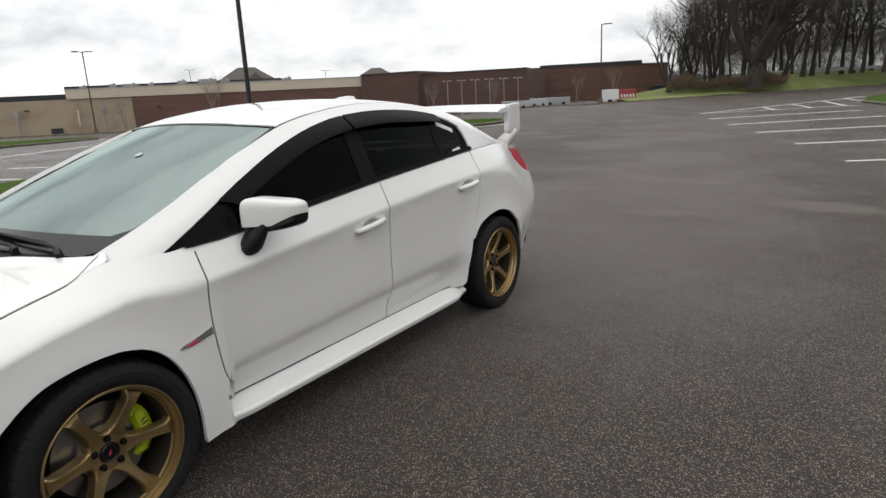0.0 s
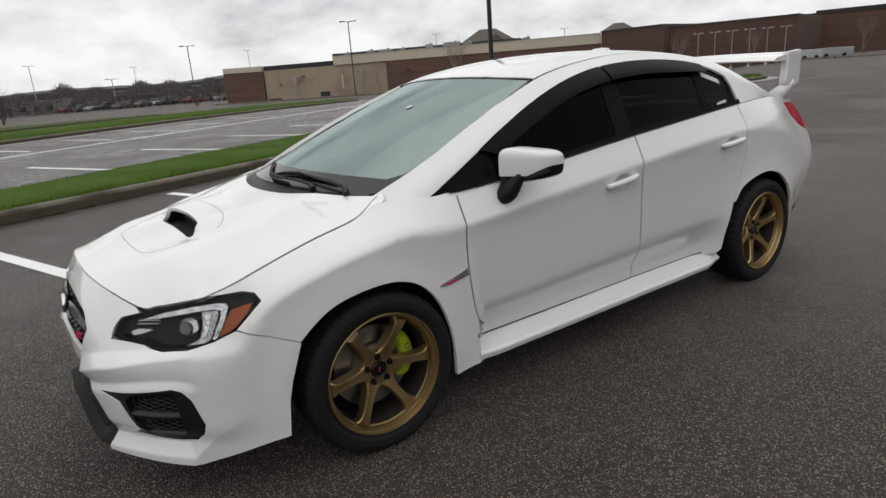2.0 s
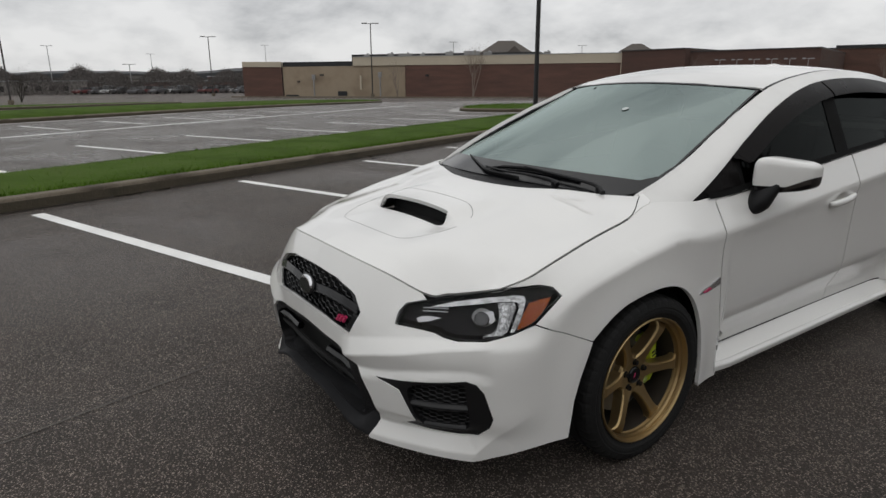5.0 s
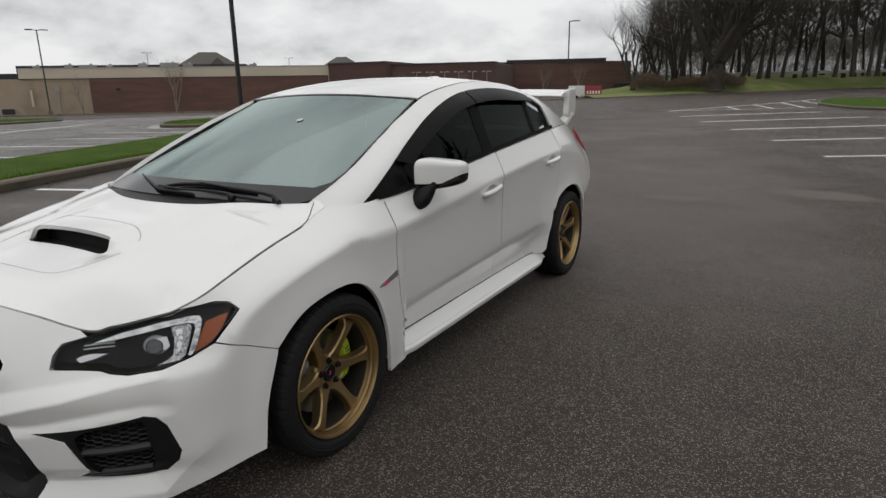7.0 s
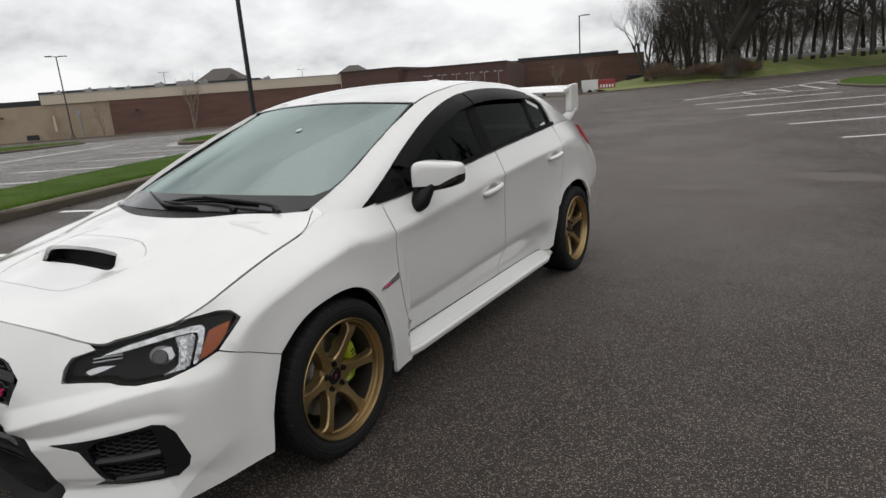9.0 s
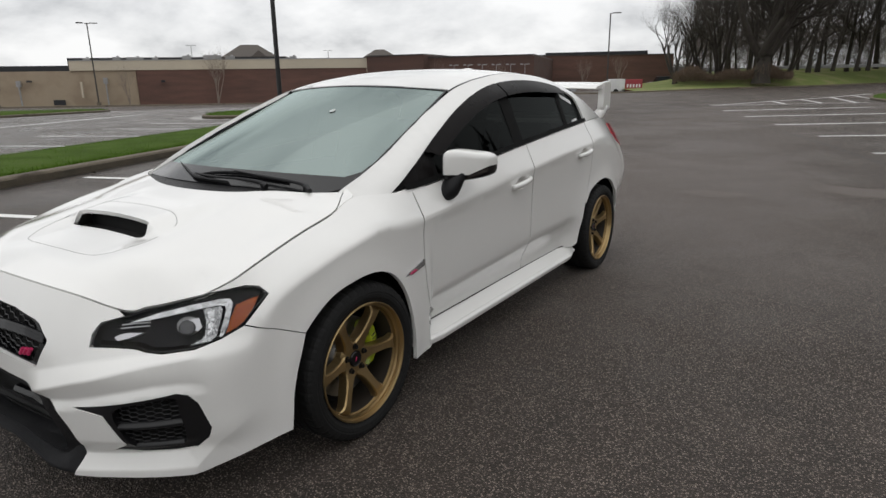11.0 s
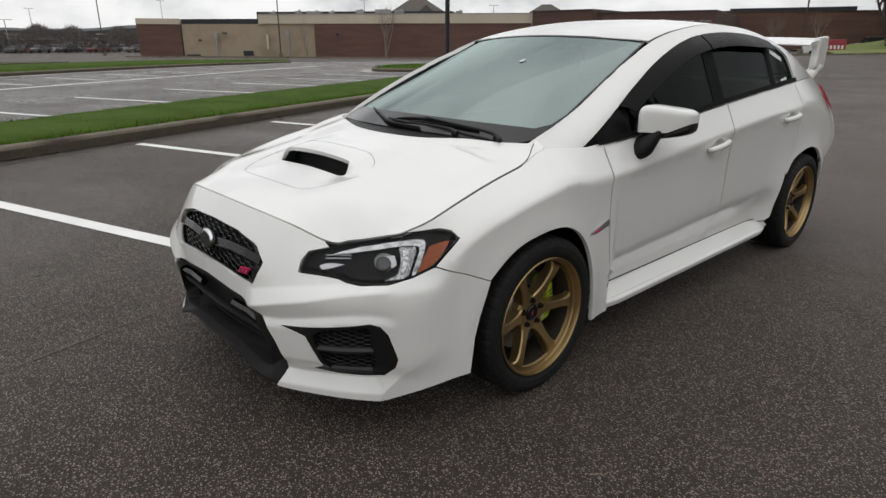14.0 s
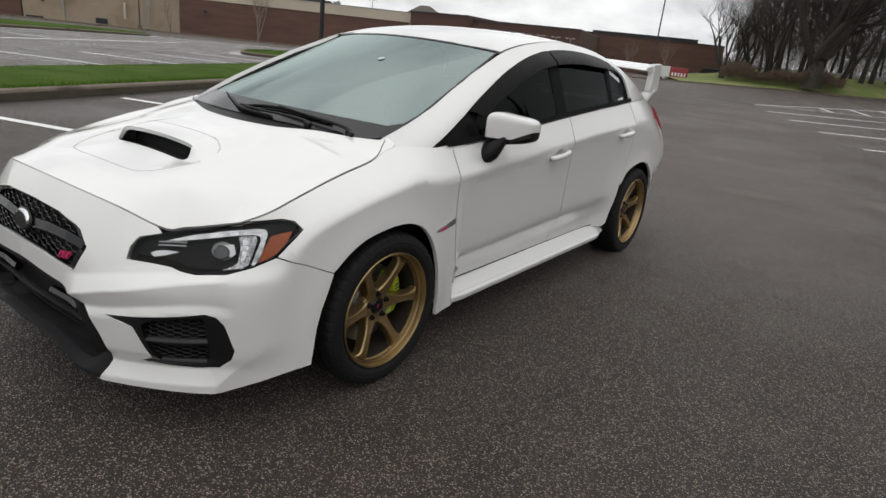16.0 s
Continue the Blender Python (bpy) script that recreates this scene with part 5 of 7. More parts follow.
# side skirts
for s in (1, -1):
    bm = bmesh.new()
    rows = []
    for i in range(61):
        y = 0.43 + (2.265 - 0.43) * i / 60
        g = smooth01((y - 0.44) / 0.12)
        b = smooth01((y - 2.05) / 0.21)
        sec = [(0.770, 0.2815), (0.788, 0.2725), (0.862, 0.2395), (0.8655, 0.234), (0.8695, 0.2325), (0.877, 0.226), (0.8785, 0.219), (0.874, 0.201 + 0.008 * b), (0.867, 0.195 + 0.008 * b), (0.858, 0.190), (0.72, 0.18)]
        rows.append([bm.verts.new((s * (x - 0.014 * (1 - g) - 0.036 * b * b), y, z)) for x, z in sec])
    for p, q in zip(rows, rows[1:]):
        for j in range(len(p) - 1):
            bm.faces.new((p[j], p[j + 1], q[j + 1], q[j]))
    bm.faces.new(rows[0])
    bm.faces.new(rows[-1][::-1])
    bmesh.ops.recalc_face_normals(bm, faces=bm.faces)
    for e in bm.edges:
        if len(e.link_faces) == 2 and e.calc_face_angle() > 0.28:
            e.smooth = False
    part("side_skirt", bm, PAINT, car, smooth=True)

# fender garnish
GARNISH = [(1.776, 0.583), (1.79, 0.591), (1.85, 0.600), (1.926, 0.620), (1.929, 0.593), (1.88, 0.585), (1.83, 0.578)]
for mir in (False, True):
    g = panel("fender_garnish", GARNISH, set_back(-0.004), SATIN, car, step=0.03, rim=0.008, mirror=mir)
    panel("garnish_badge", [(1.803, 0.586), (1.852, 0.595), (1.866, 0.588), (1.830, 0.581)], set_back(-0.0065), PINK, g, step=0.03, rim=0.003, mirror=mir)

# -- greenhouse --
RAIL = [(0.13, 0.920), (0.4, 1.040), (0.7, 1.168), (0.9, 1.246), (1.1, 1.315), (1.3, 1.358), (1.6, 1.392), (1.9, 1.394), (2.2, 1.366), (2.5, 1.300), (2.8, 1.200), (3.05, 1.115), (3.3, 1.055)]


def rail_z(y):
    for i in range(len(RAIL) - 1):
        if y <= RAIL[i + 1][0]:
            return spline_row(RAIL, i, (y - RAIL[i][0]) / (RAIL[i + 1][0] - RAIL[i][0]))[1]
    return RAIL[-1][1]


def cabin_side(extra=0.0):
    def f(y, z):
        x, _, d, zs, _, _ = skin_at(arc_of_y(y))
        r = max(0.0, 1 - max(0.0, rail_z(y) - z) / 0.085)
        return (x - d - 0.42 * max(-0.02, z - zs) - 0.075 * r * r + extra, y, z)
    return f


def belt(y):
    return skin_at(arc_of_y(y))[3]


DLO = curve2([(0.316, 0.908), (0.50, 1.005), (0.78, 1.140), (1.08, 1.258), (1.35, 1.325), (1.62, 1.352), (1.9, 1.350), (2.15, 1.322), (2.32, 1.275)], 4) \
    + curve2([(2.40, 1.235), (2.435, 1.17), (2.45, 1.095)], 3) + [(y, belt(y) + 0.006) for y in (2.40, 2.2, 1.9, 1.6, 1.3, 1.0, 0.7, 0.5, 0.40)]
frame_loop = [(y, rail_z(y)) for y in (0.14 + (3.2 - 0.14) * i / 60 for i in range(61))] + [(3.2, belt(3.2) - 0.004)] \
    + [(y, belt(y) - 0.001 - 0.013 * ease((0.52 - y) / 0.06)) for y in (3.2 + (0.16 - 3.2) * i / 80 for i in range(1, 81))]
both("side_frame", frame_loop, cabin_side(), PAINT, car, holes=[DLO], step=0.03, rim=0.02, out=(1, 0, 0.3))


def clip_dlo(y0, y1, inset=0.0):
    """The part of the side window opening between two stations."""

    def top(y):
        best = None
        for (a, b), (c, d) in zip(DLO, DLO[1:]):
            if min(a, c) <= y <= max(a, c) and abs(c - a) > 1e-9:
                z = b + (d - b) * (y - a) / (c - a)
                best = z if best is None else max(best, z)
        return best if best is not None else belt(y)
    n = 14
    ys = [y0 + (y1 - y0) * i / n for i in range(n + 1)]
    return [(y, top(y) - inset) for y in ys] + [(y, belt(y) + 0.008 + inset) for y in reversed(ys)]


for mir in (False, True):
    shell = panel("window_surround", DLO, cabin_side(-0.012), SEAL, car, step=0.04, rim=0.02, mirror=mir, out=(1, 0, 0.3),
                  holes=[clip_dlo(0.655, 1.41, 0.012), clip_dlo(1.52, 2.125, 0.012), clip_dlo(2.175, 2.405, 0.012)])
    panel("sail_glass", clip_dlo(0.40, 0.625, 0.014), cabin_side(-0.009), SMOKE, shell, step=0.05, rim=0.0, mirror=mir, out=(1, 0, 0.3))
    panel("front_window", clip_dlo(0.64, 1.42, 0.008), cabin_side(-0.015), TINT, shell, step=0.04, rim=0.0, mirror=mir, out=(1, 0, 0.3))
    panel("rear_window", clip_dlo(1.51, 2.14, 0.008), cabin_side(-0.015), TINT, shell, step=0.04, rim=0.0, mirror=mir, out=(1, 0, 0.3))
    panel("quarter_window", clip_dlo(2.17, 2.41, 0.012), cabin_side(-0.015), TINT, shell, step=0.04, rim=0.0, mirror=mir, out=(1, 0, 0.3))
    ring_strip_pts = [(y, belt(y) + 0.012) for y in (0.40 + 2.05 * i / 40 for i in range(41))]
    o = ring_strip("belt_moulding", ring_strip_pts, cabin_side(0.002), 0.022, 0.006, SEAL, shell, closed=False)
    if mir:
        o.matrix_basis = Matrix.Diagonal((-1, 1, 1, 1))
    # smoked rain guards over the windows
    for y0, y1 in ((0.60, 1.448), (1.462, 2.22)):
        n = 26
        up, lo = [], []
        for i in range(n + 1):
            y = y0 + (y1 - y0) * i / n
            t = [p for p in clip_dlo(y, y + 0.004)][0][1]
            depth = 0.060 * smooth01(i / n / 0.10 if y0 < 1 else 1) * (1 - 0.45 * smooth01((y - 1.9) / 0.4))
            up.append((y, t + 0.004))
            lo.append((y, t - 0.004 - depth))
        guard = up + lo[::-1]

        def bulged(y, z):
            t = clip_dlo(y, y + 0.004)[0][1]
            return cabin_side(0.006 + 0.022 * smooth01((t - z) / 0.07))(y, z)
        panel("rain_guard", guard, bulged, SMOKE, shell, step=0.03, rim=0.004, mirror=mir, out=(1, 0, 0.3))

# rear quarter decals, as plain bars
for nm, pts in (("window_decal", [(2.20, 1.272), (2.345, 1.222), (2.345, 1.197), (2.20, 1.247)]), ("window_decal", [(2.262, 1.100), (2.352, 1.112), (2.352, 1.092), (2.262, 1.080)])):
    panel(nm, pts, cabin_side(-0.0125), STICKER, car, step=0.03, rim=0.0, out=(1, 0, 0.3), label="small white window decal")


# roof
def roof_mid(y):
    rows = [(0.9, 1.312), (0.98, 1.337), (1.2, 1.388), (1.5, 1.424), (1.8, 1.434), (2.1, 1.420), (2.4, 1.376), (2.62, 1.325), (2.8, 1.27)]
    for i in range(len(rows) - 1):
        if y <= rows[i + 1][0]:
            return spline_row(rows, i, (y - rows[i][0]) / (rows[i + 1][0] - rows[i][0]))[1]
    return rows[-1][1]


def roof_half(y):
    return cabin_side()(max(y, 1.1), rail_z(max(y, 1.1)))[0]


def roof_shape(u, y):
    w = roof_half(y)
    edge_z = rail_z(max(y, 1.1)) - (0.0 if y > 1.1 else (1.1 - y) * 0.33)
    m = roof_mid(y)
    return (u * w, y, m - (m - edge_z) * abs(u) ** 2.4 - 0.006 * ease((abs(u) - 0.93) / 0.06))


rf = [(u, 0.985 + 0.115 * u * u) for u in (-0.985 + 1.97 * i / 20 for i in range(21))]
rb = [(u, 2.60 - 0.10 * u * u) for u in (0.985 - 1.97 * i / 20 for i in range(21))]
roof = panel("roof", rf + rb, roof_shape, PAINT, car, step=0.05, rim=0.01, out=(0, 0, 1))
for s in (1, -1):
    ring_strip("roof_moulding", [(s * 0.985, 1.085 + 1.40 * i / 40) for i in range(41)], roof_shape, 0.022, 0.004, TRIM, roof, closed=False)
bm = bmesh.new()
rows = []
for i, (y, h, w) in enumerate(((2.10, 0.004, 0.020), (2.16, 0.028, 0.022), (2.24, 0.046, 0.020), (2.30, 0.052, 0.014), (2.315, 0.02, 0.012), (2.32, 0.0, 0.01))):
    z = roof_shape(0, y)[2]
    rows.append([bm.verts.new((x, y, z + k)) for x, k in ((-w * 1.6, -0.004), (-w * 0.8, h * 0.85), (0, h), (w * 0.8, h * 0.85), (w * 1.6, -0.004))])
for p, q in zip(rows, rows[1:]):
    for k in range(4):
        bm.faces.new((p[k], q[k], q[k + 1], p[k + 1]))
bm.faces.new(rows[-1])
bmesh.ops.recalc_face_normals(bm, faces=bm.faces)
part("antenna_fin", bm, PAINT, car, smooth=True)


# windscreen
def screen_shape(u, v):
    lo = Vector((0.665 * u, 0.015 + 0.165 * u * u, 0.948 - 0.020 * u * u))
    hi = Vector((0.556 * u, 0.982 + 0.115 * u * u, 1.338 - 0.026 * u * u))
    p = lo.lerp(hi, v)
    b = 0.022 * math.sin(math.pi * min(1, max(0, v))) * (1 - u * u)
    return (p.x, p.y - 0.4 * b, p.z + 0.9 * b)


sq = [(-1, 0), (1, 0), (1, 1), (-1, 1)]
screen = panel("windscreen", [(-0.88, 0), (0.88, 0), (0.955, 0.03), (0.99, 0.10), (1, 0.2), (1, 1), (-1, 1), (-1, 0.2), (-0.99, 0.10), (-0.955, 0.03)], screen_shape, SCREEN, car, step=0.07, rim=0.0, out=(0, -0.5, 1))
screen.visible_shadow = False
band = [(-0.91, 0.104), (-0.6, 0.100), (0, 0.098), (0.6, 0.100), (0.91, 0.104), (0.975, 0.15), (0.997, 0.24), (0.997, 0.96), (0.985, 0.986), (0, 0.992), (-0.985, 0.986), (-0.997, 0.96), (-0.997, 0.24), (-0.975, 0.15)]


def screen_low(u, v):
    p = screen_shape(u, v)
    return (p[0], p[1] - 0.001, p[2] + 0.0025)


panel("screen_border", [(-0.90, -0.02), (0.90, -0.02), (0.965, 0.02), (1.0, 0.09), (1.012, 0.2), (1.012, 1.006), (-1.012, 1.006), (-1.012, 0.2), (-1.0, 0.09), (-0.965, 0.02)], screen_low, GLOSS_BLACK, screen, holes=[band], step=0.07, rim=0.006, out=(0, -0.5, 1))


# cowl between hood and windscreen
def cowl_shape(x, t):
    u = x / 0.67
    a = Vector((x, -0.085 + 0.53 * x * x, hood_z(x, -0.085 + 0.53 * x * x) - 0.007))
    b = Vector(screen_shape(u, 0.03))
    p = a.lerp(b, t)
    return (p.x, p.y, p.z - 0.005 * math.sin(math.pi * t) - 0.003)


cowl = panel("cowl", [(-0.600, -0.15), (0.600, -0.15), (0.600, 1), (-0.600, 1)], cowl_shape, TRIM, car, step=0.06, rim=0.0, out=(0, 0, 1))
for arm_line, blade_line in (([(0.835, -0.045), (0.735, 0.004), (0.46, 0.034), (0.20, 0.056)], [(0.625, 0.036), (0.40, 0.050), (0.19, 0.056), (0.02, 0.044), (-0.10, 0.022)]),
                             ([(0.555, -0.032), (0.48, -0.008), (0.325, 0.004), (0.08, 0.004), (-0.12, 0.014)], [(0.23, -0.010), (0.05, -0.006), (-0.11, 0.004), (-0.30, 0.044), (-0.56, 0.092)])):
    def over(line, lift, n=5):
        return [Vector(screen_shape(u, v)) + Vector((0, -0.4, 0.9)) * lift for u, v in curve2(line, n)]
    wip = base("wiper")
    wip.parent = car
    bm = bmesh.new()
    tube(bm, over(blade_line, 0.008), 0.0042, 6)
    part("wiper_blade", bm, RUBBER, wip)
    bm = bmesh.new()
    spine = over(blade_line, 0.016)
    tube(bm, spine, [0.0025 + 0.0045 * math.sin(math.pi * i / (len(spine) - 1)) for i in range(len(spine))], 6)
    part("blade_spine", bm, TRIM, wip)
    bm = bmesh.new()
    arm = over(arm_line, 0.024)
    tube(bm, arm, [0.0105 - 0.0055 * min(1.0, 1.6 * i / (len(arm) - 1)) for i in range(len(arm))], 8)
    part("wiper_arm", bm, TRIM, wip)
    bm = bmesh.new()
    tube(bm, [arm[3] + Vector((0, 0.004, -0.03)), arm[3] + Vector((0, -0.002, 0.004))], [0.016, 0.012], 14)
    part("pivot_cap", bm, TRIM, wip)


# rear screen and boot lid
def back_shape(u, v):
    lo = Vector((0.60 * u, 3.10 - 0.03 * u * u, 1.085 - 0.01 * u * u))
    hi = Vector((roof_half(2.55) * u, 2.60 - 0.10 * u * u, roof_mid(2.6) - 0.04 * u * u))
    p = hi.lerp(lo, v)
    b = 0.03 * math.sin(math.pi * v) * (1 - u * u)
    return (p.x, p.y + 0.5 * b, p.z + b)


panel("rear_screen", sq, back_shape, TINT, car, step=0.12, rim=0.0, out=(0, 0.5, 1))


def boot_shape(u, t):
    y = 3.08 + 0.52 * t - 0.10 * t * u * u
    w = 0.70 - 0.12 * t
    return (u * w, y, 1.085 - 0.045 * t - 0.03 * u * u + 0.012 * t * t)


panel("boot_lid", sq, boot_shape, PAINT, car, step=0.1, rim=0.02, out=(0, 0, 1))

# rear wing
bm = bmesh.new()
rows = []
for i in range(-14, 15):
    u = i / 14
    x = 0.606 * u
    lift = 0.012 * (1 - u * u)
    sec = [(3.215, 1.300), (3.25, 1.318), (3.36, 1.332), (3.50, 1.338), (3.535, 1.345), (3.535, 1.330), (3.48, 1.308), (3.36, 1.296), (3.25, 1.292)]
    rows.append([bm.verts.new((x, y - 0.03 - 0.03 * (1 - u * u), z + lift - 0.012)) for y, z in sec])
for p, q in zip(rows, rows[1:]):
    for k in range(len(p)):
        bm.faces.new((p[k], q[k], q[(k + 1) % len(p)], p[(k + 1) % len(p)]))
bm.faces.new(rows[0])
bm.faces.new(rows[-1][::-1])
bmesh.ops.recalc_face_normals(bm, faces=bm.faces)
wing = part("rear_wing", bm, PAINT, car, "tall white rear wing", smooth=False)
for s in (1, -1):
    bm = bmesh.new()
    prof = [(3.375, 1.335), (3.53, 1.345), (3.548, 1.335), (3.55, 1.20), (3.535, 1.135), (3.505, 1.118), (3.40, 1.118), (3.36, 1.14), (3.37, 1.22)]
    prof = curve2(prof + prof[:1], 3)[:-1]
    faces = []
    for dx in (0.570, 0.618):
        faces.append([bm.verts.new((s * (dx + 0.01 * (1.34 - z)), y - 0.03, z)) for y, z in prof])
    k = len(prof)
    for i in range(k):
        bm.faces.new((faces[0][i], faces[0][(i + 1) % k], faces[1][(i + 1) % k], faces[1][i]))
    bm.faces.new(faces[0])
    bm.faces.new(faces[1])
    bmesh.ops.recalc_face_normals(bm, faces=bm.faces)
    bmesh.ops.bevel(bm, geom=[e for e in bm.edges if len(e.link_faces) == 2 and e.calc_face_angle() > 1.0], offset=0.008, segments=2, affect="EDGES")
    part("wing_end_plate", bm, PAINT, wing)
    bm = bmesh.new()
    tube(bm, [(s * 0.58, 3.28, 1.06), (s * 0.585, 3.38, 1.10), (s * 0.595, 3.44, 1.14)], [0.045, 0.04, 0.035], 10)
    part("wing_foot", bm, PAINT, wing, smooth=True)

# -- mirrors --
for s in (1, -1):
    mirror = base("door_mirror")
    mirror.parent = car
    bm = bmesh.new()
    bmesh.ops.create_uvsphere(bm, u_segments=28, v_segments=18, radius=1.0)

    def squash(v, top):
        p = v.co
        e = 0.44
        q = Vector([math.copysign(abs(c) ** e, c) for c in p])
        q = q / max(1.0, max(abs(c) for c in q))
        x = 0.915 + 0.088 * q.x
        y = 0.735 + 0.060 * q.y + 0.062 * q.x
        z = 0.988 + (0.066 - 0.014 * q.x) * q.z
        v.co = Vector((s * x, y, z))
    for v in bm.verts:
        squash(v, True)
    for co, no in (((s * 0.915, 0.735, 0.950), (0, 0, 1)), ((s * 0.950, 0.735, 0.958), (-0.55 * s, 0.0, 1))):
        bmesh.ops.bisect_plane(bm, geom=bm.verts[:] + bm.edges[:] + bm.faces[:], plane_co=co, plane_no=no, clear_inner=True)
    bmesh.ops.recalc_face_normals(bm, faces=bm.faces)
    part("mirror_cap", bm, PAINT, mirror, smooth=True)
    bm = bmesh.new()
    bmesh.ops.create_uvsphere(bm, u_segments=28, v_segments=18, radius=1.0)
    for v in bm.verts:
        squash(v, False)
        c = Vector((s * 0.915, 0.735, 0.988))
        v.co = c + (v.co - c) * 0.985
    bmesh.ops.recalc_face_normals(bm, faces=bm.faces)
    part("mirror_base", bm, GLOSS_BLACK, mirror, smooth=True)
    bm = bmesh.new()
    bmesh.ops.create_uvsphere(bm, u_segments=28, v_segments=18, radius=1.0)
    for v in bm.verts:
        squash(v, False)
        c = Vector((s * 0.915, 0.735, 0.988))
        v.co = c + (v.co - c) * 1.012
    for co, no, inner in (((s * 0.955, 0.735, 0.944), (-0.45 * s, 0.0, 1), True), ((s * 0.950, 0.735, 0.956), (-0.55 * s, 0.0, 1), False), ((s * 0.935, 0.70, 0.96), (1.0 * s, 0.3, -0.6), True), ((s * 0.95, 0.765, 0.97), (0.3 * s, 1, 0), False)):
        bmesh.ops.bisect_plane(bm, geom=bm.verts[:] + bm.edges[:] + bm.faces[:], plane_co=co, plane_no=no, clear_inner=inner, clear_outer=not inner)
    bmesh.ops.recalc_face_normals(bm, faces=bm.faces)
    part("turn_signal", bm, SIGNAL, mirror)
    bm = bmesh.new()
    rows = []
    for z, cx, cy, rx, ry in ((0.972, 0.884, 0.704, 0.046, 0.034), (0.950, 0.876, 0.694, 0.047, 0.036), (0.920, 0.862, 0.676, 0.050, 0.043), (0.888, 0.852, 0.662, 0.051, 0.047),
                              (0.862, 0.846, 0.655, 0.047, 0.044), (0.842, 0.840, 0.650, 0.032, 0.032), (0.831, 0.834, 0.646, 0.014, 0.016)):
        rows.append([bm.verts.new((s * (cx + rx * math.cos(2 * math.pi * k / 20)), cy + ry * math.sin(2 * math.pi * k / 20), z)) for k in range(20)])
    for p, q in zip(rows, rows[1:]):
        for k in range(20):
            bm.faces.new((p[k], p[(k + 1) % 20], q[(k + 1) % 20], q[k]))
    bm.faces.new(rows[0])
    bm.faces.new(rows[-1][::-1])
    bmesh.ops.recalc_face_normals(bm, faces=bm.faces)
    part("mirror_stalk", bm, TRIM, mirror, smooth=True)
    bm = bmesh.new()
    box(bm, -0.075, -0.003, 0.945, 0.075, 0.003, 1.03, 0.002, Matrix.Diagonal((s, 1, 1, 1)) @ Matrix.Translation((0.90, 0.79, 0)) @ Matrix.Rotation(radians(30), 4, 'Z'))
    bmesh.ops.recalc_face_normals(bm, faces=bm.faces)
    part("mirror_pane", bm, CHROME, mirror)

# -- door handles --
for nm, a0, a1, z0, z1 in (("front_door", 2.765, 2.985, 0.805, 0.830), ("rear_door", 3.685, 3.885, 0.878, 0.898)):
    for k, s in enumerate((1, -1)):
        bm = bmesh.new()
        n = 12
        pts, rr = [], []
        for i in range(n + 1):
            t = i / n
            out_ = 0.004 + 0.022 * math.sin(math.pi * t) ** 0.5
            aa, zz = a0 + (a1 - a0) * t, z0 + (z1 - z0) * t
            p = skin(aa, zz, out_ + skin_cup(aa, zz))
            pts.append((s * p[0], p[1], p[2]))
            rr.append(0.0115 + 0.004 * math.sin(math.pi * t) ** 0.5)
        tube(bm, pts, rr, 10)
        part("door_handle", bm, PAINT, doors[nm][k], smooth=True)

# -- wheels --


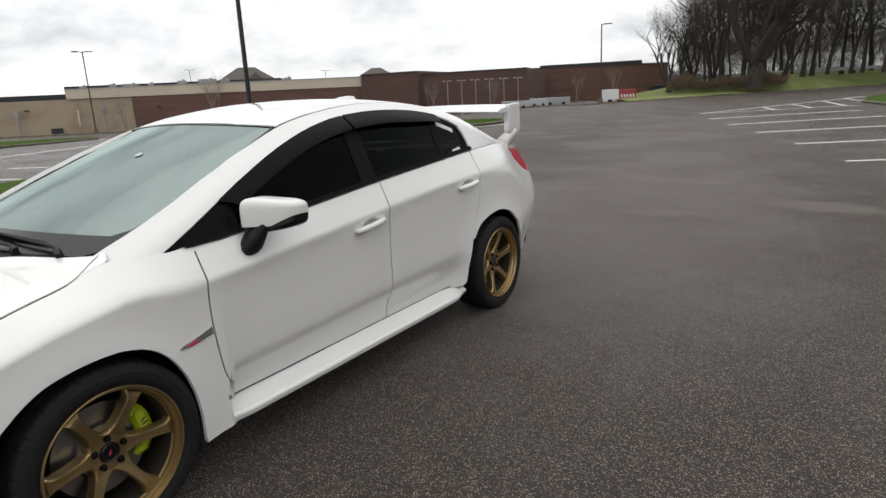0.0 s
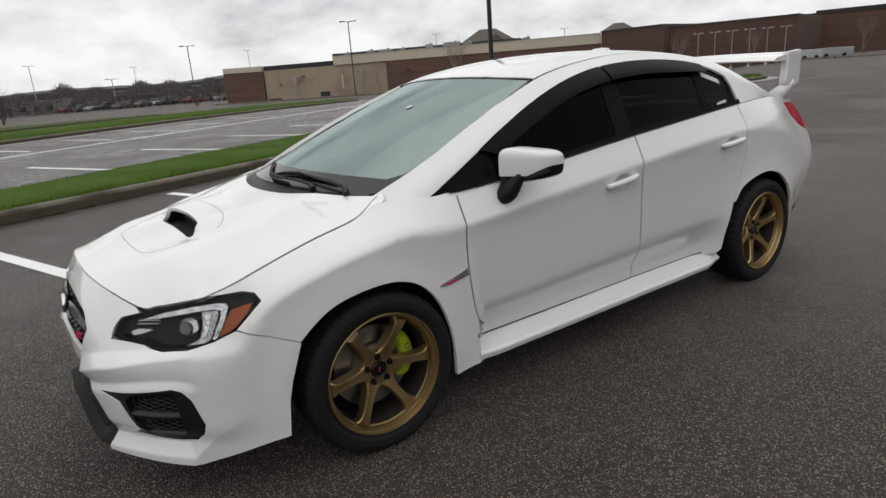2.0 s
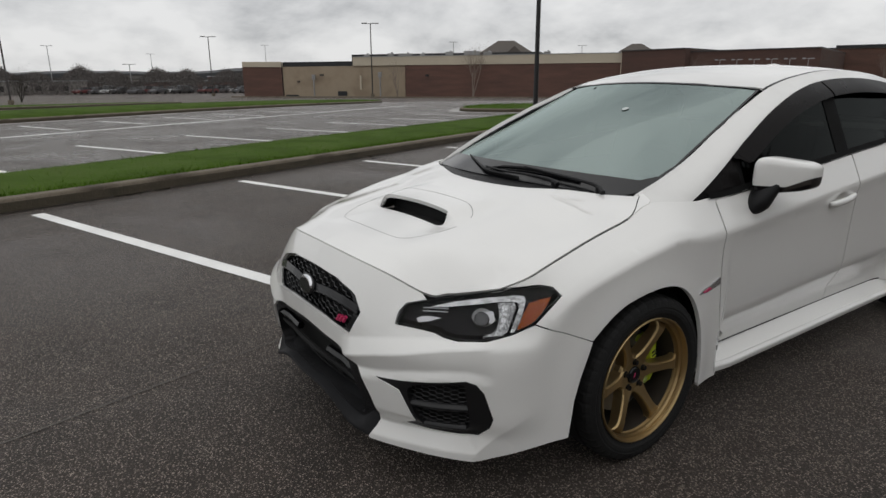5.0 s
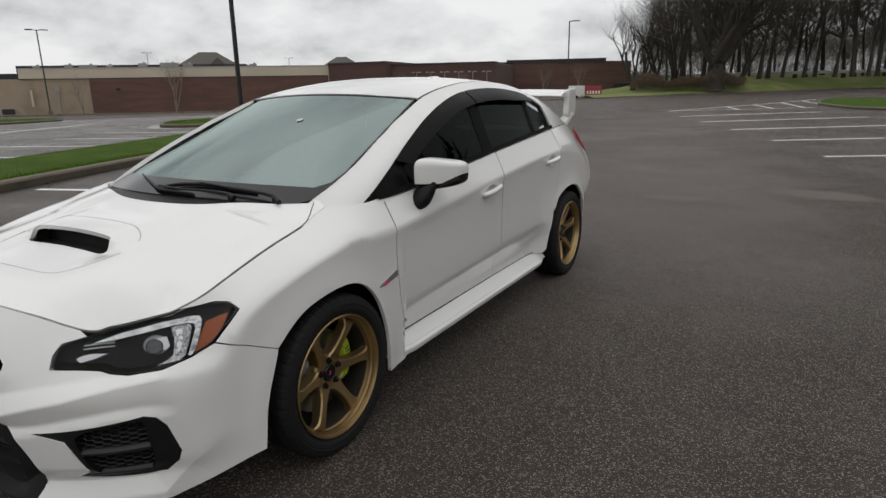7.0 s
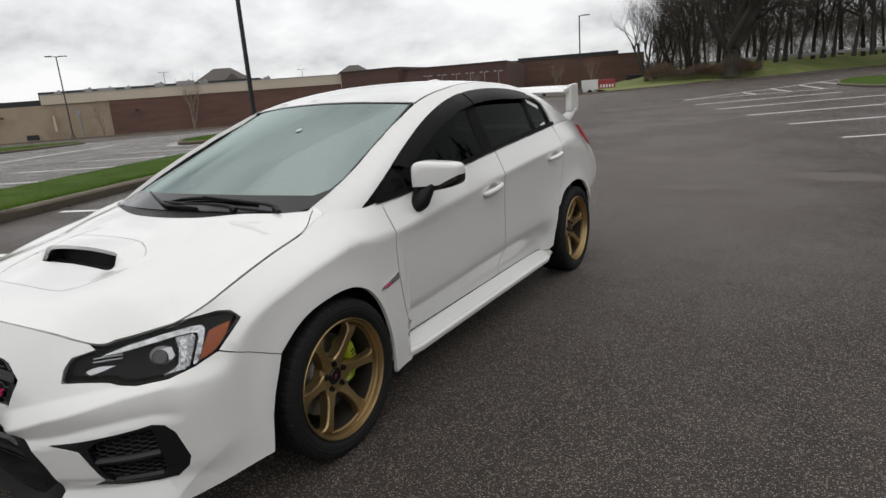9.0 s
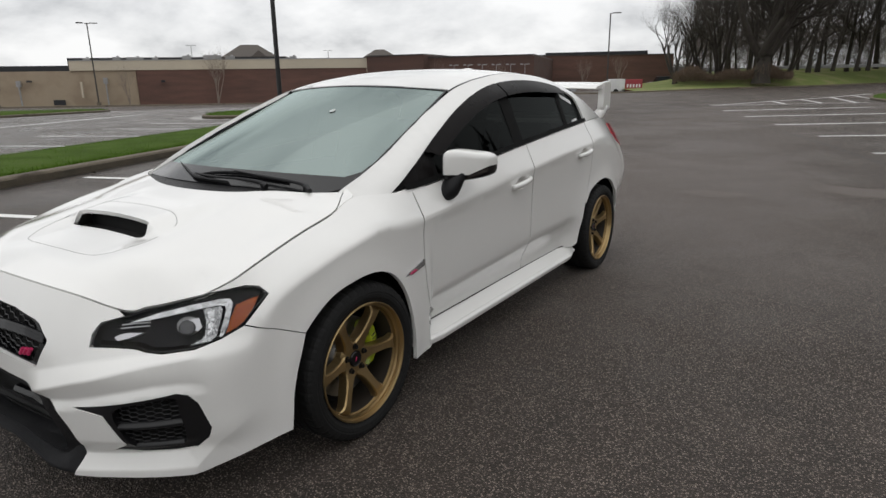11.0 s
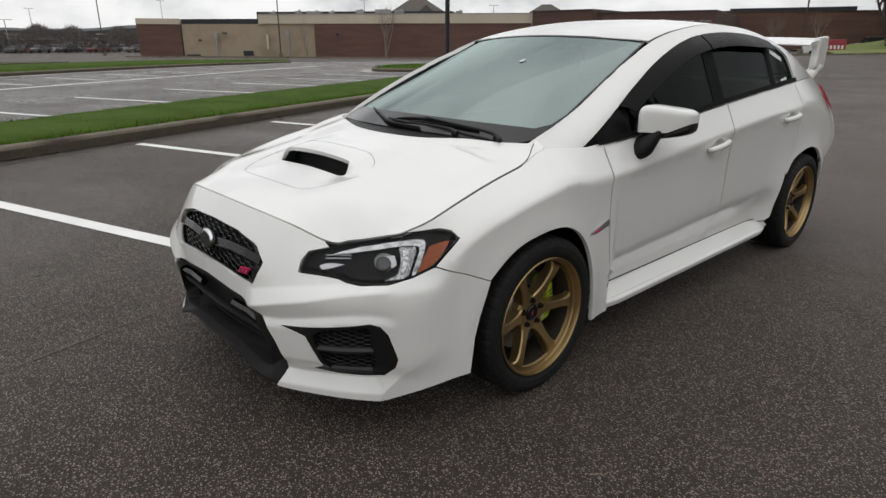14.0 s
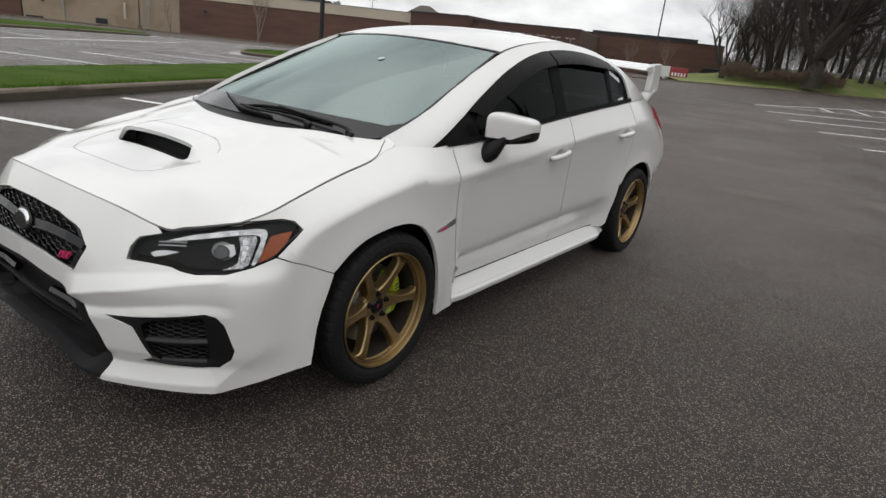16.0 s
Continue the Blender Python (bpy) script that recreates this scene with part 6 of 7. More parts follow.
def build_wheel(y, s, phase, caliper_at, z_c=0.3088):
    wheel = base("wheel")
    wheel.parent = car
    c = (0.0, 0.0, 0.0)
    bm = bmesh.new()
    prof = [(-0.115, 0.2375), (-0.122, 0.2618), (-0.124, 0.2842), (-0.118, 0.3040), (-0.107, 0.3145), (-0.095, 0.3185), (-0.060, 0.3200), (-0.057, 0.3130), (-0.049, 0.3130), (-0.046, 0.3200),
            (-0.006, 0.3205), (-0.004, 0.3130), (0.004, 0.3130), (0.006, 0.3205), (0.046, 0.3200), (0.049, 0.3130), (0.057, 0.3130), (0.060, 0.3200),
            (0.095, 0.3185), (0.107, 0.3145), (0.118, 0.3040), (0.124, 0.2842), (0.1225, 0.2788), (0.1235, 0.2743), (0.122, 0.2618), (0.116, 0.2508), (0.112, 0.2415), (0.09, 0.2415)]
    edge_rows = {3, 4, 5, 18, 19, 20}

    def wob(i, k, r):
        return r - (0.0028 if i in edge_rows and k % 4 == 0 else 0.0)
    lathe(bm, prof, c, 192, wob)
    part("tyre", bm, RUBBER, wheel, smooth=False)
    bm = bmesh.new()
    lathe(bm, [(0.106, 0.2415), (0.117, 0.2425), (0.120, 0.2405), (0.120, 0.2370), (0.112, 0.2345), (0.102, 0.2325), (0.101, 0.2255), (0.092, 0.2225)], c, 96)
    rim = part("rim", bm, GOLD, wheel, smooth=False)
    bm = bmesh.new()
    lathe(bm, [(0.092, 0.2225), (0.080, 0.2215), (0.077, 0.2160)], c, 96)
    part("barrel", bm, GOLD_SHADED, rim, smooth=True)
    bm = bmesh.new()
    lathe(bm, [(0.077, 0.2160), (0.055, 0.2125), (0.0, 0.210), (-0.09, 0.218), (-0.115, 0.24)], c, 72)
    part("inner_barrel", bm, BARREL_SHADE, rim, smooth=True)
    for k in range(6):
        bm = bmesh.new()
        a0 = radians(phase + 60 * k)
        rows = []
        #       radius, half width, front x, depth
        for r, hw, fx, dp in [(r0 * 0.945 if r0 > 0.06 else r0, *w0) for r0, *w0 in ((0.035, 0.030, 0.0575, 0.030), (0.058, 0.037, 0.059, 0.034), (0.072, 0.0305, 0.062, 0.040), (0.088, 0.0235, 0.066, 0.044), (0.110, 0.0190, 0.072, 0.046), (0.140, 0.0172, 0.079, 0.046),
                              (0.172, 0.0176, 0.086, 0.044), (0.196, 0.0200, 0.0905, 0.040), (0.212, 0.0245, 0.0905, 0.034), (0.225, 0.0320, 0.086, 0.026), (0.236, 0.0430, 0.076, 0.016))]:
            row = []
            for w, x in ((-hw * 1.12, fx - dp), (-hw, fx - 0.007), (-hw * 0.80, fx), (0, fx - 0.001), (hw * 0.80, fx), (hw, fx - 0.007), (hw * 1.12, fx - dp)):
                row.append(bm.verts.new((x, r * math.cos(a0) - w * math.sin(a0), r * math.sin(a0) + w * math.cos(a0))))
            rows.append(row)
        for p, q in zip(rows, rows[1:]):
            for j in range(6):
                bm.faces.new((p[j], q[j], q[j + 1], p[j + 1]))
        bmesh.ops.recalc_face_normals(bm, faces=bm.faces)
        if sum(f.normal.x for f in bm.faces) < 0:
            bmesh.ops.reverse_faces(bm, faces=bm.faces)
        part("spoke", bm, GOLD, wheel, smooth=False)
    bm = bmesh.new()
    lathe(bm, [(0.0, 0.080), (0.045, 0.080), (0.056, 0.074), (0.0585, 0.068), (0.0585, 0.036), (0.050, 0.033), (0.0, 0.033)], c, 48)
    hub = part("hub", bm, GOLD, wheel, smooth=False)
    bm = bmesh.new()
    lathe(bm, [(0.03, 0.0325), (0.060, 0.0325), (0.064, 0.029), (0.062, 0.026), (0.0615, 0.0005)], c, 36)
    part("hub_cap", bm, GLOSS_BLACK, hub)
    bm = bmesh.new()
    box(bm, 0.0615, -0.009, -0.003, 0.0630, 0.009, 0.003, 0.0008, Matrix.Rotation(radians(70), 4, "X"))
    part("cap_badge", bm, PINK, hub)
    for k in range(5):
        bm = bmesh.new()
        a0 = radians(phase + 18 + 72 * k)
        cy, cz = 0.0525 * math.cos(a0), 0.0525 * math.sin(a0)
        tube(bm, [(0.045, cy, cz), (0.059, cy, cz)], 0.0135, 14)
        tube(bm, [(0.050, cy, cz), (0.070, cy, cz)], 0.0095, 6)
        part("lug_nut", bm, GLOSS_BLACK, hub)
    bm = bmesh.new()
    lathe(bm, [(-0.02, 0.07), (-0.02, 0.165), (0.006, 0.165), (0.006, 0.10), (0.02, 0.09), (0.02, 0.03)], c, 64)
    part("brake_disc", bm, STEEL, wheel, smooth=False)
    bm = bmesh.new()
    n = 10
    rows = []
    for i in range(n + 1):
        a0 = radians(caliper_at - 48 + 96 * i / n)
        k = math.sin(math.pi * i / n) ** 0.35
        ri, ro = 0.120, 0.145 + 0.036 * k
        row = []
        for x, r in ((-0.04, ri), (0.018, ri), (0.034, ri + 0.012), (0.034, ro - 0.018), (0.022, ro), (-0.04, ro)):
            row.append(bm.verts.new((x, r * math.cos(a0), r * math.sin(a0))))
        rows.append(row)
    for p, q in zip(rows, rows[1:]):
        for j in range(6):
            bm.faces.new((p[j], q[j], q[(j + 1) % 6], p[(j + 1) % 6]))
    bm.faces.new(rows[0])
    bm.faces.new(rows[-1][::-1])
    for d in (-18, 18):
        a0 = radians(caliper_at + d)
        tube(bm, [(0.018, 0.150 * math.cos(a0), 0.150 * math.sin(a0)), (0.039, 0.150 * math.cos(a0), 0.150 * math.sin(a0))], [0.022, 0.018], 16)
    bmesh.ops.recalc_face_normals(bm, faces=bm.faces)
    cal = part("brake_caliper", bm, LIME, wheel, "lime yellow brake caliper")
    bm = bmesh.new()
    for d in (-6, 0, 6):
        a0 = radians(caliper_at + d)
        tube(bm, [(0.0345, 0.140 * math.cos(a0), 0.140 * math.sin(a0)), (0.0345, 0.162 * math.cos(a0 + 0.02), 0.162 * math.sin(a0 + 0.02))], 0.003, 6)
    part("caliper_mark", bm, GLOSS_BLACK, cal)
    bm = bmesh.new()
    lathe(bm, [(-0.06, 0.05), (-0.06, 0.21), (-0.10, 0.215)], c, 40)
    part("dust_shield", bm, SHADOW_BLACK, wheel)
    wheel.matrix_basis = Matrix.Translation((s * 0.768, y, z_c)) @ Matrix.Rotation(0 if s > 0 else math.pi, 4, "Z") @ Matrix.Diagonal((1, 0.978, 0.978, 1))
    return wheel


build_wheel(0.0, 1, 1, 12)
build_wheel(2.655, 1, 14, 152)
build_wheel(0.0, -1, 25, 168)
build_wheel(2.655, -1, 40, 28)

# -- wheel wells, floor pan and cabin --
for y in (-0.03, 2.66):
    for s in (1, -1):
        bm = bmesh.new()
        rows = []
        for k in range(25):
            a = math.pi * (-0.10 + 1.2 * k / 24)
            rows.append([bm.verts.new((s * x, y - (0.03 if y > 1 else 0) + 0.352 * math.cos(a), 0.312 + 0.352 * math.sin(a))) for x in (0.50, 0.832 if y < 1 else 0.805)])
        for p, q in zip(rows, rows[1:]):
            bm.faces.new((p[0], q[0], q[1], p[1]))
        part("wheel_liner", bm, SHADOW_BLACK, car, smooth=True)
        bm = bmesh.new()
        box(bm, s * 0.48 if s > 0 else -0.50, y - 0.37, 0.2, s * 0.50 if s > 0 else -0.48, y + 0.37, 0.68)
        part("wheel_well", bm, SHADOW_BLACK, car)
for nm, *ext in (("floor_pan", -0.745, 0.42, 0.19, 0.745, 2.22, 0.42), ("bulkhead", -0.80, 0.42, 0.425, 0.80, 0.60, 0.80), ("engine_tray", -0.48, -0.70, 0.20, 0.48, 0.415, 0.70),
                 ("crash_beam", -0.50, -0.78, 0.26, 0.50, -0.705, 0.42), ("boot_floor", -0.48, 2.225, 0.2, 0.48, 3.05, 0.8), ("rear_crash_beam", -0.74, 3.06, 0.3, 0.74, 3.35, 0.85),
                 ("door_inner", 0.725, 0.61, 0.425, 0.750, 2.25, 0.86), ("door_inner", -0.750, 0.61, 0.425, -0.725, 2.25, 0.86),
                 ("rear_inner", 0.57, 2.3, 0.81, 0.67, 3.05, 0.96), ("rear_inner", -0.67, 2.3, 0.81, -0.57, 3.05, 0.96)):
    bm = bmesh.new()
    box(bm, *ext, 0.01)
    part(nm, bm, SHADOW_BLACK, car)
bm = bmesh.new()
rows = []
for y, z in ((0.16, 0.93), (0.30, 0.955), (0.42, 0.955), (0.52, 0.93), (0.58, 0.86), (0.60, 0.70)):
    rows.append([bm.verts.new((x, y + 0.10 * (x / 0.7) ** 2, z - 0.02 * (x / 0.7) ** 2)) for x in (-0.72 + 1.44 * i / 12 for i in range(13))])
for p, q in zip(rows, rows[1:]):
    for j in range(12):
        bm.faces.new((p[j], q[j], q[j + 1], p[j + 1]))
bmesh.ops.recalc_face_normals(bm, faces=bm.faces)
part("dashboard", bm, CABIN, car, smooth=True)
for sx in (0.36, -0.36):
    seat = base("front_seat")
    seat.parent = car
    bm = bmesh.new()
    box(bm, sx - 0.25, 0.95, 0.42, sx + 0.25, 1.45, 0.60, 0.06)
    part("seat_cushion", bm, SEAT, seat)
    bm = bmesh.new()
    box(bm, sx - 0.25, -0.07, 0.0, sx + 0.25, 0.07, 0.60, 0.06, Matrix.Translation((0, 1.42, 0.56)) @ Matrix.Rotation(radians(-18), 4, "X"))
    part("seat_back", bm, SEAT, seat)
    bm = bmesh.new()
    box(bm, sx - 0.13, 1.58, 1.10, sx + 0.13, 1.68, 1.26, 0.04)
    part("headrest", bm, SEAT, seat)
bm = bmesh.new()
ringp = []
for k in range(33):
    a = 2 * math.pi * k / 32
    ringp.append(Vector((0.36 + 0.175 * math.cos(a), 0.72 - 0.175 * math.sin(a) * 0.40, 0.905 + 0.175 * math.sin(a) * 0.92)))
tube(bm, ringp, 0.015, 8, cap=False)
for a in (0.2, math.pi - 0.2, -math.pi / 2):
    tube(bm, [(0.36, 0.70, 0.90), (0.36 + 0.17 * math.cos(a), 0.72 - 0.07 * math.sin(a), 0.905 + 0.16 * math.sin(a))], 0.018, 6)
part("steering_wheel", bm, CABIN, car, smooth=True)
bm = bmesh.new()
disc_on(bm, 0.28, 0.66, 0.024, 0.017, screen_low, 24, 0.0012)
part("screen_sticker", bm, PALE_STICKER, car, "small pale oval sticker on the windscreen")
panel("headliner", [(-0.93, 1.03), (0.93, 1.03), (0.93, 2.5), (-0.93, 2.5)], lambda u, y: tuple(Vector(roof_shape(u, y)) - Vector((0, 0, 0.03))), SEAT, car, step=0.12, rim=0.0, out=(0, 0, 1))
bm = bmesh.new()
box(bm, -0.66, 1.95, 0.45, 0.66, 2.25, 0.62, 0.06)
box(bm, -0.66, 2.2, 0.55, 0.66, 2.32, 1.08, 0.05)
part("rear_bench", bm, SEAT, car)

# ---- far things ----


def at(az, r):
    x, y = polar(az, r)
    return x, y, ground_z(x, y)


def facing(az):
    return radians(az)


# rooftop units on the store
for az, w, h, d in ((62.3, 0.9, 0.5, 1.2), (60.2, 1.0, 0.6, 1.4), (58.9, 2.2, 0.55, 1.6), (57.4, 0.8, 0.5, 1.0), (55.0, 1.2, 0.7, 1.5), (53.0, 2.4, 0.75, 1.8), (51.6, 1.3, 0.6, 1.3), (46.4, 1.0, 0.5, 1.2)):
    x, y = polar(az, facade_r(az) + 3)
    unit = base("rooftop_unit", (x, y, 4.9), facing(az))
    bm = bmesh.new()
    box(bm, -w / 2, -d / 2, 0, w / 2, d / 2, h, 0.03)
    part("casing", bm, ROOF_METAL, unit)
    bm = bmesh.new()
    tube(bm, [(w * 0.2, 0, h), (w * 0.2, 0, h + 0.18)], 0.18, 10)
    part("vent_cap", bm, POLE_GREY, unit)
    tagged(unit, "grey metal ventilation unit on the flat roof", "rooftop unit", "rooftop units")


def on_front(name, az, z0, z1, width, depth, mat, parent=None):
    x, y = polar(az, facade_r(az) - 0.3)
    d = Vector(polar(40.5, 92)) - Vector(polar(69.7, 106))
    ob_turn = math.atan2(d.y, d.x)
    bm = bmesh.new()
    m = Matrix.Translation((x, y, 0)) @ Matrix.Rotation(ob_turn, 4, "Z")
    box(bm, -width / 2, -depth, z0, width / 2, depth, z1, 0.0, m)
    return part(name, bm, mat, parent)


for az, z0, z1, w, mat, nm in ((64.55, -0.85, -0.15, 1.5, BLACK_PANEL, "louvre"), (62.9, 0.1, 2.2, 0.25, CREAM_WALL, "downpipe"), (67.0, -0.9, 2.2, 0.12, POLE_GREY, "conduit"),
                               (67.0, 1.6, 2.4, 0.55, POLE_GREY, "meter_box"), (66.3, 2.2, 2.45, 0.6, POLE_DARK, "wall_lamp"), (68.3, 1.2, 1.45, 0.35, POLE_DARK, "wall_lamp"),
                               (61.2, -0.9, 2.6, 0.12, POLE_GREY, "conduit"), (61.2, 1.9, 2.7, 0.5, POLE_GREY, "meter_box"), (57.0, 2.0, 2.3, 0.5, BLACK_PANEL, "wall_lamp"),
                               (72.0, -0.9, 0.6, 1.2, BLACK_PANEL, "door_recess"), (72.0, 0.75, 1.5, 1.0, CREAM_WALL, "wall_sign"), (68.9, -0.95, -0.7, 2.2, BLACK_PANEL, "louvre")):
    on_front(nm, az, z0, z1, w, 0.12 if mat is not BLACK_PANEL else 0.06, mat, store)
# low kerb in front of the store
bm = bmesh.new()
for i in range(40):
    a, b = Vector(polar(74 - i, facade_r(max(41, 74 - i)) - 6)), Vector(polar(73 - i, facade_r(max(41, 73 - i)) - 6))
    za, zb = ground_z(*a), ground_z(*b)
    vs = [bm.verts.new((a.x, a.y, za - 0.05)), bm.verts.new((b.x, b.y, zb - 0.05)), bm.verts.new((b.x, b.y, zb + 0.16)), bm.verts.new((a.x, a.y, za + 0.16))]
    bm.faces.new(vs)
    c, d = Vector(polar(74 - i, facade_r(max(41, 74 - i)) - 5)), Vector(polar(73 - i, facade_r(max(41, 73 - i)) - 5))
    bm.faces.new((vs[3], vs[2], bm.verts.new((d.x, d.y, zb + 0.17)), bm.verts.new((c.x, c.y, za + 0.17))))
tagged(part("kerb_store_front", bm, CONCRETE), "long low concrete kerb before the store", "kerb", kind="structure")


def house(az, r, width, z_eave, z_top, gable):
    x, y = polar(az, r)
    h = base("house", (x, y, 0), facing(az))
    d = width * 0.7
    bm = bmesh.new()
    box(bm, -width / 2, -d / 2, -2, width / 2, d / 2, z_eave)
    part("wall", bm, CREAM_WALL, h)
    bm = bmesh.new()
    e = 0.5
    lo = [bm.verts.new((sx * (width / 2 + e), sy * (d / 2 + e), z_eave - 0.05)) for sx, sy in ((-1, -1), (1, -1), (1, 1), (-1, 1))]
    hi = [bm.verts.new((-width * 0.16, 0, z_top)), bm.verts.new((width * 0.16, 0, z_top))]
    for f in ((lo[0], lo[1], hi[1], hi[0]), (lo[1], lo[2], hi[1]), (lo[2], lo[3], hi[0], hi[1]), (lo[3], lo[0], hi[0]), lo[::-1]):
        bm.faces.new(f)
    part("roof", bm, SHINGLE, h)
    if gable:
        bm = bmesh.new()
        g = [bm.verts.new(p) for p in ((width * 0.02, -d / 2 - 0.4, z_eave + 0.2), (width * 0.3, -d / 2 - 0.4, z_eave + 0.2), (width * 0.16, -d / 2 - 0.4, z_eave + 1.6),
                                       (width * 0.02, 0, z_eave + 0.2), (width * 0.3, 0, z_eave + 0.2), (width * 0.16, 0, z_eave + 1.6))]
        for f in ((g[0], g[1], g[2]), (g[1], g[4], g[5], g[2]), (g[0], g[2], g[5], g[3])):
            bm.faces.new(f)
        part("gable", bm, SHINGLE, h)
    return tagged(h, "distant house with a grey hipped shingle roof behind the store", "house", "houses")


house(49.9, 150, 11.4, 7.3, 10.2, True)
house(38.8, 150, 6.6, 7.4, 9.1, False)

# twin lamps before the brick building
for k in range(6):
    az = 32.3 - 1.26 * k
    x, y = polar(az, 79)
    lamp_post("garden_lamp", x, y, 3.5 - ground_z(x, y), 0.045, POLE_GREY, arm=0.4, heads=2, turn=facing(az), label="pale twin-headed lamp post before the brick wall")
# lot lamps far off
for az, r, el in ((86.9, 190, 2.7), (70.8, 230, 3.0), (79.8, 240, 2.2), (54.5, 190, 3.3), (43.3, 190, 2.9), (81.5, 150, 1.4)):
    x, y = polar(az, r)
    lamp_post("street_lamp", x, y, 1.36 + r * math.tan(radians(el)) - ground_z(x, y), 0.11, POLE_GREY, heads=2, turn=facing(az), label="distant grey twin-headed lamp post")

# trailers and truck beyond the lot's edge
TRAILER = material("trailer_grey", (0.34, 0.35, 0.36), 0.5, vary=0.15, each=0.2)
TRUCK_WHITE = material("truck_white", (0.65, 0.65, 0.64), 0.5, vary=0.1)
TRUCK_RED = material("truck_red", (0.28, 0.03, 0.04), 0.5, vary=0.15)
CAR_DARK = material("far_car_paint", (0.16, 0.16, 0.17), 0.35, vary=0.1, each=0.85)
CAR_RED = material("far_car_red", (0.16, 0.03, 0.03), 0.35, vary=0.1)
CAR_WHITE = material("far_car_white", (0.6, 0.6, 0.6), 0.35, vary=0.1)
CAR_GLASS = material("far_car_glass", (0.02, 0.022, 0.025), 0.1, vary=0.05)
for az, w, h in ((26.2, 3.6, 0.95), (24.2, 2.2, 1.0), (22.6, 3.2, 0.95)):
    x, y, z = at(az, 80)
    t = base("trailer", (x, y, z), facing(az))
    bm = bmesh.new()
    box(bm, -w / 2, -1.0, 0.18, w / 2, 1.0, h, 0.04)
    part("body", bm, TRAILER, t)
    for sx in (-0.25, 0.25):
        bm = bmesh.new()
        tube(bm, [(sx * w, -1.02, 0.2), (sx * w, 1.02, 0.2)], 0.2, 12)
        part("wheel", bm, RUBBER, t)
    tagged(t, "low grey trailer parked beyond the lot's edge", "trailer", "trailers")
x, y, z = at(17.1, 84)
t = base("box_truck", (x, y, z - 0.3), facing(17.1))
for nm, x0, x1, h, mat in (("cab", -2.4, -0.35, 1.8, TRUCK_WHITE), ("cargo_box", -0.3, 1.75, 1.75, TRUCK_RED)):
    bm = bmesh.new()
    box(bm, x0, -1.0, 0.3, x1, 1.0, h, 0.06)
    part(nm, bm, mat, t)
bm = bmesh.new()
for k in range(5):
    box(bm, -0.1 + 0.36 * k, -1.012, 0.75, 0.1 + 0.36 * k, -1.004, 1.15)
part("side_lettering", bm, STICKER, t, "plain pale bars")
for sx in (-1.4, 1.4):
    bm = bmesh.new()
    tube(bm, [(sx, -1.02, 0.3), (sx, 1.02, 0.3)], 0.3, 14)
    part("wheel", bm, RUBBER, t)
tagged(t, "white and red box truck parked beyond the lot", "truck")


def far_car(az, r, mat, turn, kind=0):
    x, y, z = at(az, r)
    c = base("parked_car", (x, y, z), turn)
    W = 1.75
    bm = bmesh.new()
    rows = []
    prof = [(-2.2, 0.35, 0.62), (-2.1, 0.3, 0.78), (-1.0, 0.3, 0.92), (0.0, 0.3, 0.95), (1.4, 0.3, 0.96), (2.1, 0.3, 0.9), (2.2, 0.38, 0.7)]
    for px, z0, z1 in prof:
        rows.append([bm.verts.new((px, sy * W / 2 * k, zz)) for sy, k, zz in ((-1, 0.92, z0), (-1, 1, 0.6), (-1, 0.94, z1), (1, 0.94, z1), (1, 1, 0.6), (1, 0.92, z0))])
    for p, q in zip(rows, rows[1:]):
        for j in range(6):
            bm.faces.new((p[j], q[j], q[(j + 1) % 6], p[(j + 1) % 6]))
    bm.faces.new(rows[0])
    bm.faces.new(rows[-1][::-1])
    bmesh.ops.recalc_face_normals(bm, faces=bm.faces)
    part("body", bm, mat, c)
    bm = bmesh.new()
    hi = 1.45 if kind == 0 else 1.7
    lo = [bm.verts.new(p) for p in ((-1.1, -0.78, 0.9), (1.7, -0.78, 0.9), (1.7, 0.78, 0.9), (-1.1, 0.78, 0.9))]
    up = [bm.verts.new(p) for p in ((-0.4, -0.6, hi), (1.1 + 0.4 * kind, -0.6, hi), (1.1 + 0.4 * kind, 0.6, hi), (-0.4, 0.6, hi))]
    for k in range(4):
        bm.faces.new((lo[k], lo[(k + 1) % 4], up[(k + 1) % 4], up[k]))
    bmesh.ops.recalc_face_normals(bm, faces=bm.faces)
    part("window_band", bm, CAR_GLASS, c)
    bm = bmesh.new()
    box(bm, -0.42, -0.61, hi - 0.02, 1.12 + 0.4 * kind, 0.61, hi + 0.04, 0.02)
    part("roof", bm, mat, c)
    for sx in (-1.35, 1.35):
        for sy in (-1, 1):
            bm = bmesh.new()
            tube(bm, [(sx, sy * 0.66, 0.32), (sx, sy * 0.88, 0.32)], 0.32, 14)
            part("wheel", bm, RUBBER, c)
    return tagged(c, "distant parked car in the lower lot", "car", "far parked cars")


rng = random.Random(4)
for k in range(15):
    az = 72.3 + 0.9 * k + rng.uniform(-0.2, 0.2)
    far_car(az, 148 + rng.uniform(-5, 8), (CAR_DARK, CAR_DARK, CAR_WHITE, CAR_DARK, CAR_RED)[k % 5], facing(az) + rng.uniform(0.6, 1.2), k % 3 == 0)
far_car(14.4, 108, CAR_DARK, facing(14) + 0.4, 1)
far_car(14.9, 122, CAR_WHITE, facing(14) + 0.2, 1)


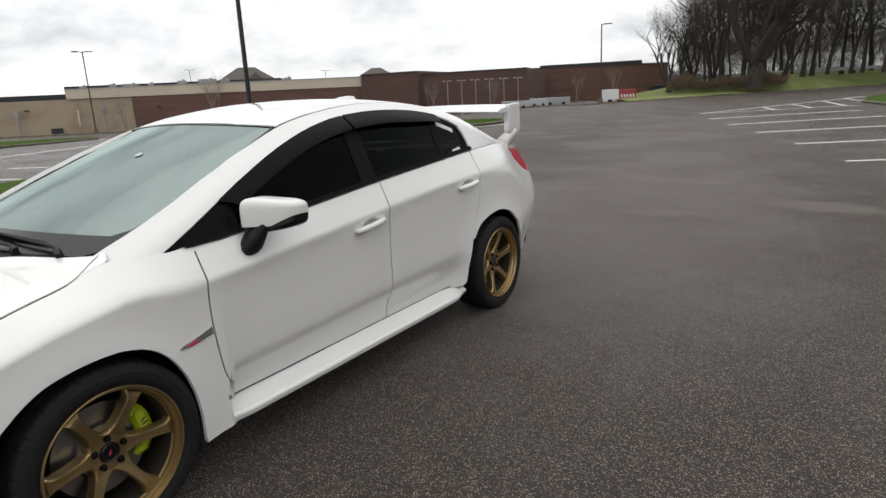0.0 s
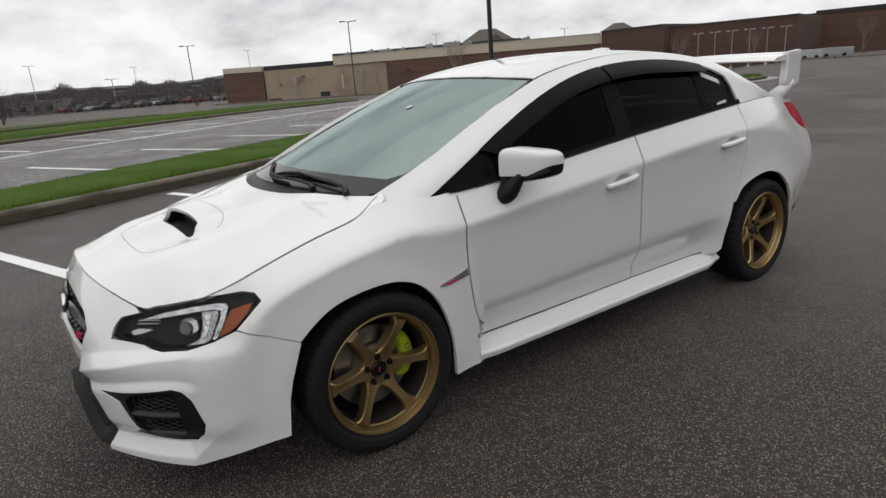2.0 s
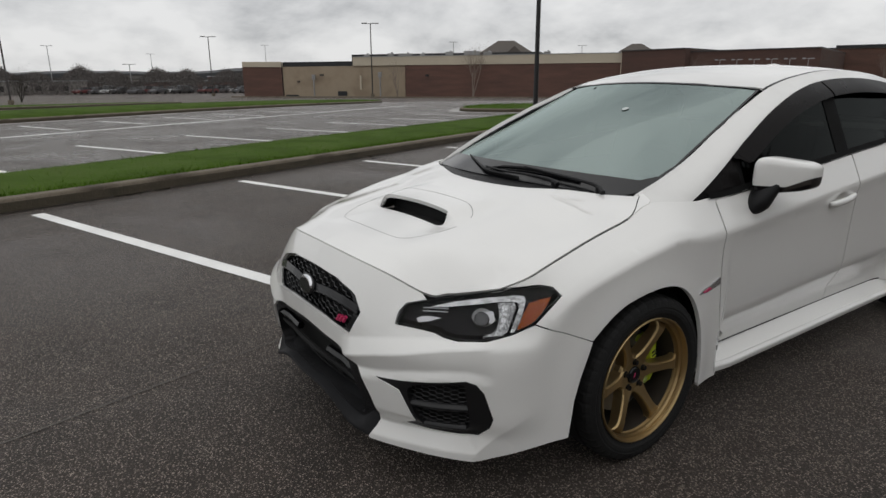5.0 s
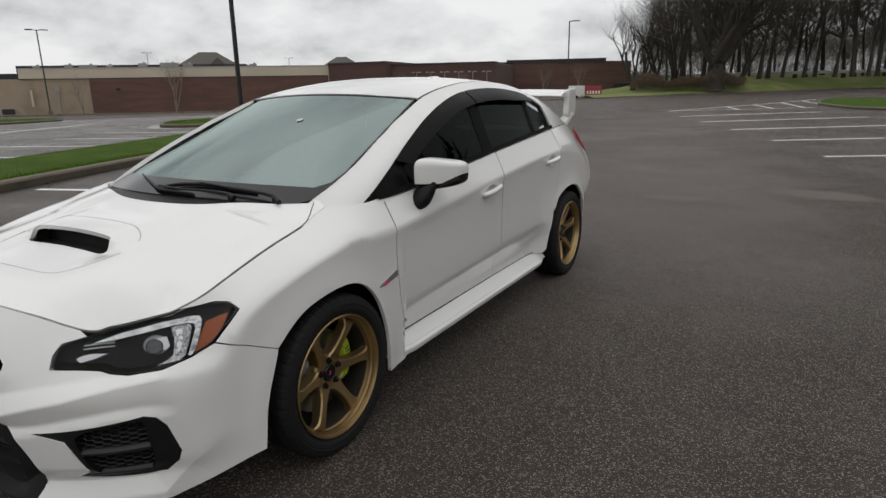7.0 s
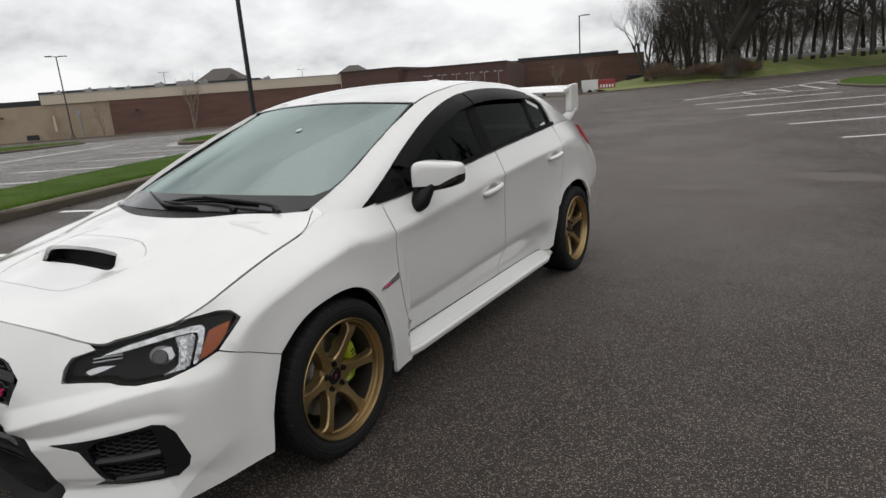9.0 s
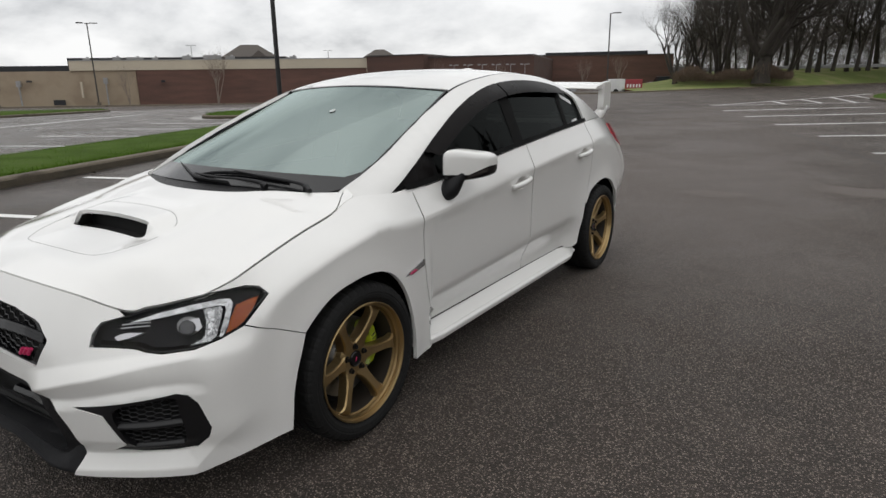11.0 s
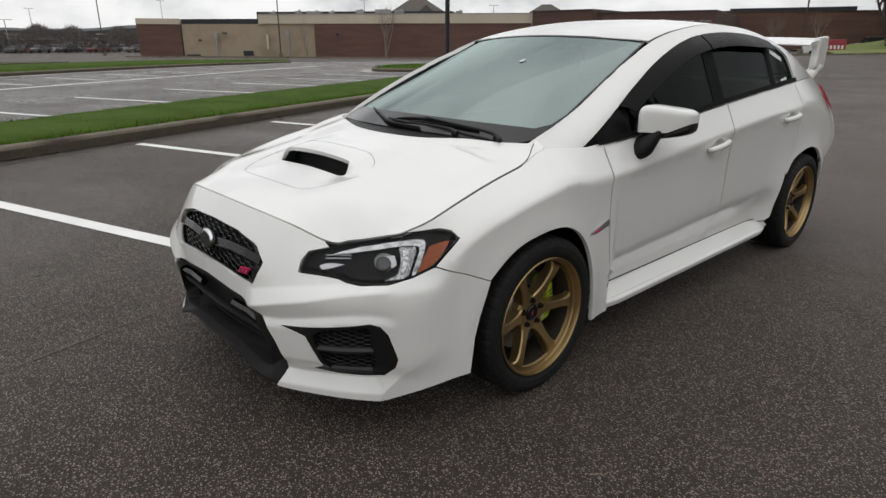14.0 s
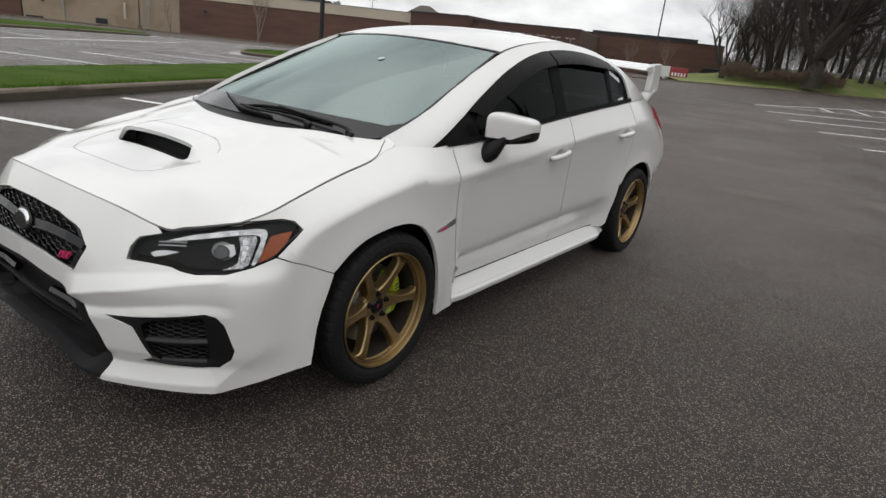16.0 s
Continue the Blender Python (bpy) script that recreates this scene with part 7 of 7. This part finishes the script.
# ---- bare trees ----
def grow(bm, p, d, length, r, depth, rr, sides, twig_out, spread, lift, tips=None):
    """One limb and, from it, the next ones."""
    pts, radii = [Vector(p)], [r]
    n = 4 if depth > 1 else 2
    cur = Vector(d)
    for i in range(n):
        cur = (cur + Vector((rr.uniform(-1, 1), rr.uniform(-1, 1), rr.uniform(-0.6, 0.8) + lift)) * 0.16).normalized()
        pts.append(pts[-1] + cur * length / n)
        radii.append(r * (1 - 0.42 * (i + 1) / n))
    tube(bm if depth > 1 else twig_out, pts, radii, sides if depth > 1 else 3, cap=False)
    if depth <= 0:
        return
    kids = rr.randint(3, 4) if depth > 1 else 3
    for k in range(kids):
        t = rr.uniform(0.35, 1.0) if k else 1.0
        i = min(n - 1, int(t * n))
        q = pts[i].lerp(pts[i + 1], t * n - i if t < 1 else 1.0)
        ax = Vector((rr.uniform(-1, 1), rr.uniform(-1, 1), rr.uniform(-0.5, 0.9))).normalized()
        nd = (cur + ax * spread).normalized()
        grow(bm, q, nd, length * rr.uniform(0.58, 0.78), radii[min(i + 1, n)] * rr.uniform(0.55, 0.75), depth - 1, rr, max(3, sides - 2), twig_out, spread, lift, tips)


def bare_tree(name, height, trunk_r, stems, depth, seed, spread, label, group="", splay=0.35, bark=BARK, twig=TWIG):
    rr = random.Random(seed)
    t = base(name)
    trunk, twigs = bmesh.new(), bmesh.new()
    fork = 1.9 if splay > 0.5 else 0.0
    if fork:
        tube(trunk, [(0, 0, -0.6), (0, 0, 0.1), (0.05, 0, 1.2), (0, 0.05, fork + 0.3)], [trunk_r * 2.3, trunk_r * 1.9, trunk_r * 1.65, trunk_r * 1.35], 14, cap=False)
    for s in range(stems):
        lean = Vector((rr.uniform(-1, 1), rr.uniform(-1, 1), 0)) * (splay if stems > 1 else 0.06) + Vector((0, 0, 1))
        p = Vector((rr.uniform(-1, 1), rr.uniform(-1, 1), 0)) * trunk_r * (0.8 if stems > 1 else 0) + Vector((0, 0, fork))
        tube(trunk, [p + Vector((0, 0, -0.6)), p + Vector((0, 0, 0.0)), p + lean.normalized() * 0.5], [trunk_r * (0.7 if fork else 1.7), trunk_r * (0.9 if fork else 1.35), trunk_r], 9, cap=False)
        grow(trunk, p + lean.normalized() * 0.5, lean.normalized(), height * 0.42, trunk_r, depth, rr, 9, twigs, spread, 0.25)
    part("trunk", trunk, bark, t, smooth=True)
    part("crown", twigs, twig, t)
    return tagged(t, label, "tree", group)


def woodland_tree(height, trunk_r, seed):
    rr = random.Random(seed)
    t = base("woodland_tree")
    trunk, twigs = bmesh.new(), bmesh.new()
    pts, radii = [Vector((0, 0, -0.5))], [trunk_r * 1.25]
    cur = Vector((rr.uniform(-0.08, 0.08), rr.uniform(-0.08, 0.08), 1))
    n = 9
    for i in range(n):
        cur = (cur + Vector((rr.uniform(-0.1, 0.1), rr.uniform(-0.1, 0.1), 0.1))).normalized()
        pts.append(pts[-1] + cur * height / n)
        radii.append(trunk_r * (1 - 0.85 * (i + 1) / n))
    tube(trunk, pts, radii, 8, cap=False)
    for k in range(26):
        f = rr.uniform(0.22, 0.98)
        i = min(n - 1, int(f * n))
        p = pts[i].lerp(pts[i + 1], f * n - i)
        a = rr.uniform(0, 6.28)
        d = Vector((math.cos(a), math.sin(a), rr.uniform(0.35, 1.2))).normalized()
        grow(trunk, p, d, height * rr.uniform(0.12, 0.24) * (1.25 - 0.6 * f), radii[i] * 0.42, 3, rr, 5, twigs, 0.7, 0.2)
    part("trunk", trunk, BARK, t, smooth=True)
    part("crown", twigs, TWIG, t)
    return tagged(t, "tall slender bare woodland tree on the bank", "tree", "woodland trees")


OAK = bare_tree("oak_tree", 14.0, 0.42, 8, 7, 23, 1.0, "broad bare oak with heavy low limbs on the bank", splay=0.8)
x, y, z = at(6.75, 82)
OAK.matrix_basis = Matrix.Translation((x, y, 1.5)) @ Matrix.Scale(1.12, 4)
wood = [woodland_tree(17 + 2 * k, 0.20 + 0.03 * k, 30 + k) for k in range(4)]
rng = random.Random(9)
spots = []
for k in range(58):
    az = 10.6 - k * 0.50 + rng.uniform(-0.4, 0.4)
    spots.append((az, rng.uniform(94, 112)))
for k, (az, r) in enumerate(spots):
    x, y = polar(az, r)
    m = Matrix.Translation((x, y, 2.6 if r > 80 else 0.0)) @ Matrix.Rotation(rng.uniform(0, 6.28), 4, "Z") @ Matrix.Scale(rng.uniform(0.8, 1.15), 4)
    src = wood[k % 4]
    if k < 4:
        src.matrix_basis = m
    else:
        c = copy_thing(src, m)
        c.scale = m.to_scale()
EDGE_TREE = bare_tree("edge_tree", 9.5, 0.16, 3, 6, 77, 0.8, "smaller bare tree at the edge of the woods", "edge trees", splay=0.5)
for k, (az, r, sc) in enumerate(((12.6, 90, 1.1), (11.3, 90, 1.2), (10.0, 88, 1.5), (4.8, 92, 1.3), (13.3, 87, 1.15), (91.6, 92, 0.62), (89.2, 96, 0.45))):
    x, y, z = at(az, r)
    m = Matrix.Translation((x, y, z if az > 40 else 1.0 if az > 12 else 1.8)) @ Matrix.Rotation(k * 2.1, 4, "Z") @ Matrix.Scale(sc, 4)
    if k == 0:
        EDGE_TREE.matrix_basis = m
    else:
        c = copy_thing(EDGE_TREE, m)
        c.scale = m.to_scale()
PALE_BARK = material("pale_young_bark", (0.21, 0.17, 0.14), 0.9, vary=0.3, fine=20)
SAPLING = [bare_tree("sapling", 4.6, 0.05, 4, 4, 60 + k, 0.5, "slender bare young tree before the store", "young trees", bark=PALE_BARK, twig=PALE_BARK) for k in range(2)]
for k, (az, r, sc) in enumerate(((52.9, 92, 1.45), (59.7, 95, 1.0), (33.6, 82, 1.0), (28.3, 81, 0.8), (21.0, 92, 0.9), (17.8, 100, 1.0))):
    x, y, z = at(az, r)
    m = Matrix.Translation((x, y, z)) @ Matrix.Rotation(k * 1.3, 4, "Z") @ Matrix.Scale(sc, 4)
    if k < 2:
        SAPLING[k].matrix_basis = m
    else:
        c = copy_thing(SAPLING[k % 2], m)
        c.scale = m.to_scale()


def thicket(name, az0, az1, r0, r1, z0, h0, h1, count, mat, seed, label, size=0.5, wide=0.16, floor=0.55):
    """Uncountable brush and far tree crowns: many small ragged leaves and twigs in a band."""
    rr = random.Random(seed)
    verts, faces = [], []
    for _ in range(count):
        az, r = rr.uniform(az0, az1), rr.uniform(r0, r1)
        x, y = polar(az, r)
        hump = floor + (1 - floor) * math.sin(az * 1.7 + seed) * math.sin(az * 0.63 + 1.3 * seed)
        z = ground_z(x, y) * (1 if r < 200 else 0) + z0 + (h0 + (h1 - h0) * hump) * rr.random() ** 0.8
        k = len(verts)
        c = Vector((x, y, z))
        d = Vector((rr.gauss(0, 0.6), rr.gauss(0, 0.6), rr.gauss(0.55, 0.6))).normalized() * size * rr.uniform(2.0, 5.0)
        wv = Vector((rr.gauss(0, 1), rr.gauss(0, 1), rr.gauss(0, 0.4))).normalized() * size * wide
        verts += [tuple(c - wv), tuple(c + wv), tuple(c + d)]
        faces.append((k, k + 1, k + 2))
    me = bpy.data.meshes.new(name)
    me.from_pydata(verts, [], faces)
    me.materials.append(mat)
    return tagged(new(name, me), label, "brush", kind="stuff")


# distance haze painted in as a lighter grey-brown
HAZED_WOOD = material("hazed_winter_wood", (0.078, 0.069, 0.064), 0.95, vary=0.35, scale=0.05, fine=0.6)
thicket("brush", 4.6, 13.4, 81, 91, 0.9, 0.1, 1.7, 20000, BRUSH, 3, "dead brown brush round the oak's foot", 0.16)
thicket("twig_band", -34, 12.8, 114, 150, 2.2, 0.3, 8.0, 95000, HAZE_TWIG, 5, "bare brown undergrowth in the woods", 0.34, 0.11, 0.85)
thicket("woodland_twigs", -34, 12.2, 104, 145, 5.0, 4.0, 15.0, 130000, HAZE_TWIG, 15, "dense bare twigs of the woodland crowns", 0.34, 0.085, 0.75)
thicket("oak_twigs", 2.5, 11.5, 80, 88, 4.6, 3.0, 12.0, 7000, TWIG, 16, "fine bare twigs of the oak and its neighbours", 0.30, 0.07)
# never in view: added belt that blocks low sky from the car's flank and glass
thicket("twig_band", -150, -26, 44, 64, 0.0, 0.3, 17.0, 42000, HAZED_WOOD, 6, "unseen brown belt of trees behind, added to dim the car's flank", 0.5, 0.5, 0.85)
thicket("town_trees", 70, 104, 138, 260, -0.6, 0.2, 6.4, 130000, HAZED_WOOD, 8, "distant bare trees among the town's roofs", 0.24, 0.22, 0.7)
thicket("skyline_trees", 12, 42, 170, 260, 3.0, 1.0, 4.6, 14000, HAZED_WOOD, 12, "distant bare trees behind the brick building", 0.4, 0.3)

# low town buildings
TOWN_A = material("town_wall_pale", (0.24, 0.225, 0.21), 0.8, vary=0.15, each=0.4)
TOWN_B = material("town_wall_brick", (0.16, 0.09, 0.075), 0.85, vary=0.15, each=0.3)
rng = random.Random(21)
for k, (az, r, w, h) in enumerate(((75.0, 170, 9, 2.3), (77.5, 200, 12, 2.6), (79.6, 180, 7, 2.4), (82.4, 210, 16, 3.0), (84.8, 190, 8, 2.2), (87.0, 170, 14, 2.6), (89.5, 190, 10, 3.2), (91.8, 160, 16, 2.6), (95.0, 170, 14, 3.2), (80.6, 240, 18, 4.4), (73.6, 230, 16, 4.0))):
    x, y, z = at(az, r)
    b = base("town_building", (x, y, z), facing(az))
    bm = bmesh.new()
    box(bm, -w / 2, -4, -0.5, w / 2, 4, h)
    part("wall", bm, TOWN_A if k % 2 else TOWN_B, b)
    bm = bmesh.new()
    box(bm, -w / 2 - 0.3, -4.3, h, w / 2 + 0.3, 4.3, h + 0.25)
    part("roof", bm, TRAILER if k % 3 else SHINGLE, b)
    for j in range(max(2, int(w / 3))):
        bm = bmesh.new()
        wx = -w / 2 + 1.2 + j * 2.6
        box(bm, wx, -4.06, 0.6, wx + 1.1, -4.0, 1.7)
        part("window", bm, CAR_GLASS, b)
    tagged(b, "distant low commercial building in the town", "building", "town buildings")

# far hills
HILL = material("far_hill_woods", (0.060, 0.062, 0.066), 1.0, vary=0.3, scale=0.02, fine=0.2)
bm = bmesh.new()
rows = []
rr = random.Random(2)
for i in range(241):
    az = -180 + 1.5 * i
    x, y = polar(az, 900)
    el = 0.75 + 0.35 * math.sin(az * 0.11) + 0.18 * math.sin(az * 0.37 + 1) + rr.uniform(-0.05, 0.05)
    rows.append([bm.verts.new((x, y, -8)), bm.verts.new((x, y, 1.36 + 900 * math.tan(radians(el)) * 0.8)), bm.verts.new((x * 1.3, y * 1.3, 1.36 + 1170 * math.tan(radians(el))))])
for p, q in zip(rows, rows[1:]):
    for j in range(2):
        bm.faces.new((p[j], q[j], q[j + 1], p[j + 1]))
tagged(part("backdrop_hills", bm, HILL), "low wooded hills along the horizon", "hills", kind="structure")

# ---- grass blades on the islands ----


def blades(name, loop, count, lift, height, seed, label, keep=None):
    rr = random.Random(seed)
    xs, ys = [p[0] for p in loop], [p[1] for p in loop]
    verts, faces = [], []
    done = 0
    while done < count:
        p = (rr.uniform(min(xs), max(xs)), rr.uniform(min(ys), max(ys)))
        if not inside(p, loop):
            continue
        done += 1
        a, h = rr.uniform(0, 6.28), height * rr.uniform(0.5, 1.35) * (1.6 if rr.random() < 0.03 else 1.0)
        g = ground_z(*p) + lift
        w = 0.007 + 0.004 * rr.random()
        k = len(verts)
        lx, ly = rr.gauss(0, 0.4) * h, rr.gauss(0, 0.4) * h
        verts += [(p[0] - w * math.cos(a), p[1] - w * math.sin(a), g), (p[0] + w * math.cos(a), p[1] + w * math.sin(a), g), (p[0] + lx, p[1] + ly, g + h)]
        faces.append((k, k + 1, k + 2))
    me = bpy.data.meshes.new(name)
    me.from_pydata(verts, [], faces)
    me.materials.append(GRASS_BLADE)
    return tagged(new(name, me), label, "grass", kind="stuff")


blades("grass_blades", [(p.x, p.y) for p in near_inner], 150000, 0.12, 0.060, 5, "bright green mown grass on the near island")
blades("grass_blades", [(p.x, p.y) for p in far_inner], 26000, 0.12, 0.11, 6, "green grass on the far island")
blades("grass_blades", [(p.x, p.y) for p in end_inner], 16000, 0.12, 0.11, 7, "green grass on the end island")

# pale road edge along the top of the bank
bm = bmesh.new()
rows = []
for i in range(13):
    x, y = polar(6.0 - 2.2 * i, 99 + 0.4 * i)
    rows.append([bm.verts.new((x, y, z)) for z in (2.62, 2.98)] + [bm.verts.new((x, y + 0.5, 3.02))])
for p, q in zip(rows, rows[1:]):
    for j in range(2):
        bm.faces.new((p[j], q[j], q[j + 1], p[j + 1]))
tagged(part("kerb_bank_top", bm, POLE_GREY), "pale low wall along the top of the bank", "kerb", kind="structure")
